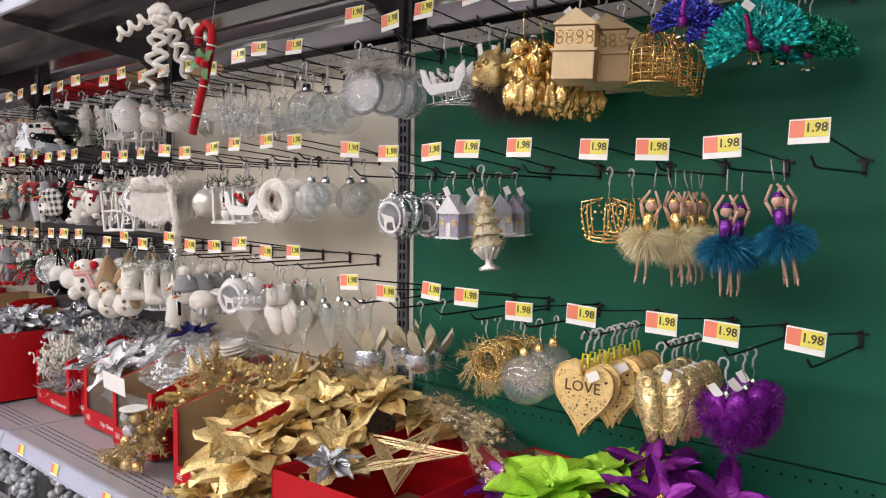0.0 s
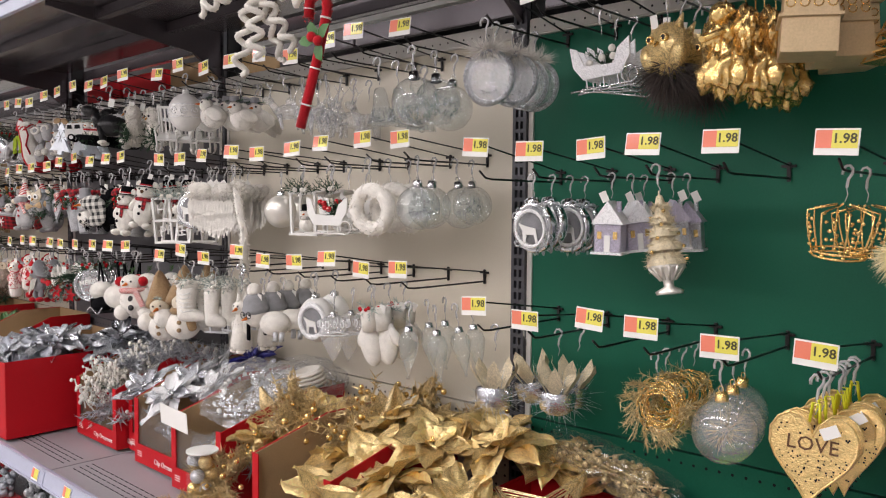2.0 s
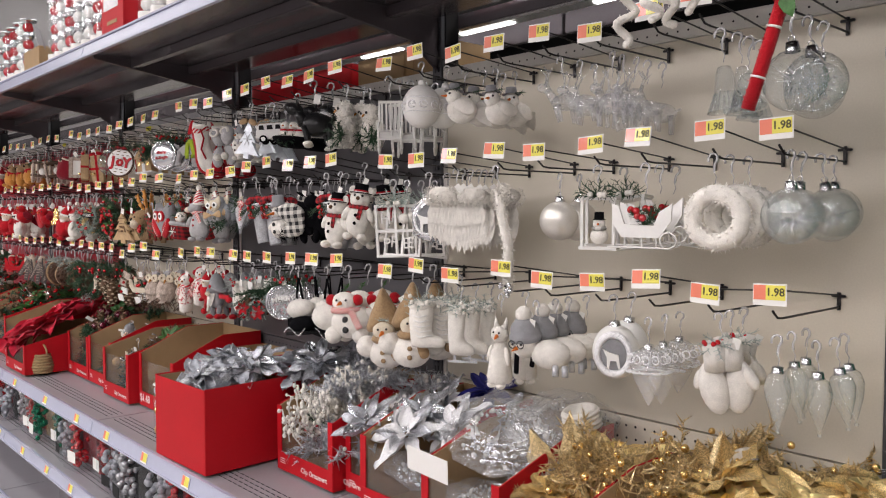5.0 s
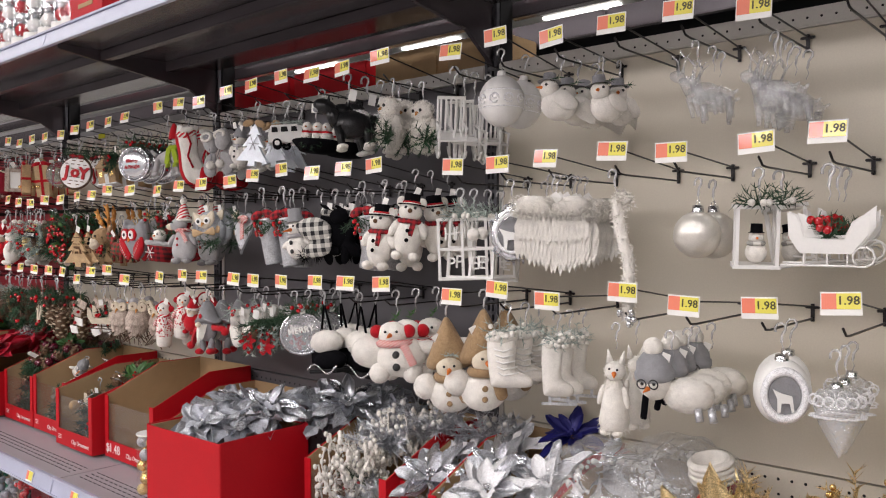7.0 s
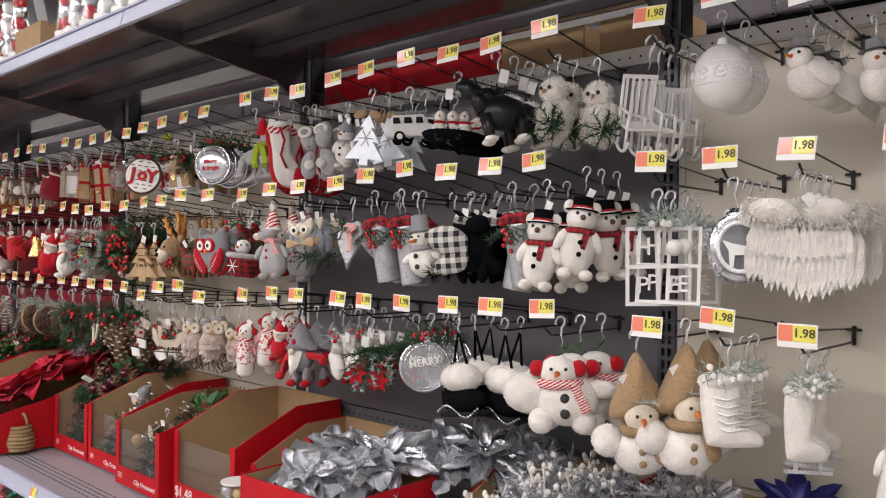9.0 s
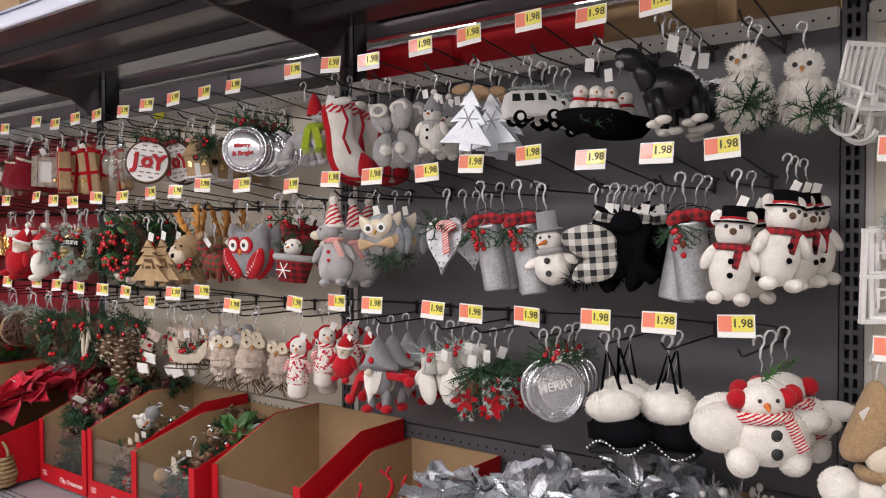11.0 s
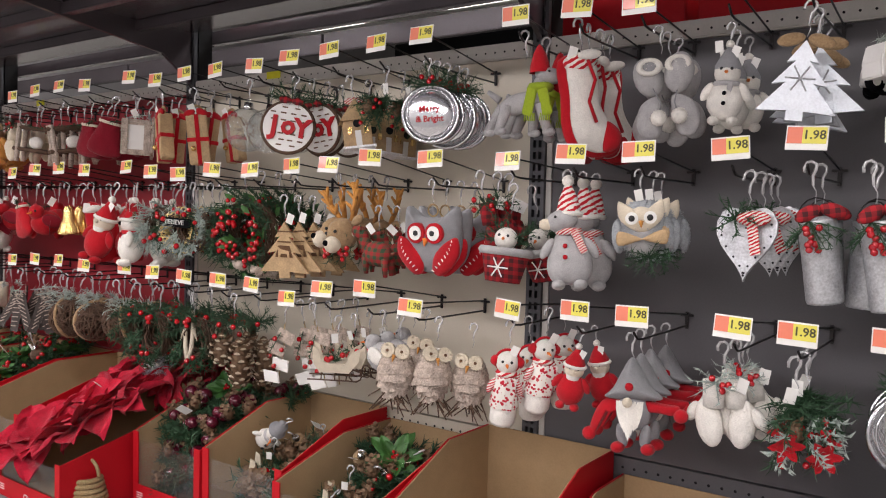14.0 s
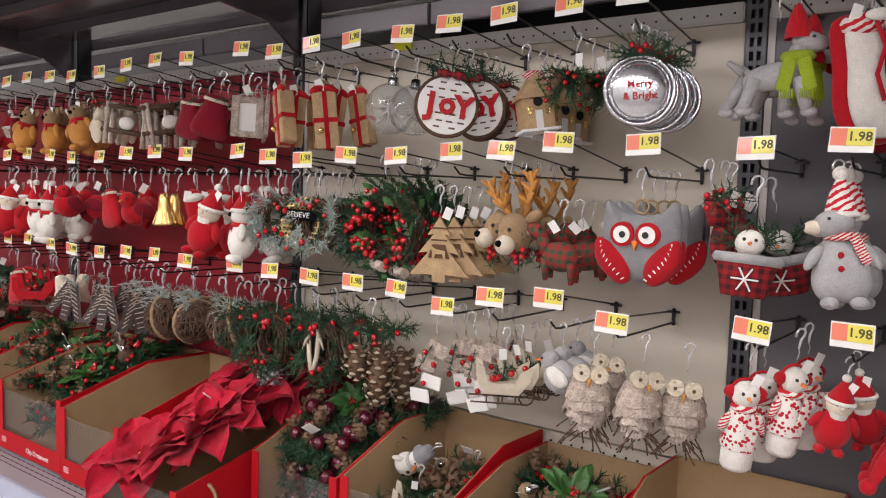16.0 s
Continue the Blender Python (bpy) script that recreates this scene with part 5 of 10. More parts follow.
def candy_cane():
    t = item("candy_cane", "red fuzzy candy cane with holly and white bands", hanger=False)
    pts = [(-0.036, 0, -0.03), (-0.038, 0, 0.0), (-0.02, 0, 0.018), (0.0, 0, 0.012), (0.006, 0, -0.02), (-0.002, 0, -0.1), (-0.012, 0, -0.17), (-0.022, 0, -0.235)]
    bm = tube(pts, 0.0095, seg=9)
    for a, b in zip(pts, pts[1:]):
        for k in range(5):
            hairs(Vector(a).lerp(Vector(b), k / 5), 0.009, 22, 0.004, 0.0014, bm=bm)
    part("stem", shade(bm), "redfelt", t)
    for a, b, f in ((4, 5, 0.1), (5, 6, 0.3), (6, 7, 0.3), (0, 1, 0.5)):
        p, q = Vector(pts[a]).lerp(Vector(pts[b]), f), Vector(pts[a]).lerp(Vector(pts[b]), f + 0.045)
        part("band", rod(p, q, 0.011, seg=10), "plush", t, "white fuzzy band")
    bm = bmesh.new()
    for a in (0.95, 2.1, 3.2, 5.2):
        leaf((0, -0.012, -0.075), (math.cos(a), -0.25, math.sin(a)), 0.04, 0.022, (0, -1, 0.1), bm)
    part("holly_leaf", bm, "leafgreen", t)
    for s in (-1, 1):
        part("berry", ball((s * 0.008, -0.018, -0.072 - s * 0.003), 0.0095), "redfelt", t)
    return t


def drop_ornament(name, label, m, lace=None, h=0.1, r=0.032):
    t = item(name, label)
    part("drop", lathe([(0.0004, -0.05), (r * 0.35, -0.052), (r * 0.8, -0.062), (r, -0.05 - h * 0.3), (r * 0.78, -0.05 - h * 0.55), (r * 0.3, -0.05 - h * 0.85), (0.0008, -0.05 - h)], seg=18), m, t)
    part("cap", lathe([(0.0004, -0.043), (0.009, -0.045), (0.010, -0.056)]), "silver", t)
    if lace:
        bm = bmesh.new()
        for i in range(12):
            a = i * math.pi / 6
            for k in (0.2, 0.42):
                ring((r * 0.97 * math.cos(a), r * 0.97 * math.sin(a), -0.05 - h * k), 0.008, 0.0015, "z" if k > 0.3 else "y", bm, 9, 4)
        part("lace", bm, lace, t)
    else:
        part("tip", ball((0, 0, -0.052 - h), 0.004), m, t)
    return t


def gnome():
    t = item("gnome", "grey gnome with red arms spread wide and white beard")
    part("body", fluff((0, 0, -0.128), 0.03, 120, 0.004, (1, 0.85, 1.05)), "greyfelt", t)
    part("cap", puff([(0.0, -0.035), (0.012, -0.05), (0.034, -0.088), (0.05, -0.104), (0.02, -0.108), (-0.02, -0.108), (-0.05, -0.104), (-0.034, -0.088), (-0.012, -0.05)], 0.03), "greyfelt", t)
    part("badge", ball((0.002, -0.029, -0.082), 0.0075, (1, 0.5, 1), seg=10), "redfelt", t)
    bm = bmesh.new()
    for i in range(150):
        x = R.uniform(-0.024, 0.024)
        leaf((x, -0.028 + abs(x) * 0.3, -0.106), (-x * 9, -0.25, -1), R.uniform(0.045, 0.068) - abs(x) * 0.9, 0.005, (0, -1, 0), bm, 0.05)
    part("beard", bm, "plush", t)
    part("nose", ball((0, -0.036, -0.107), 0.0085), "cream", t)
    for s in (-1, 1):
        part("arm", puff([(s * 0.02, -0.108), (s * 0.055, -0.112), (s * 0.078, -0.135 + 0.02 * s), (s * 0.07, -0.15 + 0.02 * s), (s * 0.045, -0.128), (s * 0.02, -0.125)], 0.012), "redfelt", t, "red felt arm")
        part("mitt", fluff((s * 0.08, -0.002, -0.15 + 0.02 * s), 0.012, 40, 0.003), "redfelt", t)
        part("leg", ball((s * 0.02, -0.004, -0.168), 0.011, (0.9, 0.9, 1.9), rot=(0, s * 10, 0)), "greyfelt", t)
        part("foot", ball((s * 0.026, -0.012, -0.188), 0.012, (1, 1.3, 0.8)), "redfelt", t)
    return t


def pine_pick(name, label, needles="pinegreen", snow=True, h=0.12, berries=8, cone=True):
    t = item(name, label)
    bm = bmesh.new()
    for i in range(24):
        a = i * 2.4
        sprig((0, 0, -0.06), (math.cos(a) * 0.8, -0.3 - 0.4 * abs(math.sin(a)), -0.8 + 0.8 * math.sin(i)), h * R.uniform(0.35, 0.75), 26, 0.02, bm)
    part("needles", bm, needles, t)
    if snow:
        bm = bmesh.new()
        for i in range(16):
            a = i * 0.7
            sprig((0, -0.012, -0.05 - h * 0.3), (math.cos(a), -0.5, 0.7 * math.sin(i * 1.3) - 0.7), h * 0.5, 22, 0.012, bm, 0.0022)
        part("snowy_twig", bm, "frostgreen", t)
        for x, z in ((0.02, -0.55), (-0.026, -0.42)):
            bm = bmesh.new()
            for i in range(6):
                leaf((x, -0.036, -0.05 + h * z), (math.cos(i * 1.05), -0.35, math.sin(i * 1.05)), 0.024, 0.012, (0, -1, 0), bm, 0.15)
            part("red_flower", bm, "redfelt", t, "small red felt flower")
    for i in range(berries):
        part("berry", ball((R.uniform(-0.03, 0.03), -0.03, -0.05 - h * R.uniform(0.15, 0.7)), 0.0046, seg=8), "berry", t)
    if cone:
        part("pine_cone", cone_mesh((-0.012, -0.028, -0.05 - h * 0.3), 0.017, 0.034), "cone", t)
    return t


def cone_mesh(c, r, h, bm=None, tip=False):
    bm = bm or bmesh.new()
    ball(c, r * 0.6, (1, 1, h / r * 0.75), bm, 8)
    n = int(14 * h / 0.03)
    for i in range(n):
        f = (i + 0.5) / n
        z = c[2] + h * (0.5 - f)
        rr = r * math.sin(math.pi * (0.12 + 0.8 * f)) * 0.8
        a = i * 2.4
        d = Vector((math.cos(a), math.sin(a), 0.35))
        b = Vector((c[0] + d.x * rr * 0.6, c[1] + d.y * rr * 0.6, z))
        leaf(b, d, r * 0.55, r * 0.6, (0, 0, 1), bm, -0.3)
    return bm


def snowy_cones():
    t = item("pine_cones", "pair of snow-tipped pine cones with pine and berries")
    for x, z, h in ((0.018, -0.15, 0.10), (-0.03, -0.125, 0.062)):
        c = part("pine_cone", cone_mesh((x, 0, z), 0.032, h), "cone", t)
        bm = bmesh.new()
        n = int(h / 0.0019)
        for i in range(n):
            f = (i + 0.5) / n
            rr = 0.034 * math.sin(math.pi * (0.12 + 0.8 * f)) * 1.02
            a = i * 2.4
            leaf((x + math.cos(a) * rr * 0.8, math.sin(a) * rr * 0.8, z + h * (0.5 - f)), (math.cos(a), math.sin(a), 0.4), 0.0075, 0.014, (0, 0, 1), bm, -0.45)
        tagged(part("scale_layer", bm, "conetip", c), kind="stuff")
    bm = bmesh.new()
    for i in range(11):
        a = i * 2.4
        sprig((0, 0, -0.062), (math.cos(a), -0.25, 0.25 + 0.3 * math.sin(a)), 0.055, 24, 0.02, bm)
    part("pine_twig", bm, "pinegreen", t)
    for i in range(3):
        part("berry", ball((R.uniform(-0.03, 0.03), -0.03, -0.07 + R.uniform(-0.02, 0.015)), 0.006, seg=8), "berry", t)
    return t


def joy_sign():
    t = item("joy_sign", "round white plank sign lettered JOY with pine and bow")
    z, r = -0.112, 0.058
    part("plaque", rod((0, -0.004, z), (0, 0.006, z), r, seg=32), "birch", t)
    part("face_board", rod((0, -0.0062, z), (0, -0.004, z), r * 0.95, seg=32), "white", t)
    part("rim", ring((0, -0.001, z), r, 0.0042, "y", n=30), "bark", t)
    rg = random.Random(8)
    bm = bmesh.new()
    for dz in (-0.042, -0.03, -0.016, 0.014, 0.03, 0.043):
        for x in (-0.034, -0.012, 0.012, 0.033):
            if x * x + dz * dz < 0.0024:
                box((x + rg.uniform(-0.004, 0.004), -0.0066, z + dz), (0.012, 0.0012, 0.003), bm=bm)
    tagged(part("plank_gap", bm, "brown", t), kind="stuff")
    for i, (ch, k) in enumerate((("J", 1.0), ("o", 1.0), ("Y", 1.0))):
        lettering(ch, 0.058, "boxred", t, pose(-0.03 + 0.031 * i, -0.0088, z - 0.002 + 0.004 * (i == 1)), 0.002, bold=0.0022)
    bm = bmesh.new()
    for i in range(11):
        a = math.pi * i / 10
        sprig((0, -0.008, z + r), (math.cos(a), -0.3, 0.35 * math.sin(a)), 0.05, 24, 0.016, bm)
    part("pine_twig", bm, "pinegreen", t)
    for s in (-1, 1):
        part("bow", ball((s * 0.014, -0.014, z + r), 0.012, (1.2, 0.5, 0.7)), "plaidred", t)
    return t


def birdhouse():
    t = cottage("birdhouse", "small wooden birdhouse with a printed roof", "wood", "wood", 0.06, 0.105)
    part("hole", rod((0, -0.0255, -0.105), (0, -0.027, -0.105), 0.009, seg=14), "hole", t)
    part("bow", ball((0, -0.02, -0.055), 0.014, (1.6, 0.5, 0.6)), "stripe", t)
    part("leaf_spray", sprig((0, -0.025, -0.06), (0.3, -0.4, -1), 0.05, 26, 0.014), "leafgreen", t)
    return t


def deer_head():
    t = item("reindeer_ornament", "felt reindeer head with ochre antlers and berries")
    part("head", ball((0, -0.02, -0.12), 0.03, (0.85, 1.2, 1.15), rot=(25, 0, 0)), "tan", t)
    part("muzzle", ball((0, -0.052, -0.137), 0.018), "cream", t)
    part("nose", ball((0, -0.069, -0.132), 0.006), "blackfelt", t)
    for s in (-1, 1):
        part("ear", ball((s * 0.036, -0.005, -0.098), 0.014, (1.4, 0.5, 0.7), rot=(0, -s * 20, 0)), "tan", t)
        part("eye", ball((s * 0.014, -0.05, -0.112), 0.0035, seg=8), "ink", t)
        bm = tube([(s * 0.014, 0, -0.095), (s * 0.03, 0, -0.07), (s * 0.045, -0.004, -0.045), (s * 0.048, -0.006, -0.02)], 0.0055, seg=7)
        for k, (x, z) in enumerate(((0.028, -0.075), (0.04, -0.055), (0.046, -0.036))):
            rod((s * x, -0.002, z), (s * (x + 0.018), -0.008, z + 0.018), 0.005, 0.0025, bm)
            rod((s * x, -0.002, z), (s * (x - 0.014), -0.008, z + 0.02), 0.005, 0.0025, bm)
        part("antler", bm, "orangefelt", t)
    bm = bmesh.new()
    for i in range(8):
        a = i * 0.8
        sprig((0, -0.02, -0.15), (math.cos(a), -0.3, math.sin(a)), 0.04, 18, 0.014, bm)
    part("pine_collar", bm, "pinegreen", t)
    for i in range(6):
        part("berry", ball((R.uniform(-0.03, 0.03), -0.04, -0.16 + R.uniform(-0.012, 0.012)), 0.0055, seg=8), "berry", t)
    return t


def birch_owl():
    t = item("birch_owl", "shaggy birch-bark owl with cream wood eyes and twig feet")
    part("core", ball((0, 0, -0.115), 0.03, (1, 0.8, 1.35)), "bark", t)
    bm = bmesh.new()
    for k in range(7):
        f = k / 6
        rr = 0.036 * math.sin(math.pi * (0.32 + 0.5 * f)) + 0.002
        z = -0.085 - 0.0105 * k
        a = R.uniform(0, 1)
        while a < 6.6:
            w = R.uniform(0.5, 1.0)
            h, out, drop = R.uniform(0.014, 0.024), R.uniform(0.0, 0.009), R.uniform(-0.004, 0.004)
            rows = []
            for i in range(5):
                q = a + w * i / 4
                e = R.uniform(-0.003, 0.003)
                rows.append([bm.verts.new((math.cos(q) * (rr + u * out), math.sin(q) * (rr + u * out) * 0.85, z + drop - u * (h + e))) for u in (-0.3, 0.35, 1)])
            for r0, r1 in zip(rows, rows[1:]):
                for j in range(2):
                    bm.faces.new((r0[j], r1[j], r1[j + 1], r0[j + 1]))
            a += w * R.uniform(0.75, 1.05)
    tagged(part("bark_ruff", bm, "birch", t), kind="stuff")
    for s in (-1, 1):
        bm = hairs((s * 0.0155, -0.026, -0.07), 0.012, 140, 0.008, 0.0014, (1, 0.15, 1), rod((s * 0.015, -0.02, -0.07), (s * 0.0155, -0.028, -0.069), 0.0165, 0.0145, seg=14))
        e = part("eye_disc", bm, "cream", t, "pale frayed wooden eye disc")
        part("pupil", ball((s * 0.0155, -0.0295, -0.069), 0.0034, (1, 0.5, 1), seg=8), "brown", e)
    part("beak", rod((0, -0.03, -0.078), (0, -0.04, -0.09), 0.0045, 0.001), "orangefelt", t)
    bm = bmesh.new()
    for i in range(22):
        rod((R.uniform(-0.025, 0.025), R.uniform(-0.02, 0.01), -0.15), (R.uniform(-0.05, 0.05), R.uniform(-0.04, 0), -0.19 - R.uniform(-0.02, 0.012)), 0.0015, bm=bm, seg=4)
    tagged(part("twig_brush", bm, "bark", t), kind="stuff")
    return t


def sign_bundle():
    t = item("wood_sign_bundle", "string of whitewashed wooden signs with berries")
    for i in range(4):
        part("sign", box(((-1) ** i * 0.008, -0.004 * i, -0.07 - 0.03 * i), (0.04, 0.004, 0.026), (5 * i - 6, 18 - 9 * i, 10 - 6 * i), bevel=0.001), "tagwhite" if i > 1 else "birch", t)
    part("cord", tube([(0, 0.003, -0.04), (0.006, 0.003, -0.1), (0, 0.003, -0.17)], 0.0015), "rope", t)
    for i in range(4):
        part("berry", ball((R.uniform(-0.02, 0.02), -0.014, -0.075 - 0.02 * i), 0.0055, seg=8), "berry", t)
    part("leaf_spray", sprig((0, -0.008, -0.06), (-0.3, -0.3, -1), 0.06, 26, 0.014), "pinegreen", t)
    return t


def twig_ball():
    t = item("twig_ball", "round twig ball with a burlap band and pine")
    bm = bmesh.new()
    for i in range(44):
        m = Euler((R.uniform(0, 3), R.uniform(0, 3), R.uniform(0, 3))).to_matrix()
        tube([Vector((0, 0, -0.098)) + m @ Vector((0.046 * math.cos(a), 0.046 * math.sin(a), 0)) for a in [k * 0.63 for k in range(11)]], 0.0016, bm, 4)
    tagged(part("twig_coil", bm, "bark", t), kind="stuff")
    part("band", ring((0, 0, -0.098), 0.045, 0.005, "x", n=20, k=4), "tan", t)
    bm = bmesh.new()
    for i in range(8):
        sprig((0, -0.01, -0.055), (math.cos(i), -0.5, math.sin(i) * 0.4), 0.04, 18, 0.014, bm)
    part("pine_twig", bm, "frostgreen", t)
    return t


def log_frame():
    t = item("log_swing", "rustic bench of small birch logs with a white bird")
    for x in (-0.05, 0.05):
        for y in (-0.015, 0.015):
            part("log", rod((x, y, -0.05), (x, y, -0.155), 0.0065), "birch", t)
    for z in (-0.06, -0.12):
        for y in (-0.015, 0.015):
            part("log", rod((-0.062, y, z), (0.062, y, z), 0.0058), "bark", t)
    part("bird", ball((0, -0.01, -0.098), 0.017, (1.2, 0.8, 1)), "plush", t)
    part("green_sprig", sprig((-0.05, -0.015, -0.056), (1, -0.1, 0.02), 0.1, 60, 0.016), "pinegreen", t)
    return t


def wood_frame():
    t = item("picture_frame", "small whitewashed wooden picture frame")
    bm = bmesh.new()
    for x in (-0.027, 0.027):
        box((x, 0, -0.1), (0.016, 0.007, 0.09), bm=bm, bevel=0.001)
    for z in (-0.062, -0.138):
        box((0, 0.0005, z), (0.038, 0.007, 0.014), bm=bm, bevel=0.001)
    part("frame", bm, "birch", t)
    part("backing", box((0, 0.004, -0.1), (0.05, 0.002, 0.08)), "tagwhite", t)
    part("green_sprig", sprig((-0.025, -0.006, -0.055), (1, -0.2, 0.25), 0.05, 34, 0.015), "frostgreen", t)
    return t


def wood_gift():
    t = item("wooden_parcel", "tall pale wooden parcel tied with red ribbon")
    part("box", box((0, 0, -0.11), (0.045, 0.03, 0.11), bevel=0.002), "wood", t)
    part("ribbon_up", box((0, 0, -0.11), (0.009, 0.033, 0.112)), "redfelt", t, "red felt ribbon")
    part("ribbon_across", box((0, 0, -0.11), (0.048, 0.032, 0.009)), "redfelt", t)
    for s in (-1, 1):
        part("bow", ball((s * 0.013, -0.008, -0.05), 0.012, (1.3, 0.6, 0.7), rot=(0, s * 25, 0)), "redfelt", t)
    part("bell", ball((-0.012, -0.02, -0.13), 0.006), "gold", t)
    part("top_tie", ring((0, 0, -0.047), 0.014, 0.003, "y"), "rope", t)
    return t


def felt_sack(name, label, m, trim="cream"):
    t = item(name, label)
    part("sack", puff([(-0.022, -0.05), (0.022, -0.05), (0.026, -0.07), (0.042, -0.13), (0.02, -0.145), (-0.02, -0.145), (-0.042, -0.13), (-0.026, -0.07)], 0.016), m, t)
    part("tie", ring((0, 0, -0.06), 0.026, 0.004, "z", squash=0.5), trim, t)
    part("green_sprig", sprig((0, -0.012, -0.055), (0.8, -0.4, 0.2), 0.04, 26, 0.014), "pinegreen", t)
    return t


def feather_leaf():
    t = item("striped_feather", "dark feather ornament with pale stripes and pine")
    for k in range(3):
        bm = bmesh.new()
        a = -0.5 + 0.45 * k
        d = Vector((math.sin(a), -0.1, -math.cos(a)))
        for i in range(9):
            leaf(Vector((0, 0, -0.055)) + d * 0.011 * i, (d.x + 0.8 * (-1) ** i, -0.1, d.z), 0.024 - 0.001 * i, 0.014, (0, -1, 0), bm, 0.05)
            leaf(Vector((0, 0, -0.055)) + d * 0.011 * i, (d.x - 0.8 * (-1) ** i, -0.1, d.z), 0.024 - 0.001 * i, 0.014, (0, -1, 0), bm, 0.05)
        f = part("feather", bm, "plumecolour", t)
        bm = bmesh.new()
        for i in range(8):
            p = Vector((0, -0.004, -0.06)) + d * 0.0115 * i
            box(p, (0.026 - 0.0016 * i, 0.001, 0.0022), (0, math.degrees(a), 0), bm)
        part("stripe_marks", bm, "birch", f)
    part("pine_twig", sprig((-0.02, -0.01, -0.05), (1, -0.4, 0.1), 0.05, 40, 0.018), "frostgreen", t)
    return t


def antler_pick():
    t = item("antler_ornament", "pale resin antler with pine and berries")
    for s in (-1, 1):
        bm = tube([(s * 0.004, 0, -0.05), (s * 0.016, -0.006, -0.09), (s * 0.012, -0.01, -0.14), (s * 0.002, -0.014, -0.175)], 0.0055, seg=8)
        rod((s * 0.016, -0.006, -0.09), (s * 0.034, -0.01, -0.125), 0.005, 0.0015, bm)
        part("antler", shade(bm), "cream", t)
    bm = bmesh.new()
    for i in range(10):
        sprig((0, -0.01, -0.055), (math.cos(i), -0.4, math.sin(i) * 0.6), 0.05, 20, 0.018, bm)
    part("pine_twig", bm, "pinegreen", t)
    return t


def burlap_snowman():
    t = item("burlap_snowman", "white plush snowman with tall burlap hood and scarf", drop=0.04)
    part("hood", puff([(0.0, -0.03), (0.012, -0.045), (0.04, -0.105), (0.046, -0.128), (0.03, -0.136), (-0.03, -0.136), (-0.046, -0.128), (-0.04, -0.105), (-0.012, -0.045)], 0.034), "tan", t)
    part("head", fluff((0, -0.022, -0.126), 0.027, 110, 0.003, (1, 0.8, 0.9)), "cream", t)
    part("nose", rod((0, -0.042, -0.128), (-0.004, -0.062, -0.131), 0.005, 0.001), "carrot", t)
    for s in (-1, 1):
        part("eye", ball((s * 0.01, -0.043, -0.12), 0.0028, seg=8), "ink", t)
        part("snowball", fluff((s * 0.05, 0.0, -0.17), 0.026, 240, 0.006), "plush", t, "fluffy white pompom mitten")
    part("scarf", ring((0, -0.012, -0.148), 0.025, 0.0095, "z", squash=0.9), "tan", t)
    part("scarf_tail", puff([(0.008, -0.148), (0.026, -0.15), (0.04, -0.19), (0.02, -0.196)], 0.005), "tan", t).location = (0, -0.04, 0)
    part("body", fluff((0, -0.006, -0.186), 0.043, 420, 0.005, (1.05, 0.85, 0.9)), "plush", t)
    for z in (-0.176, -0.196):
        part("button", ball((-0.004, -0.043, z), 0.006, (1, 0.5, 1), seg=8), "tan", t)
    part("pine_twig", sprig((-0.008, -0.036, -0.1), (0.6, -0.4, 0.1), 0.028, 34, 0.014), "frostgreen", t)
    care_tag(t, -0.02, -0.06, -30)
    return t


def fur_fox():
    t = item("white_fox", "slim white fur fox standing with an orange nose")
    bm = lathe([(0.0004, -0.205), (0.026, -0.2), (0.03, -0.185), (0.025, -0.15), (0.02, -0.12), (0.012, -0.1)], seg=16)
    for k in range(9):
        hairs((0, 0, -0.195 + 0.011 * k), 0.029 - 0.0015 * k, 110, 0.008, 0.0011, (1, 1, 0.4), bm, droop=0.6)
    part("body", bm, "plush", t)
    part("head", hairs((0.002, -0.006, -0.086), 0.02, 240, 0.004, 0.001, (1.05, 1, 0.95), ball((0.002, -0.006, -0.086), 0.02, (1.05, 1, 0.95))), "plush", t)
    part("nose", rod((0.008, -0.024, -0.088), (0.016, -0.042, -0.092), 0.005, 0.001), "carrot", t)
    for s in (-1, 1):
        part("eye", ball((0.006 + s * 0.008, -0.024, -0.08), 0.0024, seg=8), "ink", t)
        part("ear", rod((s * 0.012, 0, -0.072), (s * 0.017, 0, -0.046), 0.008, 0.001), "plush", t)
        part("arm", ball((s * 0.026, -0.006, -0.135), 0.009, (0.7, 0.8, 2.4), rot=(0, -s * 14, 0)), "plush", t)
        part("foot", ball((s * 0.013, -0.012, -0.205), 0.011, (0.9, 1.3, 0.7)), "plush", t)
    return t


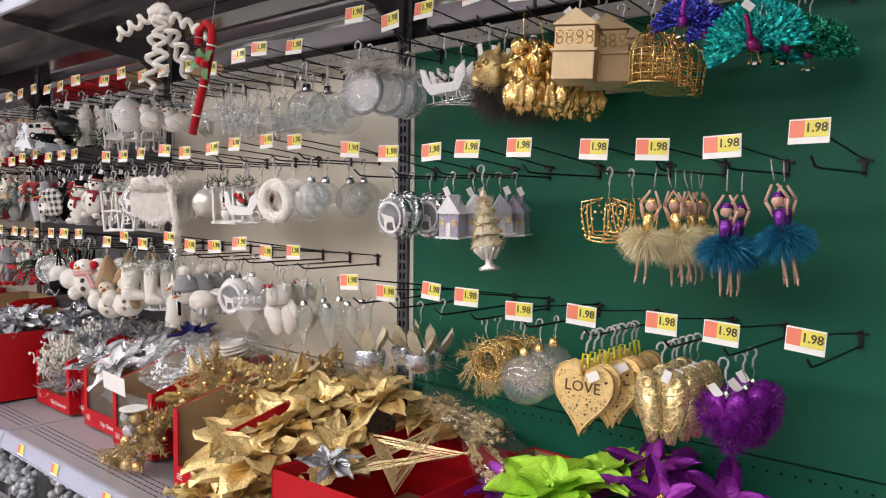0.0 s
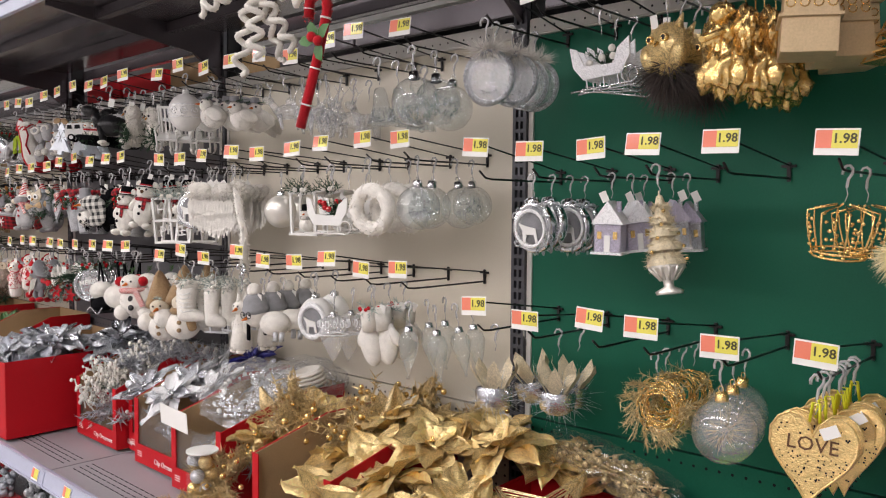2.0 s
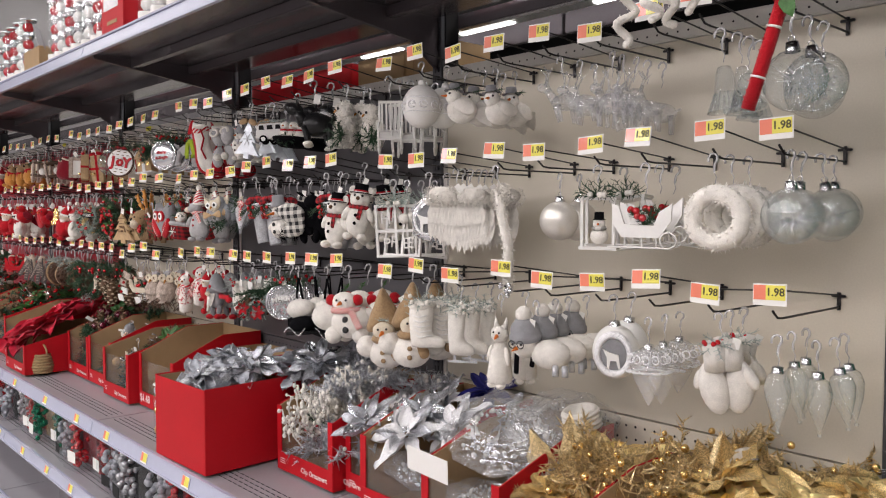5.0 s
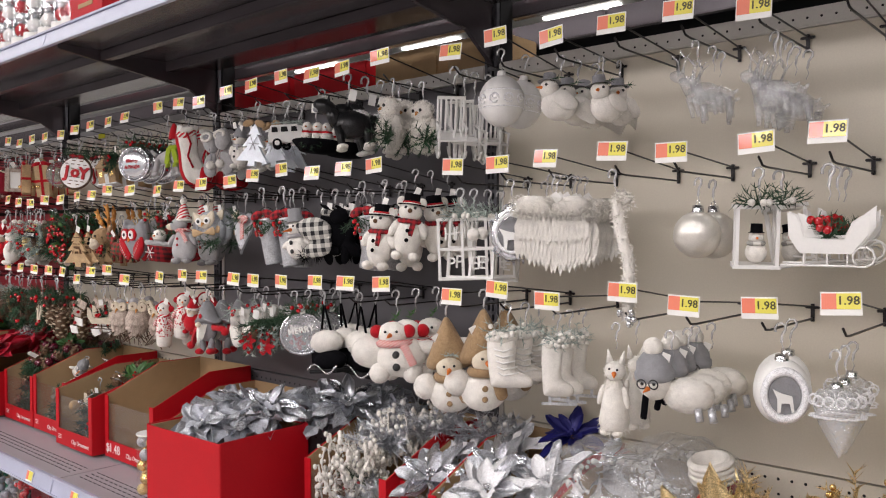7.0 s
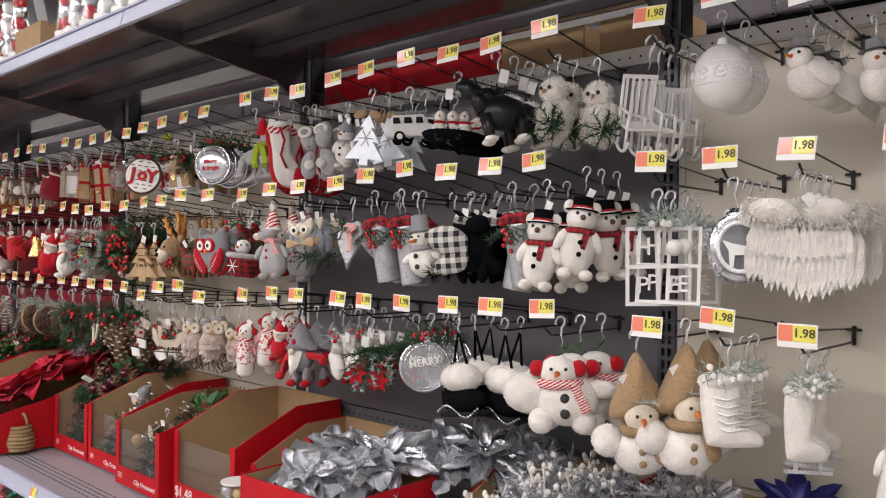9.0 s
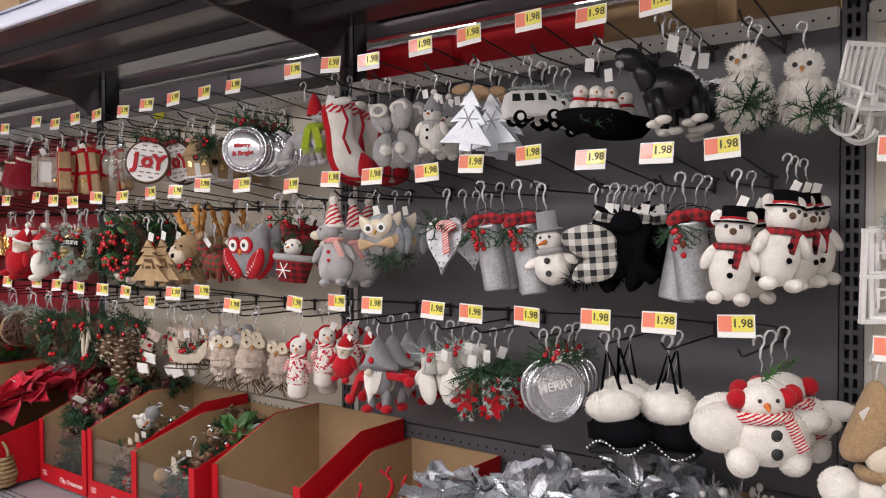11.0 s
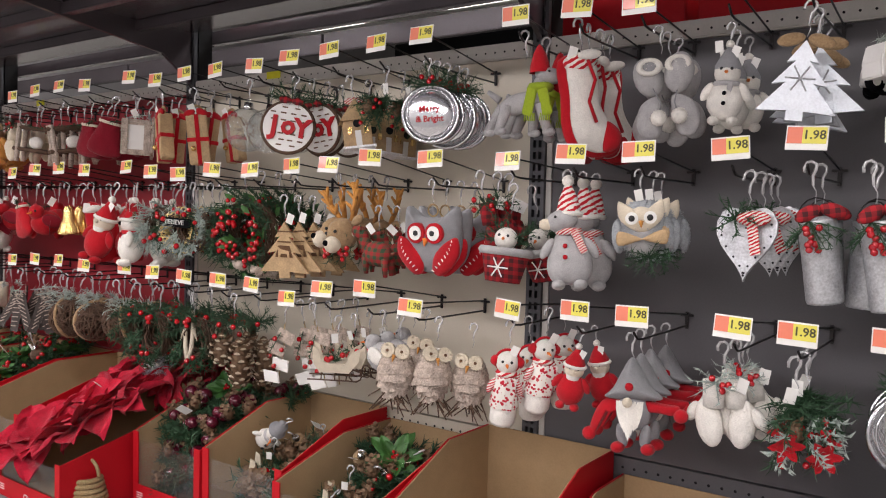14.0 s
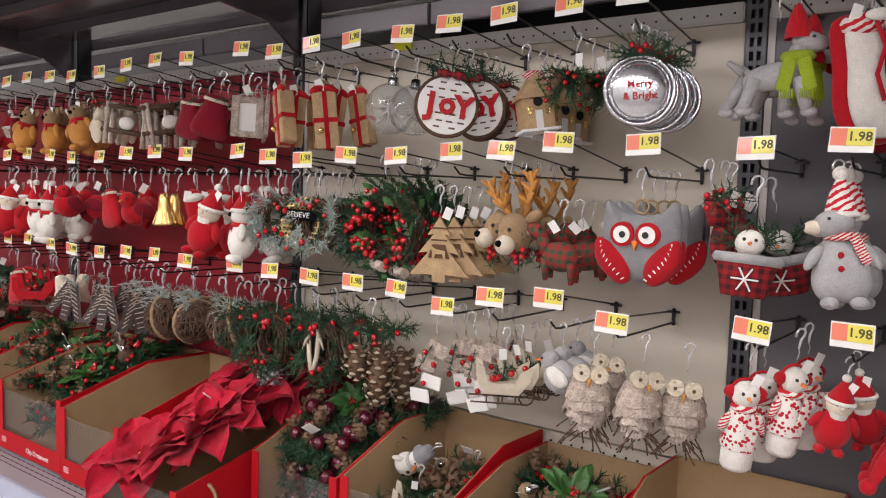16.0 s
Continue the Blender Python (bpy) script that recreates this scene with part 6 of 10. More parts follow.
def deer_egg():
    t = item("deer_egg", "white textured egg with a tiny deer in its oval window")
    c, r = (0, 0, -0.105), 0.047
    bm = ball(c, r, (0.95, 0.85, 1.15), seg=22)
    for v in bm.verts:
        if v.co.y < -r * 0.5:
            v.co.y = -r * 0.5
    part("shell", bm, "satin", t)
    part("rim", ring((0, -r * 0.54, c[2]), r * 0.66, 0.006, "y", squash=1.25, n=24), "whiteglit", t)
    part("recess", ball((0, -r * 0.5, c[2]), r * 0.62, (1, 0.08, 1.22)), "greyfelt", t)
    d = part("deer", slab([(-0.012, -0.026), (-0.012, -0.004), (-0.019, 0.012), (-0.007, 0.005), (0.01, 0.0), (0.013, -0.026), (0.009, -0.026), (0.006, -0.011), (-0.006, -0.011), (-0.008, -0.026)][::-1], -0.033, -0.029), "white", t)
    d.matrix_basis = pose(0, 0, c[2])
    part("cap", lathe([(0.0004, 0.01), (0.010, 0.008), (0.012, -0.004)], (0, 0, c[2] + r * 1.12)), "silver", t)
    return t


def scroll_egg():
    t = item("lace_ball", "white satin egg-shaped ball with raised scrolls")
    c, r = (0, 0, -0.108), 0.05
    part("globe", ball(c, r, (1, 1, 1.12), seg=24), "satin", t)
    bm = bmesh.new()
    for i in range(10):
        a = i * math.pi / 5
        for dz, q in ((0.0, 0.0105), (0.004, 0.0055)):
            n = Vector((math.cos(a + 2 * dz), math.sin(a + 2 * dz), 0))
            u = Vector((-n.y, n.x, 0))
            pts = [Vector(c) + n * r * 1.0 + u * q * math.cos(b) + Vector((0, 0, dz + q * math.sin(b))) for b in [k * 0.7 for k in range(9)]]
            tube(pts, 0.0014, bm, 5)
    for z in (-0.017, 0.019):
        ring((0, 0, c[2] + z), math.sqrt(r * r - z * z) * 1.0, 0.0014, "z", bm, 30, 5)
    tagged(part("scroll_relief", bm, "whiteglit", t), kind="stuff")
    part("cap", lathe([(0.0004, 0.012), (0.009, 0.011), (0.0105, 0.0)], (0, 0, c[2] + r * 1.1)), "white", t)
    return t


def felt_mouse():
    t = item("grey_mouse", "grey felt mouse with tall striped hat and scarf")
    part("body", puff([(0.014, -0.1), (0.03, -0.125), (0.042, -0.17), (0.03, -0.2), (0.0, -0.205), (-0.03, -0.2), (-0.042, -0.17), (-0.03, -0.125), (-0.014, -0.1)], 0.028), "lightfelt", t)
    part("head", ball((-0.012, -0.012, -0.088), 0.022, (1.35, 1, 0.95), rot=(0, -12, 0)), "lightfelt", t)
    part("muzzle", ball((-0.04, -0.016, -0.094), 0.0125, (1.2, 0.9, 0.85)), "cream", t)
    part("nose", ball((-0.054, -0.018, -0.093), 0.0045, seg=8), "ink", t)
    part("eye", ball((-0.022, -0.033, -0.082), 0.0026, seg=8), "ink", t)
    part("hat", lathe([(0.023, 0.0), (0.022, 0.012), (0.016, 0.034), (0.007, 0.055), (0.0005, 0.06)], (0.0, -0.004, -0.078)), "stripewide", t)
    part("hat_cuff", ring((0, -0.004, -0.076), 0.022, 0.005, "z"), "plush", t)
    part("pompom", fluff((0.0, -0.004, -0.014), 0.011, 60, 0.003), "plush", t)
    part("scarf", ring((0, -0.004, -0.108), 0.019, 0.007, "z"), "stripe", t)
    part("scarf_tail", box((0.02, -0.03, -0.128), (0.014, 0.005, 0.045), (4, -25, 0), bevel=0.002), "stripe", t)
    for s in (-1, 1):
        part("arm", ball((s * 0.04, -0.01, -0.138), 0.011, (0.8, 0.8, 2.0), rot=(0, -s * 32, 0)), "lightfelt", t)
        part("foot", ball((s * 0.02, -0.016, -0.205), 0.014, (0.9, 1.4, 0.7)), "lightfelt", t)
    for z in (-0.135, -0.155):
        part("button", ball((-0.006, -0.028, z), 0.0045, (1, 0.5, 1), seg=8), "redfelt", t)
    return t


def bow_owl():
    t = item("tan_owl", "blue-grey plush owl with burlap face and wooden bow tie")
    c = (0, 0, -0.108)
    part("body", hairs(c, 0.05, 900, 0.009, 0.0012, (0.95, 0.7, 1.12), ball(c, 0.05, (0.95, 0.7, 1.12)), 0.4), "bluegrey", t)
    part("belly", fluff((0, -0.014, -0.128), 0.034, 200, 0.005, (1, 0.72, 1)), "lightfelt", t)
    part("face", puff([(-0.04, -0.05), (-0.02, -0.066), (0, -0.062), (0.02, -0.066), (0.04, -0.05), (0.042, -0.08), (0.026, -0.1), (0.0, -0.112), (-0.026, -0.1), (-0.042, -0.08)], 0.01), "cream", t, "burlap face with ear tips").location = (0, -0.032, 0)
    for s in (-1, 1):
        part("eye_disc", rod((s * 0.017, -0.038, -0.083), (s * 0.017, -0.0445, -0.083), 0.012, seg=14), "tagwhite", t)
        part("eye", ball((s * 0.017, -0.045, -0.083), 0.0062, (1, 0.5, 1), seg=10), "ink", t)
        part("bow", puff([(0.0, -0.004), (s * 0.042, 0.012), (s * 0.044, -0.016), (0.0, -0.006)], 0.005), "wood", t, "pale wooden bow half").location = (0, -0.046, -0.118)
        part("wing", fluff((s * 0.046, -0.006, -0.12), 0.024, 160, 0.006, (0.55, 0.7, 1.4)), "bluegrey", t)
    part("beak", rod((0, -0.044, -0.09), (0, -0.052, -0.1), 0.005, 0.001), "orangefelt", t)
    bm = bmesh.new()
    for i in range(9):
        sprig((0.01, -0.03, -0.158), (math.cos(i * 0.7), -0.4, math.sin(i * 0.7) * 0.5 - 0.2), 0.045, 22, 0.015, bm)
    part("pine_twig", bm, "pinegreen", t)
    return t


def two_tone_stocking():
    t = item("white_red_stocking", "large white felt stocking with red back and striped cuff")
    o = [(-0.026, -0.06), (0.02, -0.06), (0.022, -0.13), (0.034, -0.165), (0.052, -0.19), (0.046, -0.215), (0.012, -0.22), (-0.018, -0.205), (-0.03, -0.17), (-0.028, -0.12)]
    part("front_panel", puff(o, 0.02, c=(-0.002, -0.17), back=0.2), "plush", t)
    part("back_panel", puff([(x * 1.22 - 0.006, z * 1.06 + 0.006) for x, z in o], 0.014, c=(-0.004, -0.175)), "redfelt", t, "red felt back").location = (0, 0.014, 0)
    part("toe_patch", puff([(0.03, -0.168), (0.053, -0.19), (0.047, -0.215), (0.02, -0.219), (0.016, -0.19)], 0.016), "redfelt", t, "red felt toe").location = (0, -0.007, 0)
    part("cuff", ball((-0.004, 0, -0.066), 0.03, (1.0, 0.75, 0.55)), "stripewide", t)
    part("ribbon", tube([(0.0, -0.022, -0.06), (0.01, -0.026, -0.1), (-0.004, -0.026, -0.135), (0.006, -0.024, -0.17)], 0.0032), "redfelt", t, "red cord")
    part("bow", ball((0.004, -0.026, -0.058), 0.014, (1.5, 0.5, 0.6)), "plush", t)
    care_tag(t, -0.02)
    return t


def slippers():
    t = item("grey_booties", "two grey felt slippers with white fur rims and pompoms")
    for s in (-1, 1):
        sh = part("slipper", ball((s * 0.027, -0.006 * s, -0.085), 0.03, (0.9, 0.75, 1.25), rot=(0, s * 14, 0)), "lightfelt", t)
        part("fur_rim", hairs((s * 0.025, -0.02, -0.072), 0.02, 120, 0.004, 0.001, (1, 0.5, 0.7), ring((s * 0.025, -0.02, -0.072), 0.017, 0.0065, "y", squash=0.72)), "plush", sh)
        part("opening", ball((s * 0.025, -0.02, -0.072), 0.0165, (1, 0.2, 0.7)), "greyfelt", sh)
        part("cord", tube([(s * 0.022, -0.012, -0.11), (s * 0.012, -0.02, -0.14), (s * 0.016, -0.02, -0.16)], 0.0012), "greyfelt", t)
        part("pompom", fluff((s * 0.018, -0.02, -0.166), 0.0145, 120, 0.004), "plush", t)
        part("hanging_sole", puff([(s * 0.01, -0.125), (s * 0.045, -0.135), (s * 0.056, -0.175), (s * 0.04, -0.2), (s * 0.014, -0.19)], 0.014), "lightfelt", t)
    return t


def songbird(name, label, m, belly, hat=None, fan=True):
    t = item(name, label)
    part("body", fluff((0, 0, -0.095), 0.032, 160, 0.007, (1.15, 0.85, 1)), m, t)
    part("head", fluff((-0.022, -0.006, -0.066), 0.019, 60, 0.004), m, t)
    part("beak", rod((-0.036, -0.014, -0.066), (-0.05, -0.02, -0.068), 0.004, 0.0008), "carrot", t)
    part("eye", ball((-0.03, -0.022, -0.062), 0.003, seg=8), "ink", t)
    bm = bmesh.new()
    for i in range(8):
        leaf((0.022, 0, -0.1), (1, -0.05, -0.55 + 0.12 * i), 0.06, 0.014, (0, -1, 0), bm, 0.1)
    part("tail", bm, belly, t)
    part("wing", ball((0.008, -0.024, -0.092), 0.021, (1.3, 0.4, 0.8), rot=(0, 25, 0)), belly, t)
    if hat:
        part("hat", lathe([(0.024, 0), (0.014, 0.001), (0.0125, 0.017), (0.0004, 0.018)], (-0.022, -0.006, -0.052)), hat, t)
        part("hat_twig", sprig((-0.03, -0.016, -0.05), (1, -0.4, 0.1), 0.03, 22, 0.012), "pinegreen", t)
    return t


def santa(name="santa_figure"):
    t = plush(name, "small red felt santa with white trim", "redfelt", "cream", None, "redfelt", None, "cream", 0.13, False, "plush", 40)
    part("beard", ball((0, -0.014, -0.105), 0.017, (1, 0.6, 1.2)), "plush", t)
    return t


def peacock(name, label, fan, body="magenta", w=0.09):
    t = item(name, label)
    bm = bmesh.new()
    for ringk in range(8):
        n = 20 + 7 * ringk
        for i in range(n):
            a = math.pi * (i + R.uniform(0, 1)) / n * 1.2 - 0.3
            r0 = w * (0.1 + 0.108 * ringk) * R.uniform(0.94, 1.06)
            leaf((r0 * math.cos(a), 0.003 * ringk - 0.008 + R.uniform(-0.004, 0.004), -0.115 + r0 * math.sin(a) * 0.85), (math.cos(a) + R.uniform(-0.25, 0.25), -0.3 + R.uniform(-0.3, 0.2), math.sin(a) * 0.85), w * 0.2, w * 0.075, (R.uniform(-0.5, 0.5), -1, R.uniform(-0.3, 0.6)), bm, 0.2)
    tagged(part("fan", bm, fan, t), kind="stuff")
    part("body", ball((0, -0.024, -0.115), 0.014, (0.85, 1.2, 1)), body, t)
    part("neck", tube([(0, -0.032, -0.11), (0, -0.042, -0.09), (0, -0.04, -0.07), (0, -0.046, -0.062)], 0.0052, seg=8), body, t)
    part("beak", rod((0, -0.048, -0.063), (0, -0.058, -0.066), 0.002, 0.0005), "gold", t)
    for s in (-1, 1):
        part("leg", tube([(s * 0.006, -0.024, -0.125), (s * 0.007, -0.026, -0.148), (s * 0.012, -0.034, -0.15)], 0.0012), "gold", t)
    part("clip", box((0, -0.02, -0.153), (0.008, 0.035, 0.004)), "silver", t)
    return t


def cherub():
    """A gold moulded angel figure in one mesh."""
    bm = bmesh.new()
    tube([(0, 0.003, 0), (0, -0.004, 0.003), (0, -0.003, -0.012), (0, 0, -0.05)], 0.0013, bm)

    def lump(c, r, s, amount, freq):
        made = bmesh.ops.create_icosphere(bm, subdivisions=4, radius=1)
        for v in made["verts"]:
            d = v.co.copy()
            q = 1 + amount * noise.noise(Vector((d.x * freq, d.y * freq, d.z * freq * 0.45)) + Vector(c) * 30) + amount * 0.5 * noise.noise(d * freq * 2.3)
            v.co = Vector((c[0] + d.x * r * s[0] * q, c[1] + d.y * r * s[1] * q, c[2] + d.z * r * s[2] * q))
            for f in v.link_faces:
                f.smooth = True
    lump((0, -0.01, -0.058), 0.015, (1, 1, 1.05), 0.12, 3)
    lump((0, -0.004, -0.056), 0.017, (1, 0.9, 0.8), 0.5, 4)
    lump((0, -0.004, -0.092), 0.024, (0.95, 0.8, 1.1), 0.4, 3)
    lump((0.004, 0, -0.135), 0.034, (0.95, 0.8, 1.25), 0.6, 3.2)
    for s in (-1, 1):
        lump((s * 0.03, 0.008, -0.082), 0.026, (0.75, 0.35, 1.15), 0.55, 3.5)
        rod((s * 0.018, -0.014, -0.085), (s * 0.004, -0.036, -0.098), 0.006, 0.005, bm)
    return put("gold_angel", bm, ["gold"], "shiny gold foil angel figure with wings", "christmas ornament", "gold angels")


def lattice_box(name, label, m, w=0.07, h=0.11, tower=False):
    t = item(name, label)
    z1 = -0.05 - h
    if tower:
        bm = bmesh.new()
        for k in range(9):
            f = k / 8
            half = w * 0.5 * (1 - f) ** 1.3 + 0.003
            z = z1 + h * f
            if k < 8:
                g = (k + 1) / 8
                h2 = w * 0.5 * (1 - g) ** 1.3 + 0.003
                for sx in (-1, 1):
                    for sy in (-1, 1):
                        rod((sx * half, sy * half, z), (sx * h2, sy * h2, z1 + h * g), 0.0018, bm=bm, seg=4)
                        rod((sx * half, sy * half, z), (-sx * h2, sy * h2, z1 + h * g), 0.0012, bm=bm, seg=4)
            box((0, 0, z), (half * 2 + 0.004, half * 2 + 0.004, 0.003), bm=bm)
        part("lattice", bm, m, t)
    else:
        part("lower_box", box((0, 0, z1 + h * 0.25), (w, w * 0.9, h * 0.42), bevel=0.001), m, t)
        part("upper_box", box((0, 0, z1 + h * 0.66), (w * 0.96, w * 0.86, h * 0.36), bevel=0.001), m, t)
        part("ledge", box((0, -0.002, z1 + h * 0.47), (w * 1.12, w * 1.02, 0.004)), m, t)
        bm = slab([(-w * 0.56, 0), (w * 0.56, 0), (0, h * 0.25)], -w * 0.5, w * 0.5)
        bmesh.ops.translate(bm, verts=bm.verts, vec=(0, 0, z1 + h * 0.85))
        part("roof", bm, m, t)
        bm = bmesh.new()
        for i in range(4):
            for z in (0.72, 0.62):
                ring((-w * 0.36 + w * 0.24 * i, -w * 0.44, z1 + h * z), w * 0.08, 0.0012, "y", bm, 8, 4)
        part("tracery", bm, "gold", t)
    return t


def birdcage():
    t = item("wire_cage", "gold wire birdcage ornament")
    bm = bmesh.new()
    for i in range(12):
        a = i * math.pi / 6
        tube([(0.036 * math.cos(a), 0.036 * math.sin(a), -0.15), (0.036 * math.cos(a), 0.036 * math.sin(a), -0.095), (0.026 * math.cos(a), 0.026 * math.sin(a), -0.07), (0, 0, -0.055)], 0.0012, bm, 4)
    for z in (-0.15, -0.135, -0.12, -0.105, -0.095):
        ring((0, 0, z), 0.036, 0.0014, "z", bm, 18, 4)
    part("bars", bm, "gold", t)
    part("floor_plate", rod((0, 0, -0.152), (0, 0, -0.148), 0.038, seg=18), "gold", t)
    return t


def leaf_basket(name, label, leafm, basket="tinsel"):
    t = item(name, label)
    part("basket", lathe([(0.02, -0.16), (0.034, -0.15), (0.038, -0.125), (0.035, -0.115)], seg=14), basket, t)
    for i in range(5):
        a = i * 1.26
        leafb = leaf((0.015 * math.cos(a), 0.015 * math.sin(a), -0.13), (math.cos(a) * 0.7, math.sin(a) * 0.5 - 0.1, 1), 0.075, 0.03, (math.cos(a), math.sin(a), 0.2), None, 0.15)
        part("leaf", leafb, leafm, t)
    part("whiskers", hairs((0, 0, -0.14), 0.03, 70, 0.045, 0.0008), "silverglit", t)
    part("snowflake", hairs((0, -0.036, -0.14), 0.002, 14, 0.014, 0.0015, (1, 0.2, 1)), "whiteglit", t)
    return t


def rocking_chair():
    t = item("rocking_chair", "small white rocking chair ornament")
    bm = bmesh.new()
    for s in (-1, 1):
        tube([(s * 0.026, 0.035 * math.cos(a), -0.15 - 0.022 * math.sin(a)) for a in [math.pi * i / 8 for i in range(9)]], 0.0026, bm)
        rod((s * 0.026, 0.02, -0.165), (s * 0.026, 0.03, -0.06), 0.0026, bm=bm)
        rod((s * 0.026, -0.022, -0.165), (s * 0.026, -0.022, -0.108), 0.0026, bm=bm)
        rod((s * 0.027, -0.024, -0.108), (s * 0.027, 0.026, -0.108), 0.0026, bm=bm)
    part("side_frames", bm, "white", t)
    for i in range(5):
        part("back_slat", box((-0.02 + 0.01 * i, 0.027, -0.095), (0.004, 0.003, 0.075), (-5, 0, 0)), "white", t)
    for z in (-0.06, -0.13):
        part("back_rail", box((0, 0.029, z), (0.056, 0.004, 0.006)), "white", t)
    part("seat", box((0, -0.002, -0.132), (0.056, 0.048, 0.004)), "white", t)
    return t


def sleigh(name, label, m, runner="silver", load=True):
    t = item(name, label)
    for s in (-1, 1):
        o = [(-0.052, -0.06), (-0.04, -0.065), (-0.03, -0.095), (0.02, -0.1), (0.03, -0.075), (0.052, -0.06), (0.05, -0.09), (0.03, -0.118), (-0.035, -0.118), (-0.05, -0.095)]
        part("side", slab(o[::-1], s * 0.02 - 0.002, s * 0.02 + 0.002), m, t)
        tb = [(-0.06, s * 0.02, -0.135), (0.03, s * 0.02, -0.135)] + [(0.045 + 0.014 * math.cos(a), s * 0.02, -0.122 + 0.014 * math.sin(a)) for a in [-1.4 + 0.7 * i for i in range(9)]]
        part("runner", tube(tb, 0.0018), runner, t)
        for x in (-0.03, 0.0, 0.025):
            part("strut", rod((x, s * 0.02, -0.118), (x, s * 0.02, -0.135), 0.0015, seg=5), runner, t)
    part("tub", box((-0.002, 0, -0.108), (0.07, 0.038, 0.02), bevel=0.003), m, t)
    if load:
        bm = bmesh.new()
        for i in range(9):
            sprig((0, 0, -0.1), (math.cos(i * 0.7), math.sin(i), 1.2), 0.035, 18, 0.014, bm)
        part("green_sprig", bm, "pinegreen", t)
        for i in range(4):
            part("berry", ball((R.uniform(-0.025, 0.02), -0.014, -0.082 + R.uniform(-0.01, 0.012)), 0.0065, seg=8), "berry" if load is True else "plush", t)
    return t


def hat_bowl():
    t = item("snowman_hat_dish", "black felt hat holding three tiny snowmen and pine")
    part("brim", lathe([(0.0004, -0.15), (0.045, -0.148), (0.066, -0.125), (0.062, -0.122), (0.04, -0.138), (0.0004, -0.14)], seg=22), "blackfelt", t)
    for i, x in enumerate((-0.026, 0.0, 0.024)):
        s = part("snowman", ball((x, -0.014, -0.115), 0.017), "plush", t)
        part("snowman_head", ball((x, -0.016, -0.09), 0.013), "plush", s)
        part("snowman_nose", rod((x, -0.028, -0.09), (x, -0.036, -0.091), 0.0025, 0.0006), "carrot", s)
        part("snowman_band", ring((x, -0.015, -0.102), 0.011, 0.003, "z", n=12), "redfelt", s)
    bm = bmesh.new()
    for i in range(8):
        sprig((0.0, -0.04, -0.132), (math.cos(i * 0.8), -0.6, math.sin(i * 0.8) * 0.5), 0.03, 18, 0.013, bm)
    part("pine_twig", bm, "pinegreen", t)
    return t


def plaid_scarf():
    t = item("plaid_moose", "black plush moose bundled in a black and white check scarf")
    part("body", fluff((0.03, 0.008, -0.115), 0.04, 260, 0.005, (1.1, 0.8, 1.0)), "blackfelt", t)
    part("head", fluff((0.05, -0.004, -0.065), 0.024, 120, 0.004, (1.2, 0.9, 0.9)), "blackfelt", t)
    for s in (-1, 1):
        part("antler", puff([(0.045, -0.055), (0.045 + s * 0.03, -0.05), (0.045 + s * 0.05, -0.03), (0.045 + s * 0.03, -0.036), (0.045 + s * 0.02, -0.046)], 0.006), "blackfelt", t)
        part("leg", ball((0.03 + s * 0.024, -0.01, -0.165), 0.012, (1, 1, 2.0), rot=(0, s * 12, 0)), "blackfelt", t)
    part("scarf", puff([(-0.06, -0.072), (-0.01, -0.06), (0.03, -0.085), (0.024, -0.122), (-0.012, -0.128), (-0.055, -0.1)], 0.02), "buffalo", t).location = (0, -0.03, 0)
    part("scarf_end", puff([(-0.005, -0.11), (0.03, -0.112), (0.02, -0.155), (-0.04, -0.165), (-0.046, -0.14)], 0.012), "buffalo", t).location = (0, -0.034, 0)
    part("fringe", hairs((-0.048, -0.034, -0.155), 0.01, 80, 0.02, 0.0014, (1, 0.5, 1)), "blackfelt", t)
    return t


def hat_snowman():
    t = item("top_hat_snowman", "small white snowman with grey top hat and black buttons")
    part("body", fluff((0, 0, -0.138), 0.032, 220, 0.004, (1, 0.9, 1)), "plush", t)
    part("head", fluff((0, -0.003, -0.092), 0.022, 120, 0.003), "plush", t)
    part("nose", rod((0, -0.022, -0.094), (-0.008, -0.045, -0.098), 0.0048, 0.001), "carrot", t)
    for s in (-1, 1):
        part("eye", ball((s * 0.008, -0.023, -0.086), 0.0026, seg=8), "ink", t)
        part("arm", ball((s * 0.034, -0.004, -0.128), 0.009, (1.8, 0.8, 0.9), rot=(0, s * 25, 0)), "plush", t)
    for z in (-0.126, -0.148):
        part("button", ball((0, -0.029, z), 0.0056, (1, 0.5, 1), seg=8), "ink", t)
    part("hat", lathe([(0.0004, -0.076), (0.027, -0.076), (0.027, -0.073), (0.018, -0.071), (0.017, -0.042), (0.0004, -0.041)]), "greyfelt", t)
    part("scarf", ring((0, -0.003, -0.11), 0.018, 0.006, "z"), "lightfelt", t)
    return t


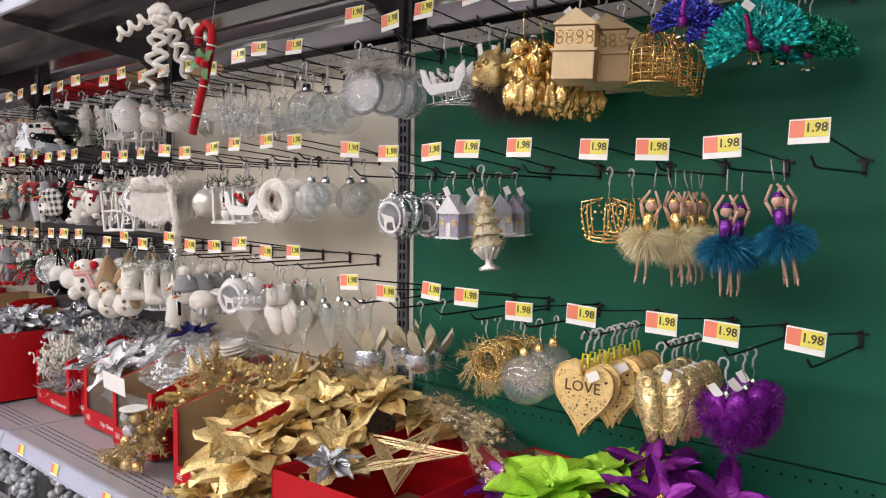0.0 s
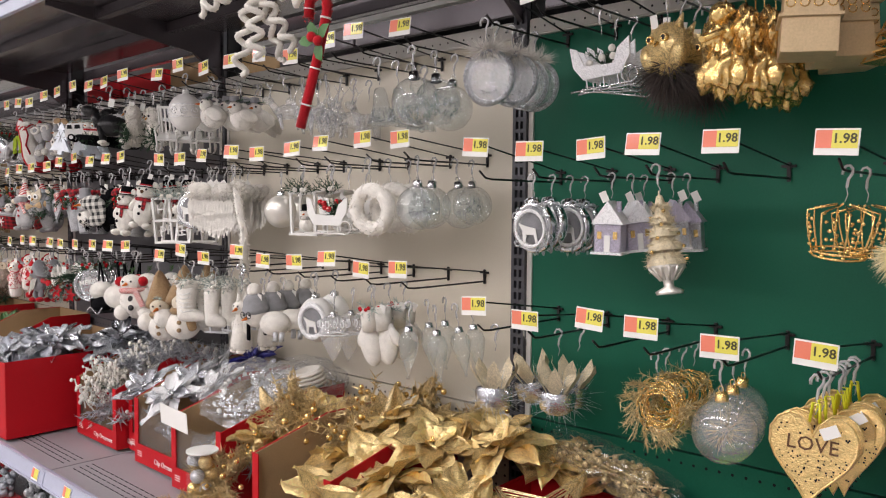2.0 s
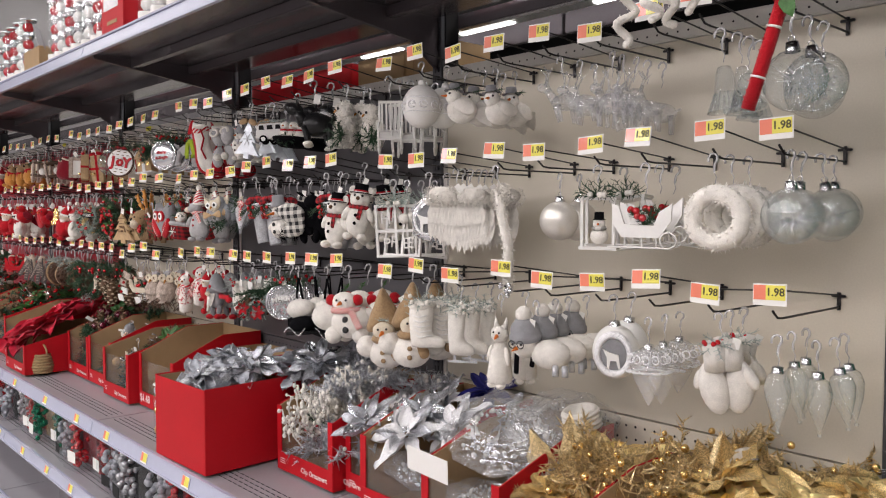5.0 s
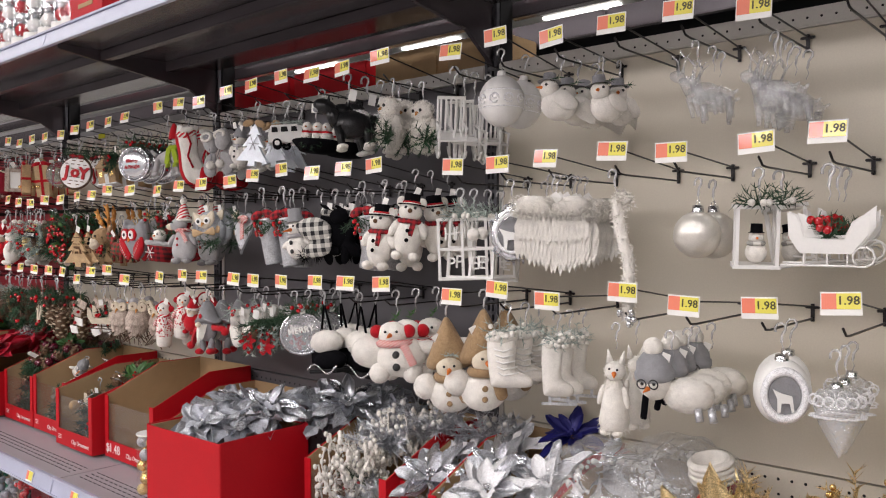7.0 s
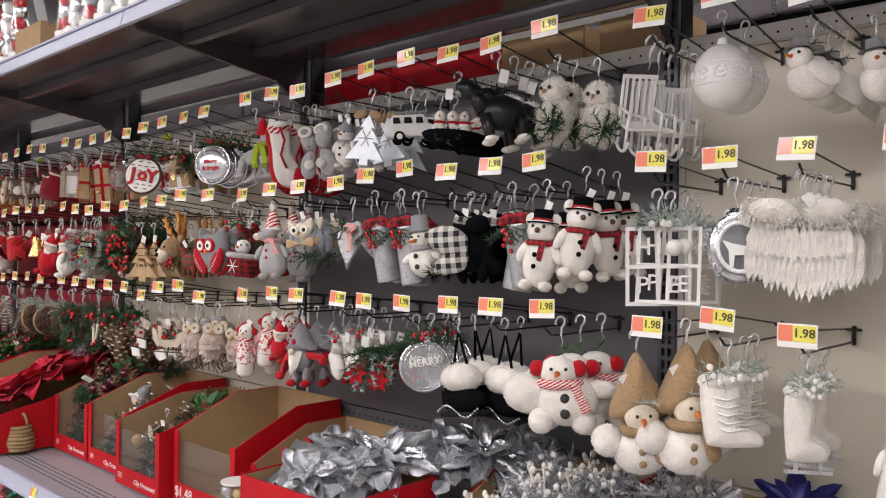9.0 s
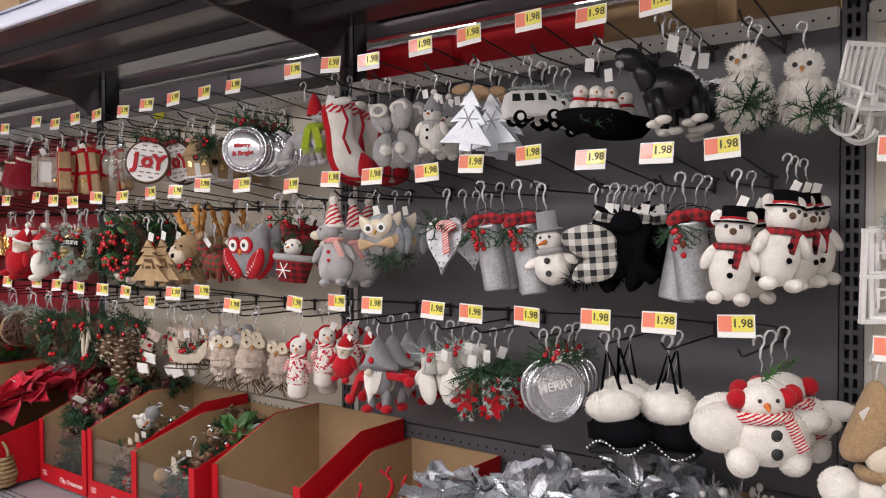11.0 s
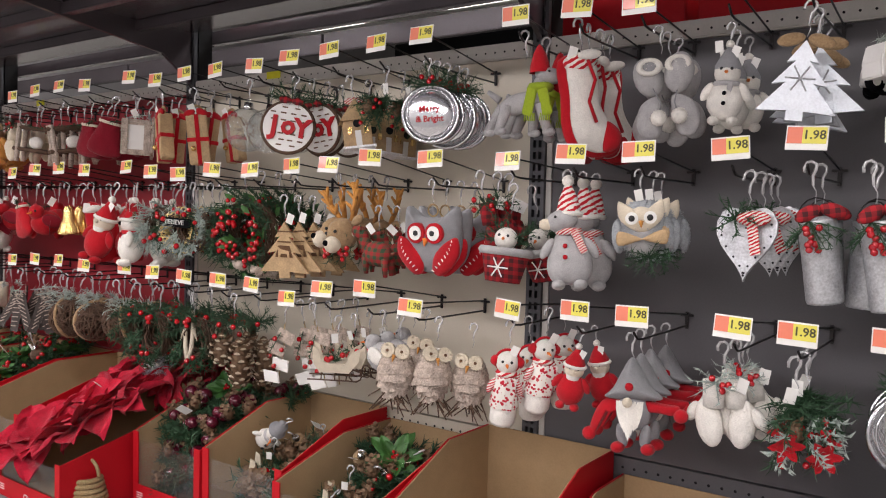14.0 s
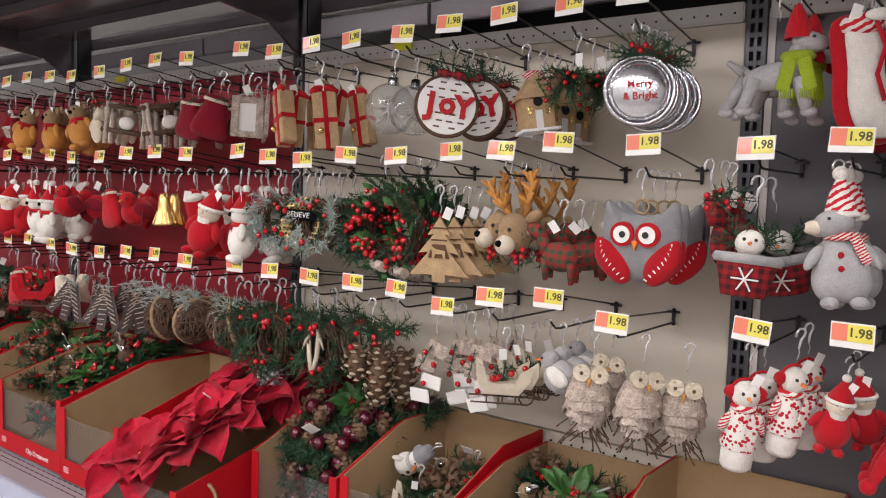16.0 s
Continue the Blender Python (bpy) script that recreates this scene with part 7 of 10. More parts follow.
def lying_snowman(hat="greyfelt", scarf="blackfelt", glasses=True):
    t = item("lying_snowman", "round white plush snowman lying down in a knit hat")
    part("body", fluff((0.022, 0, -0.112), 0.036, 420, 0.006, (1.3, 0.95, 0.9)), "plush", t)
    part("head", fluff((-0.034, -0.012, -0.088), 0.031, 160, 0.004), "plush", t)
    part("nose", rod((-0.036, -0.042, -0.09), (-0.04, -0.056, -0.093), 0.005, 0.001), "carrot", t)
    for s in (-1, 1):
        part("eye", ball((-0.036 + s * 0.011, -0.04, -0.082), 0.0032, seg=8), "ink", t)
        if glasses:
            part("glasses_rim", ring((-0.036 + s * 0.011, -0.043, -0.082), 0.0085, 0.0012, "y", n=14, k=4), "ink", t)
        part("foot", rod((0.055 + 0.012 * s, -0.02, -0.13), (0.06 + 0.012 * s, -0.03, -0.15), 0.007), "zinc", t)
    part("hat", lathe([(0.033, -0.004), (0.036, 0.0), (0.036, 0.012), (0.033, 0.014), (0.03, 0.032), (0.018, 0.046), (0.0005, 0.05)], (-0.034, -0.008, -0.078)), hat, t)
    part("pompom", fluff((-0.032, -0.008, -0.022), 0.018, 140, 0.005), "plush", t)
    part("scarf", box((-0.05, -0.03, -0.125), (0.012, 0.006, 0.055), (0, 12, 0), bevel=0.002), scarf, t)
    return t


def big_snowman():
    t = item("snowman_plush", "large white plush snowman with striped scarf and red earmuffs")
    part("body", fluff((0.008, -0.006, -0.132), 0.05, 620, 0.006, (1.1, 0.8, 0.88)), "plush", t)
    part("flank", fluff((-0.052, 0.004, -0.122), 0.04, 380, 0.006, (1.2, 0.8, 0.9)), "plush", t)
    part("head", fluff((-0.006, -0.018, -0.083), 0.028, 160, 0.004, (1.15, 0.9, 0.9)), "plush", t)
    part("nose", rod((-0.008, -0.043, -0.084), (-0.012, -0.06, -0.088), 0.005, 0.001), "carrot", t)
    for s in (-1, 1):
        part("eye", ball((-0.006 + s * 0.012, -0.044, -0.077), 0.003, seg=8), "ink", t)
        part("earmuff", fluff((-0.006 + s * 0.034, -0.018, -0.078), 0.014, 60, 0.003), "redfelt", t)
        part("arm", fluff((s * 0.062, -0.004, -0.115), 0.02, 120, 0.005, (1.7, 0.8, 0.8)), "plush", t)
        part("foot", fluff((s * 0.035, -0.02, -0.165), 0.022, 100, 0.005), "plush", t)
    part("scarf", ring((-0.002, -0.012, -0.103), 0.033, 0.009, "z", squash=0.85), "stripe", t)
    part("scarf_tail", box((0.03, -0.045, -0.125), (0.016, 0.006, 0.05), (4, -25, 0), bevel=0.002), "stripe", t)
    for z in (-0.125, -0.15):
        part("button", ball((0.004, -0.043, z), 0.0085, (1, 0.5, 1), seg=10), "ink", t)
    tagged(part("holly", sprig((-0.006, -0.02, -0.055), (0.4, -0.3, 0.4), 0.025, 26, 0.013), "leafgreen", t), kind="stuff")
    care_tag(t, -0.02, -0.07)
    return t


def felt_owl():
    t = item("felt_owl", "square grey felt owl with red wings and stitched edges")
    o = [(-0.062, -0.048), (-0.035, -0.066), (0.0, -0.07), (0.035, -0.066), (0.062, -0.048), (0.068, -0.105), (0.06, -0.15), (0.03, -0.178), (0.0, -0.184), (-0.03, -0.178), (-0.06, -0.15), (-0.068, -0.105)]
    part("body", puff(o, 0.03), "greyfelt", t)
    for s in (-1, 1):
        w = puff([(s * 0.07, -0.108), (s * 0.075, -0.14), (s * 0.057, -0.168), (s * 0.03, -0.186), (s * 0.012, -0.176), (s * 0.016, -0.146), (s * 0.038, -0.122)], 0.012)
        bmesh.ops.translate(w, verts=w.verts, vec=(0, -0.021, 0))
        part("wing", w, "redfelt", t, "red felt wing")
        e = part("eye_disc", rod((s * 0.022, -0.02, -0.1), (s * 0.022, -0.0325, -0.1), 0.0205, seg=20), "redfelt", t)
        part("eye_white", rod((s * 0.022, -0.0325, -0.1), (s * 0.022, -0.0345, -0.1), 0.0145, seg=18), "tagwhite", e)
        part("pupil", rod((s * 0.02, -0.0345, -0.1), (s * 0.02, -0.0362, -0.1), 0.0055, seg=12), "ink", e)
        bm = bmesh.new()
        for k in range(9):
            f = k / 8
            box((s * (0.02 + 0.042 * math.sin(f * 1.5)), -0.0335 + 0.006 * f * f, -0.174 + 0.058 * f), (0.006, 0.0022, 0.0018), (0, s * (30 + 60 * f), 0), bm)
        part("stitching", bm, "tagwhite", t)
    part("beak", rod((0, -0.028, -0.112), (0, -0.034, -0.126), 0.007, 0.001), "carrot", t)
    part("cord", ring((0, 0, -0.056), 0.012, 0.002, "y"), "rope", t)
    return t


def side_dog():
    """A felt dog in profile with its head turned to look along the aisle."""
    t = item("red_hat_puppy", "grey felt dog in red hat and lime scarf")
    part("body", ball((-0.008, 0, -0.125), 0.024, (1.9, 0.8, 0.85), rot=(0, -10, 0)), "lightfelt", t)
    part("neck", rod((0.018, 0, -0.118), (0.03, 0, -0.085), 0.018, 0.014), "lightfelt", t)
    part("head", ball((0.042, -0.003, -0.078), 0.017, (1.55, 0.95, 0.9), rot=(0, 14, 0)), "lightfelt", t)
    part("nose", ball((0.068, -0.003, -0.085), 0.0045, seg=8), "ink", t)
    part("eye", ball((0.045, -0.018, -0.072), 0.0024, seg=8), "ink", t)
    part("ear", ball((0.05, 0.016, -0.088), 0.014, (0.7, 0.4, 1.7), rot=(0, -35, 0)), "redfelt", t)
    part("hat", lathe([(0.020, 0.0), (0.018, 0.014), (0.012, 0.034), (0.005, 0.048), (0.0005, 0.052)], (0.026, -0.002, -0.072)), "redfelt", t)
    part("scarf", ring((0.026, 0, -0.098), 0.017, 0.0085, "z"), "lime", t)
    for x, a in ((0.036, -12), (0.008, 14)):
        bm = box((x, -0.02, -0.125), (0.019, 0.005, 0.05), (0, a, 0), bevel=0.002)
        for i in range(6):
            rod((x - 0.008 + 0.0032 * i, -0.02, -0.146), (x - 0.01 + 0.0036 * i, -0.022, -0.16), 0.0012, bm=bm, seg=4)
        part("scarf_tail", bm, "lime", t)
    for x, l, a in ((0.026, 0.05, 0.012), (0.012, 0.05, -0.004), (-0.034, 0.045, -0.018), (-0.046, 0.045, -0.03)):
        y = 0.01 if x in (0.012, -0.046) else -0.01
        part("leg", rod((x, y, -0.128), (x + a, y, -0.128 - l), 0.0115, 0.0085), "lightfelt", t)
        part("paw", ball((x + a + 0.003, y, -0.13 - l), 0.0098, (1.3, 1, 0.8), seg=10), "lightfelt", t)
    part("tail", rod((-0.05, 0, -0.118), (-0.072, 0, -0.10), 0.007, 0.004), "lightfelt", t)
    return t


def fluffy_owl():
    t = item("white_owl", "fluffy white feathered owl with small eyes and pine")
    part("body", hairs((0, 0, -0.112), 0.036, 1500, 0.009, 0.0011, (0.82, 0.72, 1.3), ball((0, 0, -0.112), 0.036, (0.82, 0.72, 1.3)), 0.7), "plush", t)
    part("head", hairs((0, -0.006, -0.064), 0.027, 800, 0.006, 0.0010, (1, 0.9, 0.9), ball((0, -0.006, -0.064), 0.027, (1, 0.9, 0.9))), "plush", t)
    for s in (-1, 1):
        part("eye", ball((s * 0.0105, -0.031, -0.062), 0.0042, (1, 0.6, 1), seg=8), "ink", t)
        part("wing", hairs((s * 0.028, -0.004, -0.112), 0.017, 400, 0.011, 0.0012, (0.6, 0.8, 1.7), ball((s * 0.028, -0.004, -0.112), 0.017, (0.6, 0.8, 1.7)), 0.8), "plush", t)
    part("beak", rod((0, -0.031, -0.067), (0, -0.039, -0.074), 0.004, 0.001), "orangefelt", t)
    bm = bmesh.new()
    for i in range(12):
        sprig((0.012, -0.02, -0.135), (math.cos(i * 0.7) + 0.4, -0.5, math.sin(i * 0.7) * 0.7), 0.045, 24, 0.016, bm, 0.0015)
    part("pine_twig", bm, "pinegreen", t)
    return t


def black_bear():
    t = beast("black_bear", "black glitter bear with white paws, muzzle and snowy back", "blackglit", 0.09, None, None, None, 1.3, "plush")
    z = -0.05 - 0.09 * 0.55
    part("snow_patch", hairs((0.012, 0, z + 0.018), 0.019, 120, 0.004, 0.0016, (1.25, 0.85, 0.62), ball((0.012, 0, z + 0.018), 0.019, (1.25, 0.85, 0.62))), "whiteglit", t)
    part("muzzle", ball((-0.068, 0, z + 0.036), 0.0075, (1.1, 0.9, 0.8), seg=10), "greyfelt", t)
    return t


def wrap_snowman():
    t = item("scarf_snowman", "slim white snowman in a red and white patterned wrap")
    part("body", lathe([(0.0004, -0.205), (0.02, -0.203), (0.025, -0.195), (0.0255, -0.17), (0.022, -0.13), (0.016, -0.10), (0.0004, -0.095)], seg=18), "plush", t)
    part("wrap", lathe([(0.028, -0.166), (0.029, -0.162), (0.0245, -0.13), (0.02, -0.104), (0.014, -0.096)], seg=18), "hearts", t)
    part("head", fluff((0, -0.002, -0.078), 0.0225, 90, 0.003), "plush", t)
    eyes_nose(t, (0, -0.002, -0.078), 0.0225, "carrot")
    for s in (-1, 1):
        part("earmuff", fluff((s * 0.023, 0, -0.076), 0.0105, 60, 0.003), "redfelt", t)
        part("mitten", ball((s * 0.027, -0.006, -0.125), 0.009, (0.8, 0.8, 1.9), rot=(0, -s * 22, 0)), "stripe", t)
    part("headband", ring((0, 0, -0.076), 0.0235, 0.0026, "y", n=20), "redfelt", t)
    part("scarf", ring((0, -0.002, -0.099), 0.016, 0.006, "z"), "stripewide", t)
    part("scarf_tail", box((0.01, -0.027, -0.135), (0.018, 0.004, 0.07), (8, 6, 0), bevel=0.0015), "hearts", t)
    care_tag(t)
    return t


def pot_plant():
    t = item("penguin_pot", "snowman in a red plaid pot with pine and snowflake")
    part("pot", lathe([(0.0004, -0.165), (0.03, -0.165), (0.042, -0.115), (0.042, -0.11), (0.03, -0.112)], seg=18), "plaidred", t)
    part("pot_rim", ring((0, 0, -0.112), 0.041, 0.008, "z"), "lightfelt", t)
    part("head", fluff((0, -0.012, -0.09), 0.02, 90, 0.003), "plush", t)
    eyes_nose(t, (0, -0.012, -0.09), 0.02, "carrot")
    bm = bmesh.new()
    for i in range(16):
        a = i * 2.4
        sprig((0, 0.005, -0.1), (math.cos(a), math.sin(a) * 0.6, 0.5 + 0.4 * math.sin(i)), 0.05, 24, 0.018, bm)
    part("pine_twig", bm, "pinegreen", t)
    bm = bmesh.new()
    for i in range(6):
        a = i * math.pi / 3
        rod((0, -0.042, -0.14), (0.018 * math.cos(a), -0.042, -0.14 + 0.018 * math.sin(a)), 0.0013, bm=bm, seg=4)
    part("snowflake", bm, "white", t)
    return t


def tin_heart():
    t = item("tin_heart", "pierced grey tin heart with pine and striped bow")
    part("plate", slab(heart_outline(0.085, 0.105), -0.003, 0.003), "zinc", t)
    part("bow", ball((0.012, -0.012, -0.062), 0.016, (1.5, 0.5, 0.7)), "stripe", t)
    part("bow_tail", box((0.014, -0.012, -0.09), (0.014, 0.003, 0.045), (0, -10, 0)), "stripe", t)
    bm = bmesh.new()
    for i in range(9):
        sprig((-0.015, -0.008, -0.062), (math.cos(i), -0.5, math.sin(i) * 0.7), 0.035, 18, 0.013, bm)
    part("pine_twig", bm, "pinegreen", t)
    bm = bmesh.new()
    for p in heart_outline(0.07, 0.088, -0.053, 22):
        hole_mesh(bm, p[0], p[1], -0.0036, 0.0018)
    tagged(part("piercing", bm, "hole", t), kind="stuff")
    return t


def believe_wreath():
    t = twig_wreath("believe_wreath", "dark striped wreath with a banner lettered BELIEVE", 0.055, "pinegreen", 8, 10, 0.02)
    bm = bmesh.new()
    for i in range(44):
        a = i * 2 * math.pi / 44
        ring((0.042 * math.cos(a), 0, -0.105 + 0.042 * math.sin(a)), 0.014, 0.0018, "z" if i % 2 else "x", bm, 8, 4)
    part("wrapped_cord", bm, "goldleaf", t)
    part("banner", box((0, -0.02, -0.088), (0.085, 0.003, 0.021), (0, 3, 0), bevel=0.001), "blackfelt", t)
    lettering("BELIEVE", 0.0155, "tagwhite", t, pose(0, -0.023, -0.088, 0, 3, 0))
    return t


def puppy_bed():
    t = beast("plaid_puppy", "plaid fabric puppy with stitched face", "plaidgreen", 0.085, fat=1.25, muzzle="cream")
    return t


# ---- hanging them ----
STOCK = {}


def hang(kind, x, z, n=3, gap=0.045, y=1.272, turn=0, tilt=0, scale=1.0, loose=26):
    """n copies of an ornament, one behind the other, on the hook whose tag is at x and z."""
    src, fresh = STOCK[kind][0], STOCK[kind][1]
    rg = random.Random(int(abs(x) * 997 + z * 331))
    for i in range(n):
        if y + gap * i > 1.50:
            break
        sway = 18 if loose > 40 else 10 if loose > 20 else 5
        m = pose(x + rg.uniform(-0.005, 0.005), y + gap * i, z - 0.044, tilt + rg.uniform(-8, 8), rg.uniform(-sway, sway), turn + rg.uniform(-loose, loose))
        k = scale * rg.uniform(0.97, 1.03)
        if fresh[0]:
            src.matrix_basis = m @ Matrix.Diagonal((k, k, k, 1))
            fresh[0] = False
        else:
            c = copy_thing(src, m)
            c.matrix_basis = m @ Matrix.Diagonal((k, k, k, 1))


def stock(key, ob):
    STOCK[key] = (ob, [True])

# ---- the ornaments in stock ----
stock("sleigh_silver", sleigh("glitter_sleigh", "white glittered sleigh with silver wire runners", "whiteglit", "silver", "white"))
stock("owl_gold", owl("gold_owl", "gold glittered owl with feathered tail", "goldglit", "goldglit", "gold", "gold", 0.085, 320))
ow = STOCK["owl_gold"][0]
part("feather_skirt", hairs((0, 0, -0.125), 0.026, 700, 0.04, 0.0009, (1.1, 1, 0.8), None, 0.5), "plumecolour", ow, "bronze brown feather skirt")
stock("cherub", cherub())
stock("lattice", lattice_box("gold_house_box", "champagne gold house-shaped lantern box", "champcard", 0.075, 0.12))
stock("tower", lattice_box("lattice_tower", "gold latticework tower ornament", "gold", 0.07, 0.13, True))
stock("cage", birdcage())
stock("peacock_teal", peacock("peacock", "teal sequin peacock with fanned tail", "teal", w=0.095))
stock("peacock_blue", peacock("peacock", "blue sequin peacock with fanned tail", "bluesequin", "violet", w=0.075))
stock("peacock_green", peacock("peacock", "green sequin peacock with fanned tail", "greensequin", w=0.085))
stock("egg", filigree_egg())
stock("cottage_lilac", cottage("glitter_cottage", "lilac glittered cottage with snowy roof", "lilac", "whiteglit", 0.055, 0.105))
stock("cottage_silver", cottage("glitter_cottage", "silver glittered cottage with pale roof", "silverglit", "lilac", 0.05, 0.1))
stock("urn_tree", urn_tree())
stock("crown", wire_crown())
stock("dancer_gold", dancer("ballet dancer doll in a pale yellow tutu", "tulle", "gold"))
stock("dancer_blue", dancer("ballet dancer doll in a blue sequin tutu", "bluetulle", "purplesequin"))
stock("basket", leaf_basket("leaf_basket", "silver basket of pale cream glitter leaves", "creamglit"))
stock("gold_twigs", twig_wreath("gold_twig_spray", "gold glittered twig spray ornament", 0.05, "palegold", 0, 30, 0.045))
for c in STOCK["gold_twigs"][0].children:
    if c.name.startswith("twig_coil"):
        c.data.materials[0] = M["gold"]
stock("globe_gold", bauble("snow_globe", "clear glass ball filled with gold sprigs", "hazy", 0.05, "gold", "palegold"))
stock("heart", love_heart())
stock("wings_gold", glitter_wings("gold_angel_wings", "gold braided folded angel wings", "braidgold", 0.13))
stock("tinsel_heart", tinsel_heart())
stock("lace_ball", scroll_egg())
stock("snow_bird", songbird("snow_bird", "white feathered bird in a grey hat", "plush", "plush", "greyfelt"))
stock("ice_deer", beast("clear_reindeer", "clear acrylic reindeer with frosted antlers", "frost", 0.085, "frost"))
stock("ice_bell", handbell("clear_bell", "clear iridescent glass bell", "iris", 0.027))
# the tinsel fill is added to stand for glints on clear glass
stock("ice_ball", bauble("glass_ball", "clear iridescent glass ball with silver cap and strands added as glints", "iris", 0.046, "silver", "tinsel"))
stock("snow_disc", snow_disc())
stock("curly", curly_tinsel())
stock("cane", candy_cane())
stock("window", frame_lantern("window_frame", "white window frame with letters and snowman", "H PE", 0.095, 0.12, 2, 2))
stock("wings", feather_wings())
stock("fuzzy_cane", tinsel_cane())
stock("matte_ball", bauble("silver_ball", "matte champagne silver ball with silver cap", "champagne", 0.042))
stock("lantern", frame_lantern("snowman_lantern", "white lantern with snowman and pine", "", 0.06, 0.095, 1, 1, True))
stock("sleigh_white", sleigh("white_sleigh", "white painted sleigh with pine and berries", "white", "white"))
stock("fur_wreath", fur_wreath("fur_wreath", "white fluffy wreath ornament", "plush"))
stock("snow_big", big_snowman())
stock("snow_coat", burlap_snowman())
stock("stocking_white", stocking("white_stocking", "white knit stocking with frosted greens", "plush", "plush", 0.1, "frostgreen", 0.062))
bt = STOCK["stocking_white"][0]
for k in range(5):
    z = -0.078 - 0.011 * k
    part("lace", tube([(-0.024 + 0.002 * k, -0.0235, z), (-0.006, -0.0265, z - 0.005), (0.01 + 0.003 * k, -0.022, z)], 0.0016), "satin", bt)
stock("skate", skate("ice_skate", "white fur ice skate with frosted greens"))
stock("fox", fur_fox())
stock("snow_lying", lying_snowman())
stock("lace_drop", drop_ornament("lace_drop", "clear drop ornament with white lace pattern", "frost", "whiteglit", 0.115, 0.036))
stock("deer_cup", deer_egg())
stock("mitten_white", mitten("knit_mittens", "pair of white knitted mittens with greens", "plush", 0.145))
stock("ice_drop", drop_ornament("glass_icicle", "clear iridescent glass drop", "iris", None, 0.1, 0.022))
stock("pup_red", side_dog())
stock("sock_red", two_tone_stocking())
stock("sock_stripe", stocking("red_stocking", "red felt stocking with white fur cuff", "redfelt", "plush", 0.14, None, 0.045))
stock("booties", slippers())
stock("snow_small", plush("small_snowman", "small white snowman with grey hat", "plush", "plush", "lightfelt", "greyfelt", None, "carrot", 0.13, True))
stock("tree_silver", flat_tree("tin_tree", "silver tin christmas tree with snowflake and burlap bow", "tin", "tan"))
stock("car", toy_car())
stock("hat_bowl", hat_bowl())
stock("bear_black", black_bear())
stock("owl_white", fluffy_owl())
stock("chair", rocking_chair())
stock("owl_red", felt_owl())
stock("pot", pot_plant())
stock("mouse", felt_mouse())
stock("owl_tan", bow_owl())
stock("tin_heart", tin_heart())
stock("can", zinc_can("zinc_pail", "galvanized pail with berries, pine and plaid bow"))
stock("can_plain", zinc_can("zinc_canister", "tall galvanized canister with pine and berries", 0.028, 0.12))
stock("plaid", plaid_scarf())
stock("hat_snow", hat_snowman())
stock("plaid_black", stocking("black_plaid_stocking", "black felt stocking with white check cuff", "blackfelt", "buffalo", 0.115, None, 0.05))
stock("dog_white", plush("plush_dog", "white plush snow dog with plaid scarf and black hat", "plush", "plush", "plaidred", "blackfelt", "plush", "brown", 0.165, True, "redfelt", slim=0.82))
stock("snow_scarf", wrap_snowman())
stock("gnome", gnome())
stock("skate_grey", mitten("white_mittens", "pair of white plush mittens with frosted greens", "plush", 0.1))
stock("pine_red", pine_pick("pine_pick", "snowy pine spray with red berries and cone"))
stock("merry", clear_disc("merry_disc", "clear round disc lettered MERRY with pine", "MERRY", 0.05, True, "tagwhite", "hazy"))
stock("fur_boot", fur_boot())
stock("feather_ball", bauble("feather_ball", "clear glass ball with brown feathers inside", "iris", 0.048, "silver", "brown"))
stock("joy", joy_sign())
stock("birdhouse", birdhouse())
stock("pine_cups", pine_pick("pine_cup_spray", "pine spray with zinc cups, cones and bow", "pinegreen", False, 0.1, 6))
stock("bright_disc", clear_disc("clear_disc", "clear disc in silver rim lettered in red", "Merry/& Bright", 0.058, True, "berry", "smoothclear"))
stock("believe", believe_wreath())
stock("berry_wreath", twig_wreath("berry_wreath", "pine and twig wreath with red berries", 0.078, "pinegreen", 34, 46, 0.06, 26))
stock("tree_wood", flat_tree("wooden_tree", "pale wooden tree with deer cutout", "wood", None, True, 1.2))
stock("deer_head", deer_head())
stock("puppy", puppy_bed())
stock("glove", mitten("plaid_mitten", "red plaid mitten with white fur cuff", "plaidred", 0.1, False, "pinegreen"))
stock("antler", antler_pick())
stock("cones", snowy_cones())
stock("signs", sign_bundle())
stock("sleigh_twig", sleigh("rustic_sleigh", "cream and twig rustic sleigh with berries", "cream", "bark"))
stock("fluff", songbird("winter_bird", "grey and white fluffy bird with greens", "lightfelt", "plush"))
stock("birch_owl", birch_owl())
stock("bear_tan", plush("tan_bear", "tan plush teddy bear", "orangefelt", "tan", "redfelt", None, "tan", "blackfelt", 0.13, False))
stock("glove_cream", mitten("cream_mittens", "pair of cream felt mittens", "cream", 0.1, True, "pinegreen"))
stock("logs", log_frame())
stock("sack_red", felt_sack("red_sack", "burgundy felt sack tied with cord", "darkred"))
stock("sack_bright", felt_sack("red_mitten_sack", "red felt gift sack with greens", "redfelt"))
stock("frame", wood_frame())
stock("gift", wood_gift())
stock("dog_red", plush("puppy_figure", "white and brown puppy in red scarf and hat", "plush", "plush", "redfelt", "redfelt", "brown", "blackfelt", 0.13, False, "plush"))
stock("cardinal", songbird("cardinal", "red felt cardinal with black beak", "redfelt", "darkred"))
stock("bell_gold", handbell("gold_bell", "gold metal bell with ribs", "gold"))
stock("santa", santa())
stock("twigs", twig_wreath("twig_bundle", "bundle of birch twigs with pine", 0.045, "frostgreen", 3, 34, 0.04))
stock("truck", sleigh("red_wagon", "red wooden wagon with greens", "redfelt", "bark"))
stock("bell_white", handbell("cream_bell", "cream ceramic bell on a cord", "cream", 0.03))
stock("feather", feather_leaf())
stock("twig_ball", twig_ball())
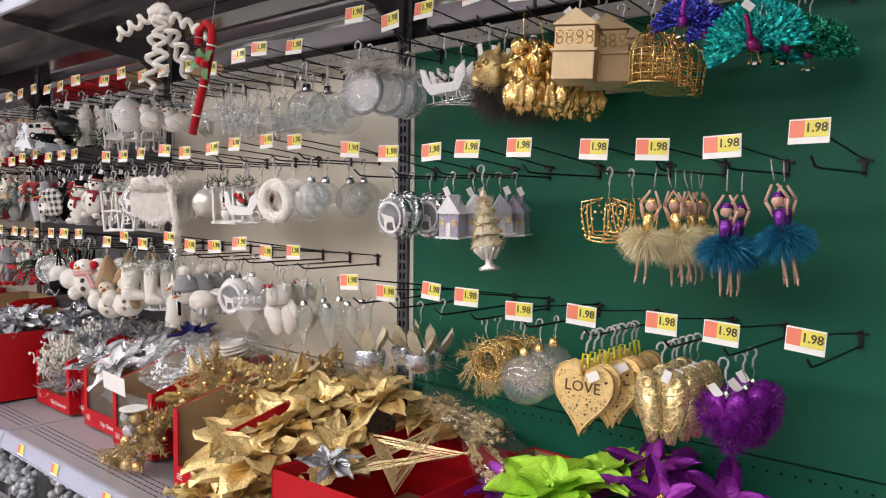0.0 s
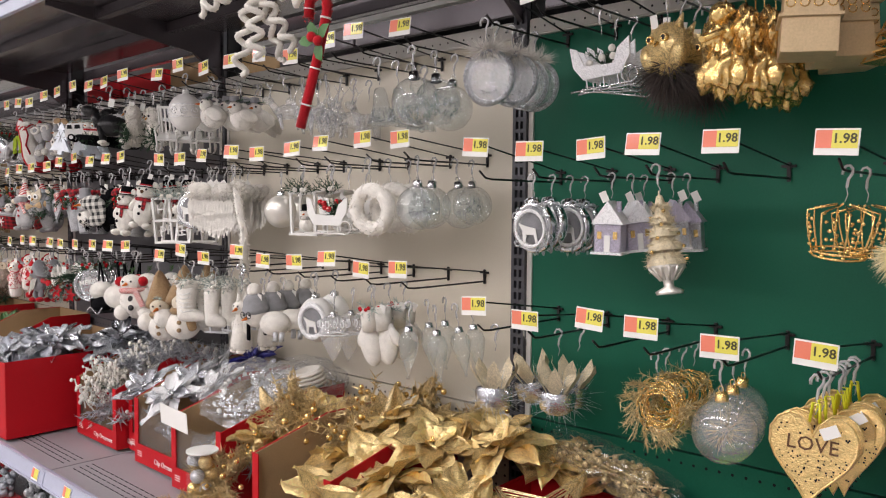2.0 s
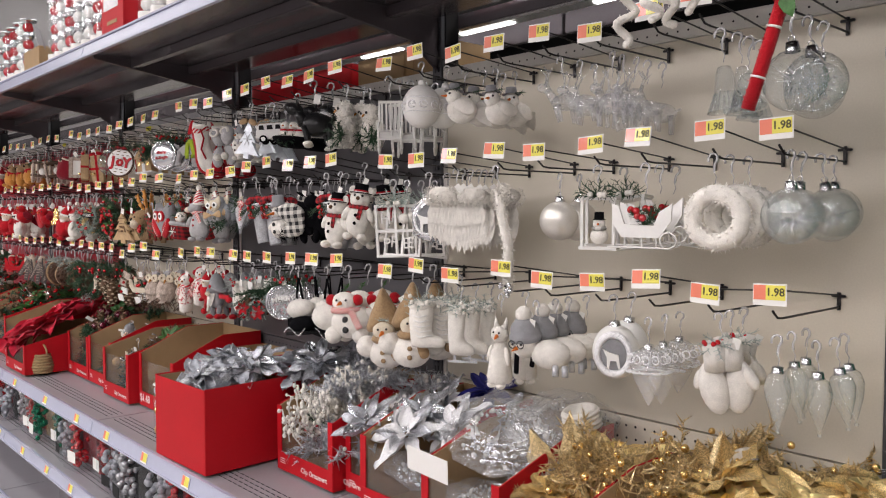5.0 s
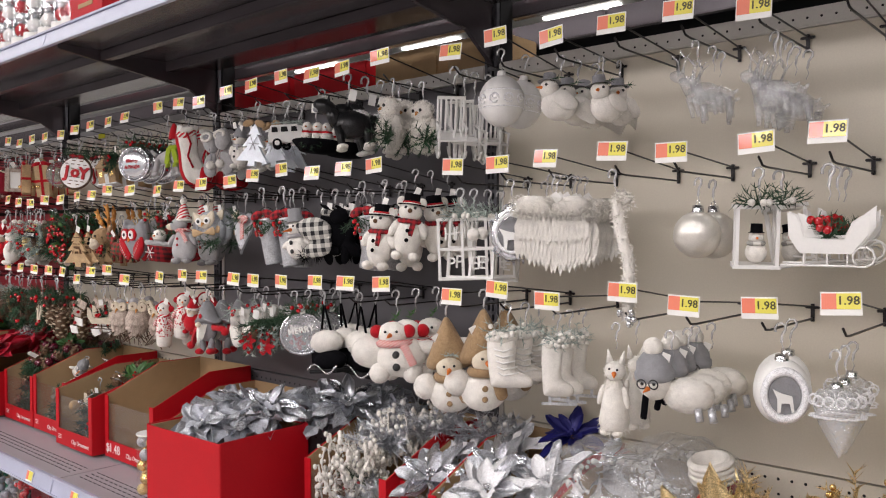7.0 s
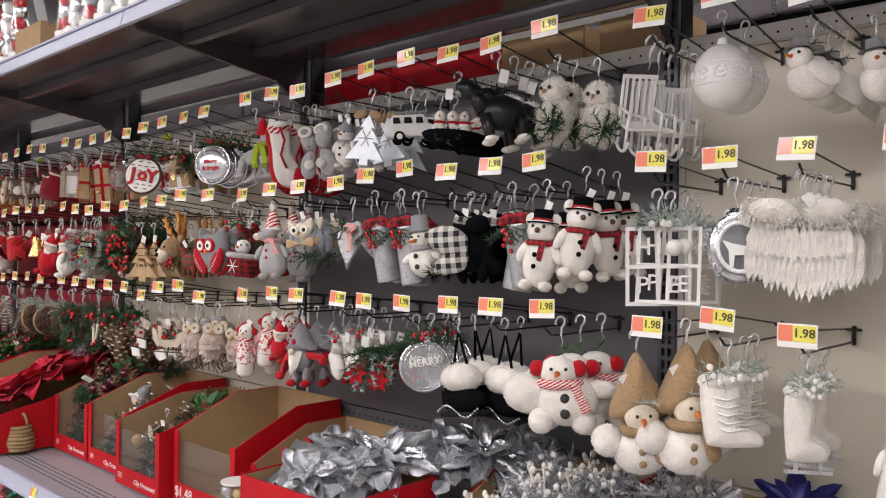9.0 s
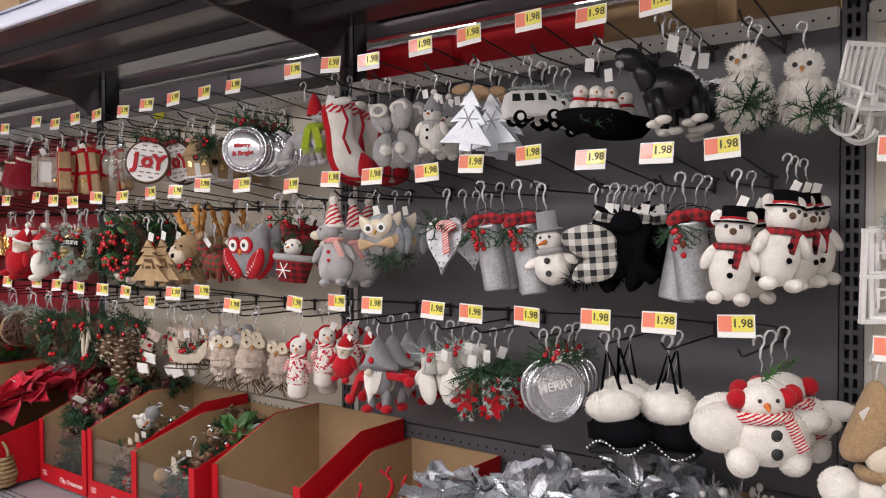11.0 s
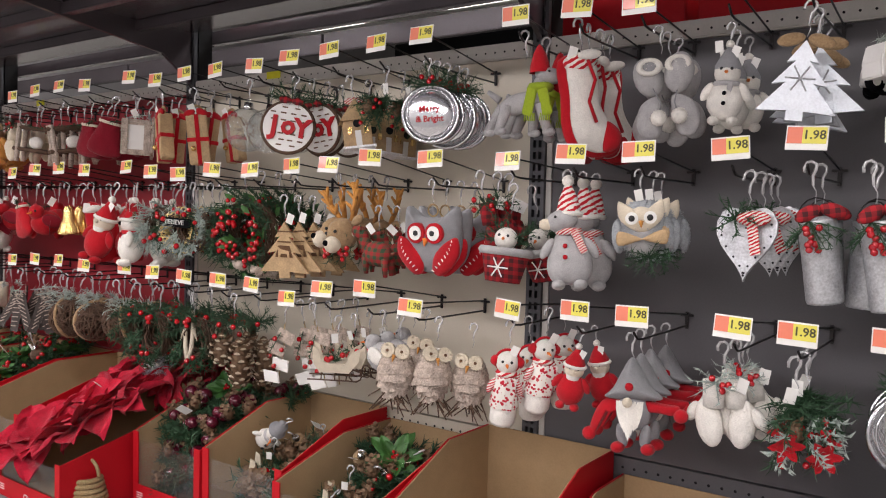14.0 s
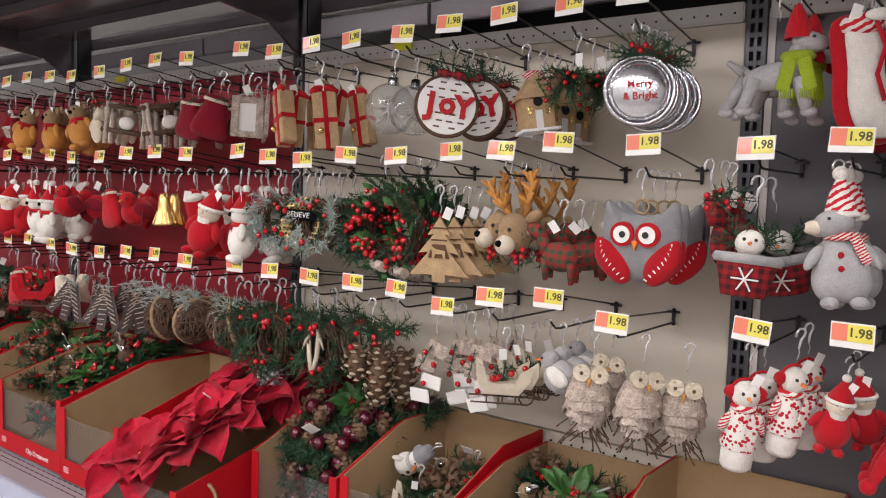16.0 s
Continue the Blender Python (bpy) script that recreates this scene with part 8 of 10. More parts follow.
stock("twig_ring", twig_wreath("twig_ring", "dark twig ring with berries and pine", 0.05, "pinegreen", 6, 40, 0.04))

# ---- green bay ----
a1, a2, a3 = 1.835, 1.545, 1.252
hang("snow_disc", -1.36, a1 + 0.005, 5, 0.04, 1.27, 12, 0, 1.02, 12)
hang("sleigh_silver", -1.134, a1, 3, 0.06, 1.31, 25)
hang("owl_gold", -1.0, a1, 4, 0.05, 1.3)
hang("cherub", -0.88, a1, 5, 0.045, 1.26)
hang("lattice", -0.765, a1 + 0.02, 3, 0.07, 1.26, 28, 0, 0.95, 12)
hang("tower", -0.66, a1, 2, 0.08, 1.33, 30, 0, 0.8)
hang("cage", -0.635, a1, 3, 0.07, 1.28)
hang("peacock_teal", -0.475, a1 - 0.015, 2, 0.07, 1.26, 10, 0, 0.78)
hang("peacock_blue", -0.57, a1 + 0.025, 2, 0.09, 1.29, 15, 0, 0.72)
hang("peacock_green", -0.43, a1 - 0.015, 2, 0.06, 1.36, -12, 0, 0.75)
hang("egg", -1.235, a2, 4, 0.055, 1.265, 22, 0, 0.88, 10)
hang("cottage_lilac", -1.10, a2, 3, 0.055, 1.31, 30, 0, 0.85)
hang("urn_tree", -1.009, a2 + 0.01, 1, 0.05, 1.29)
hang("cottage_silver", -1.01, a2, 2, 0.05, 1.35, 30, 0, 0.82)
hang("crown", -0.723, a2, 2, 0.07, 1.30)
hang("dancer_gold", -0.614, a2, 7, 0.03, 1.27)
hang("dancer_blue", -0.497, a2 - 0.005, 2, 0.05, 1.27)
hang("dancer_blue", -0.435, a2 + 0.01, 2, 0.05, 1.28)
hang("basket", -1.365, a3, 2, 0.08, 1.32)
hang("basket", -1.238, a3, 2, 0.07, 1.36)
hang("gold_twigs", -1.02, a3 - 0.01, 4, 0.05, 1.32, 20, 0, 0.85)
hang("globe_gold", -0.895, a3, 3, 0.06, 1.28)
hang("heart", -0.745, a3, 8, 0.026, 1.272, 12, 0, 1.1, 3)
hang("wings_gold", -0.6, a3, 6, 0.026, 1.275, 14, 0, 0.95, 4)
hang("tinsel_heart", -0.495, a3 - 0.01, 3, 0.06, 1.27, 6)

# ---- cream bay ----
b1, b2, b3 = 1.825, 1.589, 1.318
hang("lace_ball", -2.462, b1 + 0.03, 2, 0.08, 1.27, 20, 0, 0.93)
hang("snow_bird", -2.325, b1, 3, 0.06, 1.29, 40)
hang("snow_bird", -2.25, b1 - 0.01, 2, 0.06, 1.31, 70)
hang("ice_deer", -2.06, b1 - 0.01, 3, 0.06, 1.31, 30, 0, 0.9)
hang("ice_deer", -1.925, b1 - 0.02, 5, 0.045, 1.30)
hang("ice_bell", -1.69, b1 - 0.015, 4, 0.05, 1.30, 0, 0, 1.15)
hang("ice_ball", -1.56, b1 - 0.01, 3, 0.065, 1.275, 0, 0, 1.08)
hang("window", -2.57, b2 - 0.02, 4, 0.045, 1.27, 28, 0, 1.1, 8)
hang("egg", -2.445, b2 - 0.005, 3, 0.06, 1.28, 45, 0, 1.05)
hang("wings", -2.34, b2, 6, 0.024, 1.27, 22, 0, 0.95, 6)
hang("fuzzy_cane", -2.195, b2, 1, 0.05, 1.255)
hang("matte_ball", -2.055, b2 - 0.02, 2, 0.07, 1.30)
hang("lantern", -1.935, b2 - 0.01, 2, 0.08, 1.28, 25, 0, 1.08)
hang("sleigh_white", -1.835, b2 - 0.01, 3, 0.055, 1.285, 25, 0, 1.12)
hang("fur_wreath", -1.68, b2, 3, 0.06, 1.265, 12)
hang("ice_ball", -1.562, b2, 4, 0.06, 1.29)
hang("snow_coat", -2.605, b3 + 0.01, 1, 0.06, 1.25, 40, 0, 1.12, 5)
hang("snow_coat", -2.53, b3 + 0.03, 2, 0.07, 1.30, 55, 0, 1.12)
hang("stocking_white", -2.452, b3 + 0.005, 3, 0.055, 1.28, 35, 0, 1.08, 12)
hang("skate", -2.335, b3 - 0.005, 3, 0.055, 1.28, 35, 0, 0.96, 12)
hang("fox", -2.205, b3 - 0.015, 2, 0.09, 1.28, 30, 0, 0.98)
hang("snow_lying", -2.085, b3 - 0.02, 4, 0.055, 1.27, 12, 0, 0.98, 10)
hang("deer_cup", -1.905, b3 + 0.005, 2, 0.07, 1.29, 20)
hang("lace_drop", -1.82, b3 - 0.03, 3, 0.06, 1.28, 0, 0, 1.0)
hang("mitten_white", -1.67, b3 - 0.005, 3, 0.05, 1.265, 25, 0, 0.92)
hang("ice_drop", -1.57, b3 - 0.035, 3, 0.055, 1.28)
hang("ice_drop", -1.51, b3 - 0.04, 3, 0.055, 1.30)

# ---- charcoal bay ----
c1, c2, c3 = 1.838, 1.587, 1.308
hang("pup_red", -3.795, c1 + 0.012, 2, 0.07, 1.275, 18, 0, 1.0, 8)
hang("sock_red", -3.69, c1 + 0.02, 4, 0.05, 1.27, 40, 0, 1.08, 75)
hang("booties", -3.55, c1 - 0.005, 3, 0.055, 1.285, 25, 0, 0.92)
hang("snow_small", -3.435, c1 - 0.01, 3, 0.06, 1.30, 25, 0, 0.84)
hang("tree_silver", -3.312, c1, 4, 0.05, 1.27, 18, 0, 1.08)
hang("car", -3.19, c1 - 0.01, 4, 0.05, 1.28, 28, 0, 1.12)
hang("hat_bowl", -3.05, c1 + 0.005, 2, 0.09, 1.285, 20, 0, 1.05)
hang("bear_black", -2.93, c1 + 0.025, 4, 0.058, 1.262, 35, 0, 1.22)
hang("owl_white", -2.79, c1 + 0.0, 2, 0.06, 1.28, 5, 0, 0.98)
hang("owl_white", -2.715, c1 - 0.015, 1, 0.06, 1.30, 30, 0, 0.98)
hang("chair", -2.59, c1 - 0.005, 5, 0.04, 1.265, 50, 20, 1.12, 10)
hang("pot", -3.815, c2 - 0.02, 2, 0.07, 1.275, 20, 0, 1.08)
hang("mouse", -3.705, c2 + 0.005, 3, 0.06, 1.275, 15, 0, 0.98, 14)
hang("owl_tan", -3.565, c2 + 0.005, 3, 0.055, 1.27, 15, 0, 0.9, 12)
hang("tin_heart", -3.385, c2, 4, 0.05, 1.285, 12, 0, 1.1)
hang("can", -3.302, c2 + 0.012, 2, 0.07, 1.275, 20, 0, 1.15)
hang("can", -3.222, c2 + 0.012, 2, 0.07, 1.285, 20, 0, 1.15)
hang("hat_snow", -3.155, c2 + 0.002, 1, 0.06, 1.268, 25, 0, 1.1)
hang("plaid", -3.06, c2 - 0.002, 4, 0.05, 1.28, 42, 0, 0.98, 20)
hang("plaid_black", -3.03, c2, 4, 0.045, 1.31, 10)
hang("plaid_black", -2.97, c2, 3, 0.05, 1.33, 10)
hang("can_plain", -2.898, c2 + 0.012, 3, 0.065, 1.285, 30, 0, 1.1)
hang("dog_white", -2.80, c2 + 0.012, 2, 0.06, 1.265, 22, 0, 0.9, 10)
hang("dog_white", -2.735, c2 + 0.035, 3, 0.055, 1.30, 30, 0, 0.88)
hang("snow_scarf", -3.805, c3 + 0.005, 2, 0.07, 1.265, 25, 0, 0.95, 10)
hang("snow_scarf", -3.75, c3 + 0.03, 2, 0.07, 1.30, 30, 0, 0.95)
hang("gnome", -3.575, c3 + 0.005, 4, 0.055, 1.27, 15, 0, 1.02, 20)
hang("santa", -3.675, c3 + 0.0, 2, 0.06, 1.29, 10, 0, 0.75)
hang("skate_grey", -3.415, c3 + 0.005, 4, 0.045, 1.28, 20, 0, 1.12)
hang("pine_red", -3.31, c3 - 0.005, 3, 0.06, 1.275, 20, 0, 1.15)
hang("merry", -3.155, c3 + 0.01, 4, 0.045, 1.275, 25, 0, 1.1)
hang("fur_boot", -3.03, c3 + 0.015, 3, 0.06, 1.265, 0, 0, 1.12)
hang("fur_boot", -2.93, c3 + 0.015, 2, 0.06, 1.30, 0, 0, 1.12)
hang("snow_big", -2.765, c3 + 0.03, 3, 0.07, 1.265, 25, 0, 1.12, 12)

# ---- second cream bay ----
d1, d2, d3 = 1.815, 1.572, 1.295
hang("feather_ball", -4.535, d1, 3, 0.07, 1.255, 0, 0, 1.08)
hang("joy", -4.396, d1, 4, 0.05, 1.27, 15)
hang("birdhouse", -4.245, d1 - 0.01, 4, 0.065, 1.28, 55, 0, 1.0)
hang("pine_cups", -4.135, d1, 4, 0.055, 1.28)
hang("bright_disc", -4.02, d1 + 0.005, 5, 0.032, 1.272, 22, 0, 1, 9)
hang("believe", -4.815, d2, 3, 0.06, 1.275, 20, 0, 1.1, 8)
hang("berry_wreath", -4.585, d2 + 0.03, 4, 0.055, 1.28, 15, 0, 1.15)
hang("tree_wood", -4.41, d2 - 0.03, 5, 0.045, 1.25, 22, 0, 1.12, 10)
hang("deer_head", -4.275, d2 + 0.02, 4, 0.055, 1.285, -30, 0, 1.08)
hang("puppy", -4.15, d2 - 0.05, 4, 0.06, 1.28, 20)
hang("owl_red", -3.995, d2 + 0.005, 4, 0.052, 1.265, 0, 0, 1.0)
hang("glove", -3.885, d2 + 0.02, 3, 0.05, 1.275, 35, 0, 1.1)
hang("antler", -4.785, d3, 3, 0.06, 1.28)
hang("cones", -4.585, d3 + 0.005, 2, 0.08, 1.255, 10, 0, 1.15, 10)
hang("signs", -4.42, d3, 3, 0.045, 1.27, 15, 0, 1.1)
hang("signs", -4.35, d3, 4, 0.05, 1.29, 15, 0, 1.1)
hang("sleigh_twig", -4.265, d3 - 0.02, 4, 0.05, 1.285, 15)
hang("fluff", -4.157, d3, 3, 0.06, 1.31)
hang("birch_owl", -4.075, d3 + 0.005, 2, 0.1, 1.265, 20, 0, 0.98)
hang("birch_owl", -3.985, d3 + 0.005, 1, 0.08, 1.28, 30, 0, 0.98)
hang("birch_owl", -3.92, d3 - 0.005, 1, 0.08, 1.31, 45, 0, 0.95)

# ---- red bays and beyond ----
e1, e2, e3 = 1.815, 1.572, 1.295
for x, k1, k2, k3 in (
    (-4.775, "gift", "twigs", "twig_ring"), (-4.91, "gift", "twigs", "twig_ring"), (-5.02, "frame", "dog_red", "twig_ring"),
    (-5.12, "sack_red", "santa", "twig_ball"), (-5.25, "sack_red", "sock_stripe", "twig_ball"), (-5.39, "logs", "bell_gold", "twig_ball"),
    (-5.53, "logs", "cardinal", "feather"), (-5.67, "glove_cream", "sack_bright", "feather"), (-5.85, "bear_tan", "cardinal", "feather"),
    (-5.98, "bear_tan", "dog_red", "bell_white"), (-6.10, "bear_tan", "dog_red", "truck"), (-6.24, "sack_red", "santa", "sack_bright"),
    (-6.42, "santa", "cardinal", "pine_red"), (-6.56, "sack_red", "gnome", "berry_wreath"), (-6.71, "bell_gold", "santa", "twig_ball"),
    (-6.86, "gift", "sock_red", "pine_cups"),
):
    n = 3 if x > -6.4 else 2
    hang(k1, x, e1, n, 0.055, 1.275, 25, 0, 1.12, 60)
    hang(k2, x, e2, n, 0.055, 1.275, 20, 0, 1.2, 70)
    hang(k3, x, e3, n, 0.055, 1.275, 20, 0, 1.25, 45)

# hung by thread from the rail of the overhead shelf
for key, x, y, z, k in (("curly", -1.585, 0.915, 1.835, 1.25), ("cane", -1.395, 0.918, 1.772, 0.84)):
    part("thread", tube([(0, 0, 0.01), (0, 0.002, (UPPER - 0.03 - z) / k)], 0.0006, seg=4), "hanger", STOCK[key][0])
    hang(key, x, z + 0.044, 1, 0.05, y, 0, 0, k)

# ---- goods on the display shelf ----
Z0 = SHELF + 0.0065


def place(ob, m, k=1.0):
    ob.matrix_basis = m @ Matrix.Diagonal((k, k, k, 1))
    return ob


def again(ob, m, k=1.0):
    return place(copy_thing(ob, m), m, k)


def carton(x0, x1, front, hf=0.185, hb=0.265, back=1.515, window=True, lip=0.055, price="", empty=False, label="red display carton with clear window and kraft lining"):
    c = thing("display_carton", label, "carton", "red cartons")
    w, d = x1 - x0, back - front
    side = [(0, 0), (d, 0), (d, hb), (d * 0.55, hb), (0.0, hf)]

    def board(name, x, m, off, label=""):
        # outline in depth (y) and height (z); slab lies along x
        bm = bmesh.new()
        va = [bm.verts.new((x, front + y, Z0 + z - off)) for y, z in side]
        vb = [bm.verts.new((x + 0.003, front + y, Z0 + z - off)) for y, z in side]
        bm.faces.new(va)
        bm.faces.new(vb[::-1])
        for i in range(5):
            j = (i + 1) % 5
            bm.faces.new((va[j], va[i], vb[i], vb[j]))
        bmesh.ops.recalc_face_normals(bm, faces=bm.faces[:])
        part(name, bm, m, c, label)
    board("side_wall", x0, "boxred", 0)
    board("side_wall", x1 - 0.003, "boxred", 0)
    board("lining", x0 + 0.0032, "kraft", 0.002, "brown kraft lining")
    board("lining", x1 - 0.0062, "kraft", 0.002, "brown kraft lining")
    part("bottom", box(((x0 + x1) / 2, (front + back) / 2, Z0 + 0.002), (w - 0.012, d - 0.008, 0.003)), "kraft", c)
    part("back_wall", box(((x0 + x1) / 2, back - 0.002, Z0 + hb / 2), (w - 0.012, 0.003, hb)), "kraft", c)
    part("front_lip", box(((x0 + x1) / 2, front - 0.0016, Z0 + lip / 2), (w, 0.003, lip), bevel=0.0008), "boxred", c)
    for x in (x0 + 0.011, x1 - 0.011):
        part("front_post", box((x, front - 0.0016, Z0 + lip + (hf - lip) / 2), (0.022, 0.003, hf - lip)), "boxred", c)
    if window:
        part("window", box(((x0 + x1) / 2, front + 0.0015, Z0 + lip + (hf - lip) * 0.42), (w - 0.02, 0.0008, (hf - lip) * 0.84)), "window", c)
    lettering("Clip Ornament", 0.021, "tagwhite", c, pose((x0 + x1) / 2 + 0.05 * (w > 0.2), front - 0.0038, Z0 + lip * 0.42), 0.0003)
    for i in range(3):
        part("print_bar", box((x0 + 0.03, front - 0.0034, Z0 + lip * 0.62 - 0.006 * i), (0.026, 0.0006, 0.0018)), "tagwhite", c)
    if price:
        lettering(price, 0.042, "tagwhite", c, pose(x0 + 0.055, front - 0.0038, Z0 + lip * 0.55), 0.0003, "price")
    return c


def big_box(x0, x1, front, back, h, turn=0):
    c = thing("solid_carton", "plain bright red cardboard carton heaped with flowers", "carton", "red cartons")
    w, d = x1 - x0, back - front
    for sx in (-1, 1):
        part("side_wall", box((sx * (w / 2 - 0.002), 0, h / 2), (0.004, d, h), bevel=0.001), "boxred", c)
        part("lining", box((sx * (w / 2 - 0.0055), 0, h / 2 - 0.002), (0.003, d - 0.01, h - 0.004)), "kraft", c, "brown kraft lining")
    for sy in (-1, 1):
        part("end_wall", box((0, sy * (d / 2 - 0.002), h / 2 - 0.0015), (w - 0.008, 0.004, h - 0.003)), "boxred", c)
        part("lining", box((0, sy * (d / 2 - 0.0055), h / 2 - 0.003), (w - 0.016, 0.003, h - 0.006)), "kraft", c, "brown kraft lining")
    part("bottom", box((0, 0, 0.003), (w - 0.02, d - 0.02, 0.004)), "kraft", c)
    place(c, pose((x0 + x1) / 2, (front + back) / 2, Z0, 0, 0, turn))
    return c


def petal(bm, base, d, up, length, width, curl, ripple, rg):
    """A cloth petal: creased along its middle, veined and softly crumpled."""
    base, d, up = Vector(base), Vector(d).normalized(), Vector(up)
    side = d.cross(up).normalized()
    nrm = side.cross(d).normalized()
    off = Vector((rg.uniform(0, 90), rg.uniform(0, 90), 0))
    lean = rg.uniform(-0.18, 0.18)
    rows = []
    for i in range(9):
        f = i / 8
        wd = width * (math.sin(math.pi * min(1, f ** 0.85 * 0.9 + 0.08)) ** 0.75) * (1 if f < 0.97 else 0.05)
        c = base + d * length * f - nrm * length * curl * f * f + side * lean * length * f * f
        row = []
        for j in range(-4, 5):
            q = j / 4
            z = abs(q) * wd * 0.2 + ripple * 2.2 * length * (0.35 + abs(q)) * noise.noise(Vector((f * 2.6, q * 1.5, 0)) + off)
            z += 0.012 * length * (1 if (j + i) % 2 else -1) * abs(q)
            row.append(bm.verts.new(c + side * wd * 0.5 * q + nrm * z))
        rows.append(row)
    for a, b in zip(rows, rows[1:]):
        for j in range(8):
            f = bm.faces.new((a[j], a[j + 1], b[j + 1], b[j]))
            f.smooth = True


def poinsettia(name, label, m, m2=None, r=0.085, seed=1, ripple=0.035, centre="gold", wide=0.5):
    rg = random.Random(seed)
    t = thing(name, label, "artificial flower", name.replace("_", " ") + "s")
    for k, (n, rr, lift, mm) in enumerate(((6, 1.0, 0.05, m), (5, 0.78, 0.35, m2 or m), (4, 0.5, 0.75, m))):
        bm = bmesh.new()
        for i in range(n):
            a = 2 * math.pi * (i + 0.35 * k) / n + rg.uniform(-0.15, 0.15)
            d = Vector((math.cos(a), math.sin(a), lift + rg.uniform(-0.15, 0.2)))
            petal(bm, d * 0.008 + Vector((0, 0, 0.004 * k)), d, (0, 0, 1), r * rr * rg.uniform(0.85, 1.12), r * wide * rr ** 0.5 * rg.uniform(0.85, 1.1), rg.uniform(0.0, 0.28), ripple, rg)
        part("petal_whorl", bm, mm, t)
    bm = bmesh.new()
    for i in range(7):
        ball((rg.uniform(-0.008, 0.008), rg.uniform(-0.008, 0.008), 0.014 + rg.uniform(0, 0.008)), 0.0042, bm=bm, seg=6)
    part("flower_centre", bm, centre, t)
    return t


def pine_bunch(name, label, needles="pinegreen", seed=1, r=0.07, berries=10, cones=2, berrym="berry", big=1.0):
    rg = random.Random(seed)
    t = thing(name, label, "artificial greenery", name.replace("_", " ") + "s")
    bm = bmesh.new()
    for i in range(38):
        a, e = rg.uniform(0, 6.28), rg.uniform(-0.3, 0.9)
        sprig((rg.uniform(-0.02, 0.02), rg.uniform(-0.02, 0.02), 0), (math.cos(a), math.sin(a), e), r * rg.uniform(0.7, 1.2), 34, 0.026, bm, 0.0024)
    part("needles", bm, needles, t)
    bm = bmesh.new()
    for i in range(berries):
        ball((rg.uniform(-r, r) * 0.7, rg.uniform(-r, r) * 0.7, rg.uniform(0.01, r * 0.6)), rg.uniform(0.005, 0.009), bm=bm, seg=8)
    if berries and big == 1:
        tagged(part("berry_spray", bm, berrym, t), kind="stuff")
    for i in range(4 if big > 1 else 0):
        part("bauble", ball((rg.uniform(-r, r) * 0.7, rg.uniform(-r, r) * 0.7, rg.uniform(0.02, r * 0.7)), 0.011 * big, seg=14), berrym, t, "dark plum bauble")
    for i in range(cones):
        part("pine_cone", cone_mesh((rg.uniform(-r, r) * 0.7, rg.uniform(-r, r) * 0.7, rg.uniform(0.02, 0.05)), 0.022, 0.046), "cone", t)
    return t


def heap(src, spots, face=(-35, 15), spread=25, seed=1, first=True, zs=1.0, k=(0.85, 1.15)):
    """Copies of a flower or bunch, thrown down at the given places."""
    rg = random.Random(seed)
    for i, (x, y, z) in enumerate(spots):
        m = pose(x, y, z, 28 + rg.uniform(*face), rg.uniform(-spread, spread), rg.uniform(-180, 180) * 0)
        m = m @ pose(0, 0, 0, 0, 0, rg.uniform(0, 360))
        kk = rg.uniform(*k)
        if i == 0 and first:
            place(src, m, kk)
        else:
            again(src, m, kk)


def curls(name, label, m, n=10, seed=1, beads=0):
    """Soft picks: bent stems, plain or set with small snowy leaves and beads."""
    rg = random.Random(seed)
    t = thing(name, label, "artificial greenery", name.replace("_", " ") + "s")
    for i in range(n):
        a = rg.uniform(0, 6.28)
        d = Vector((math.cos(a) * 0.5, math.sin(a) * 0.4 - 0.2, 1)).normalized()
        p0 = Vector((rg.uniform(-0.06, 0.06), rg.uniform(-0.06, 0.06), 0))
        w = 0.003 if beads else 0.010
        pts = [p0 + d * 0.008 * k + Vector((w * math.cos(k * 0.7 + i), w * math.sin(k * 0.7 + i), 0)) for k in range(19)]
        bm = tube(pts, 0.0026 if beads else 0.0036, seg=6)
        for k in range(beads):
            p = pts[rg.randrange(4, 19)]
            e = Vector((rg.uniform(-1, 1), rg.uniform(-1, 1), rg.uniform(-0.4, 0.8))).normalized() * rg.uniform(0.008, 0.022)
            rod(p, p + e, 0.0016, bm=bm, seg=4)
            ball(p + e, rg.uniform(0.0038, 0.007), (1, 1, 1.3), bm, 7)
        part("stem", shade(bm), m, t)
    return t


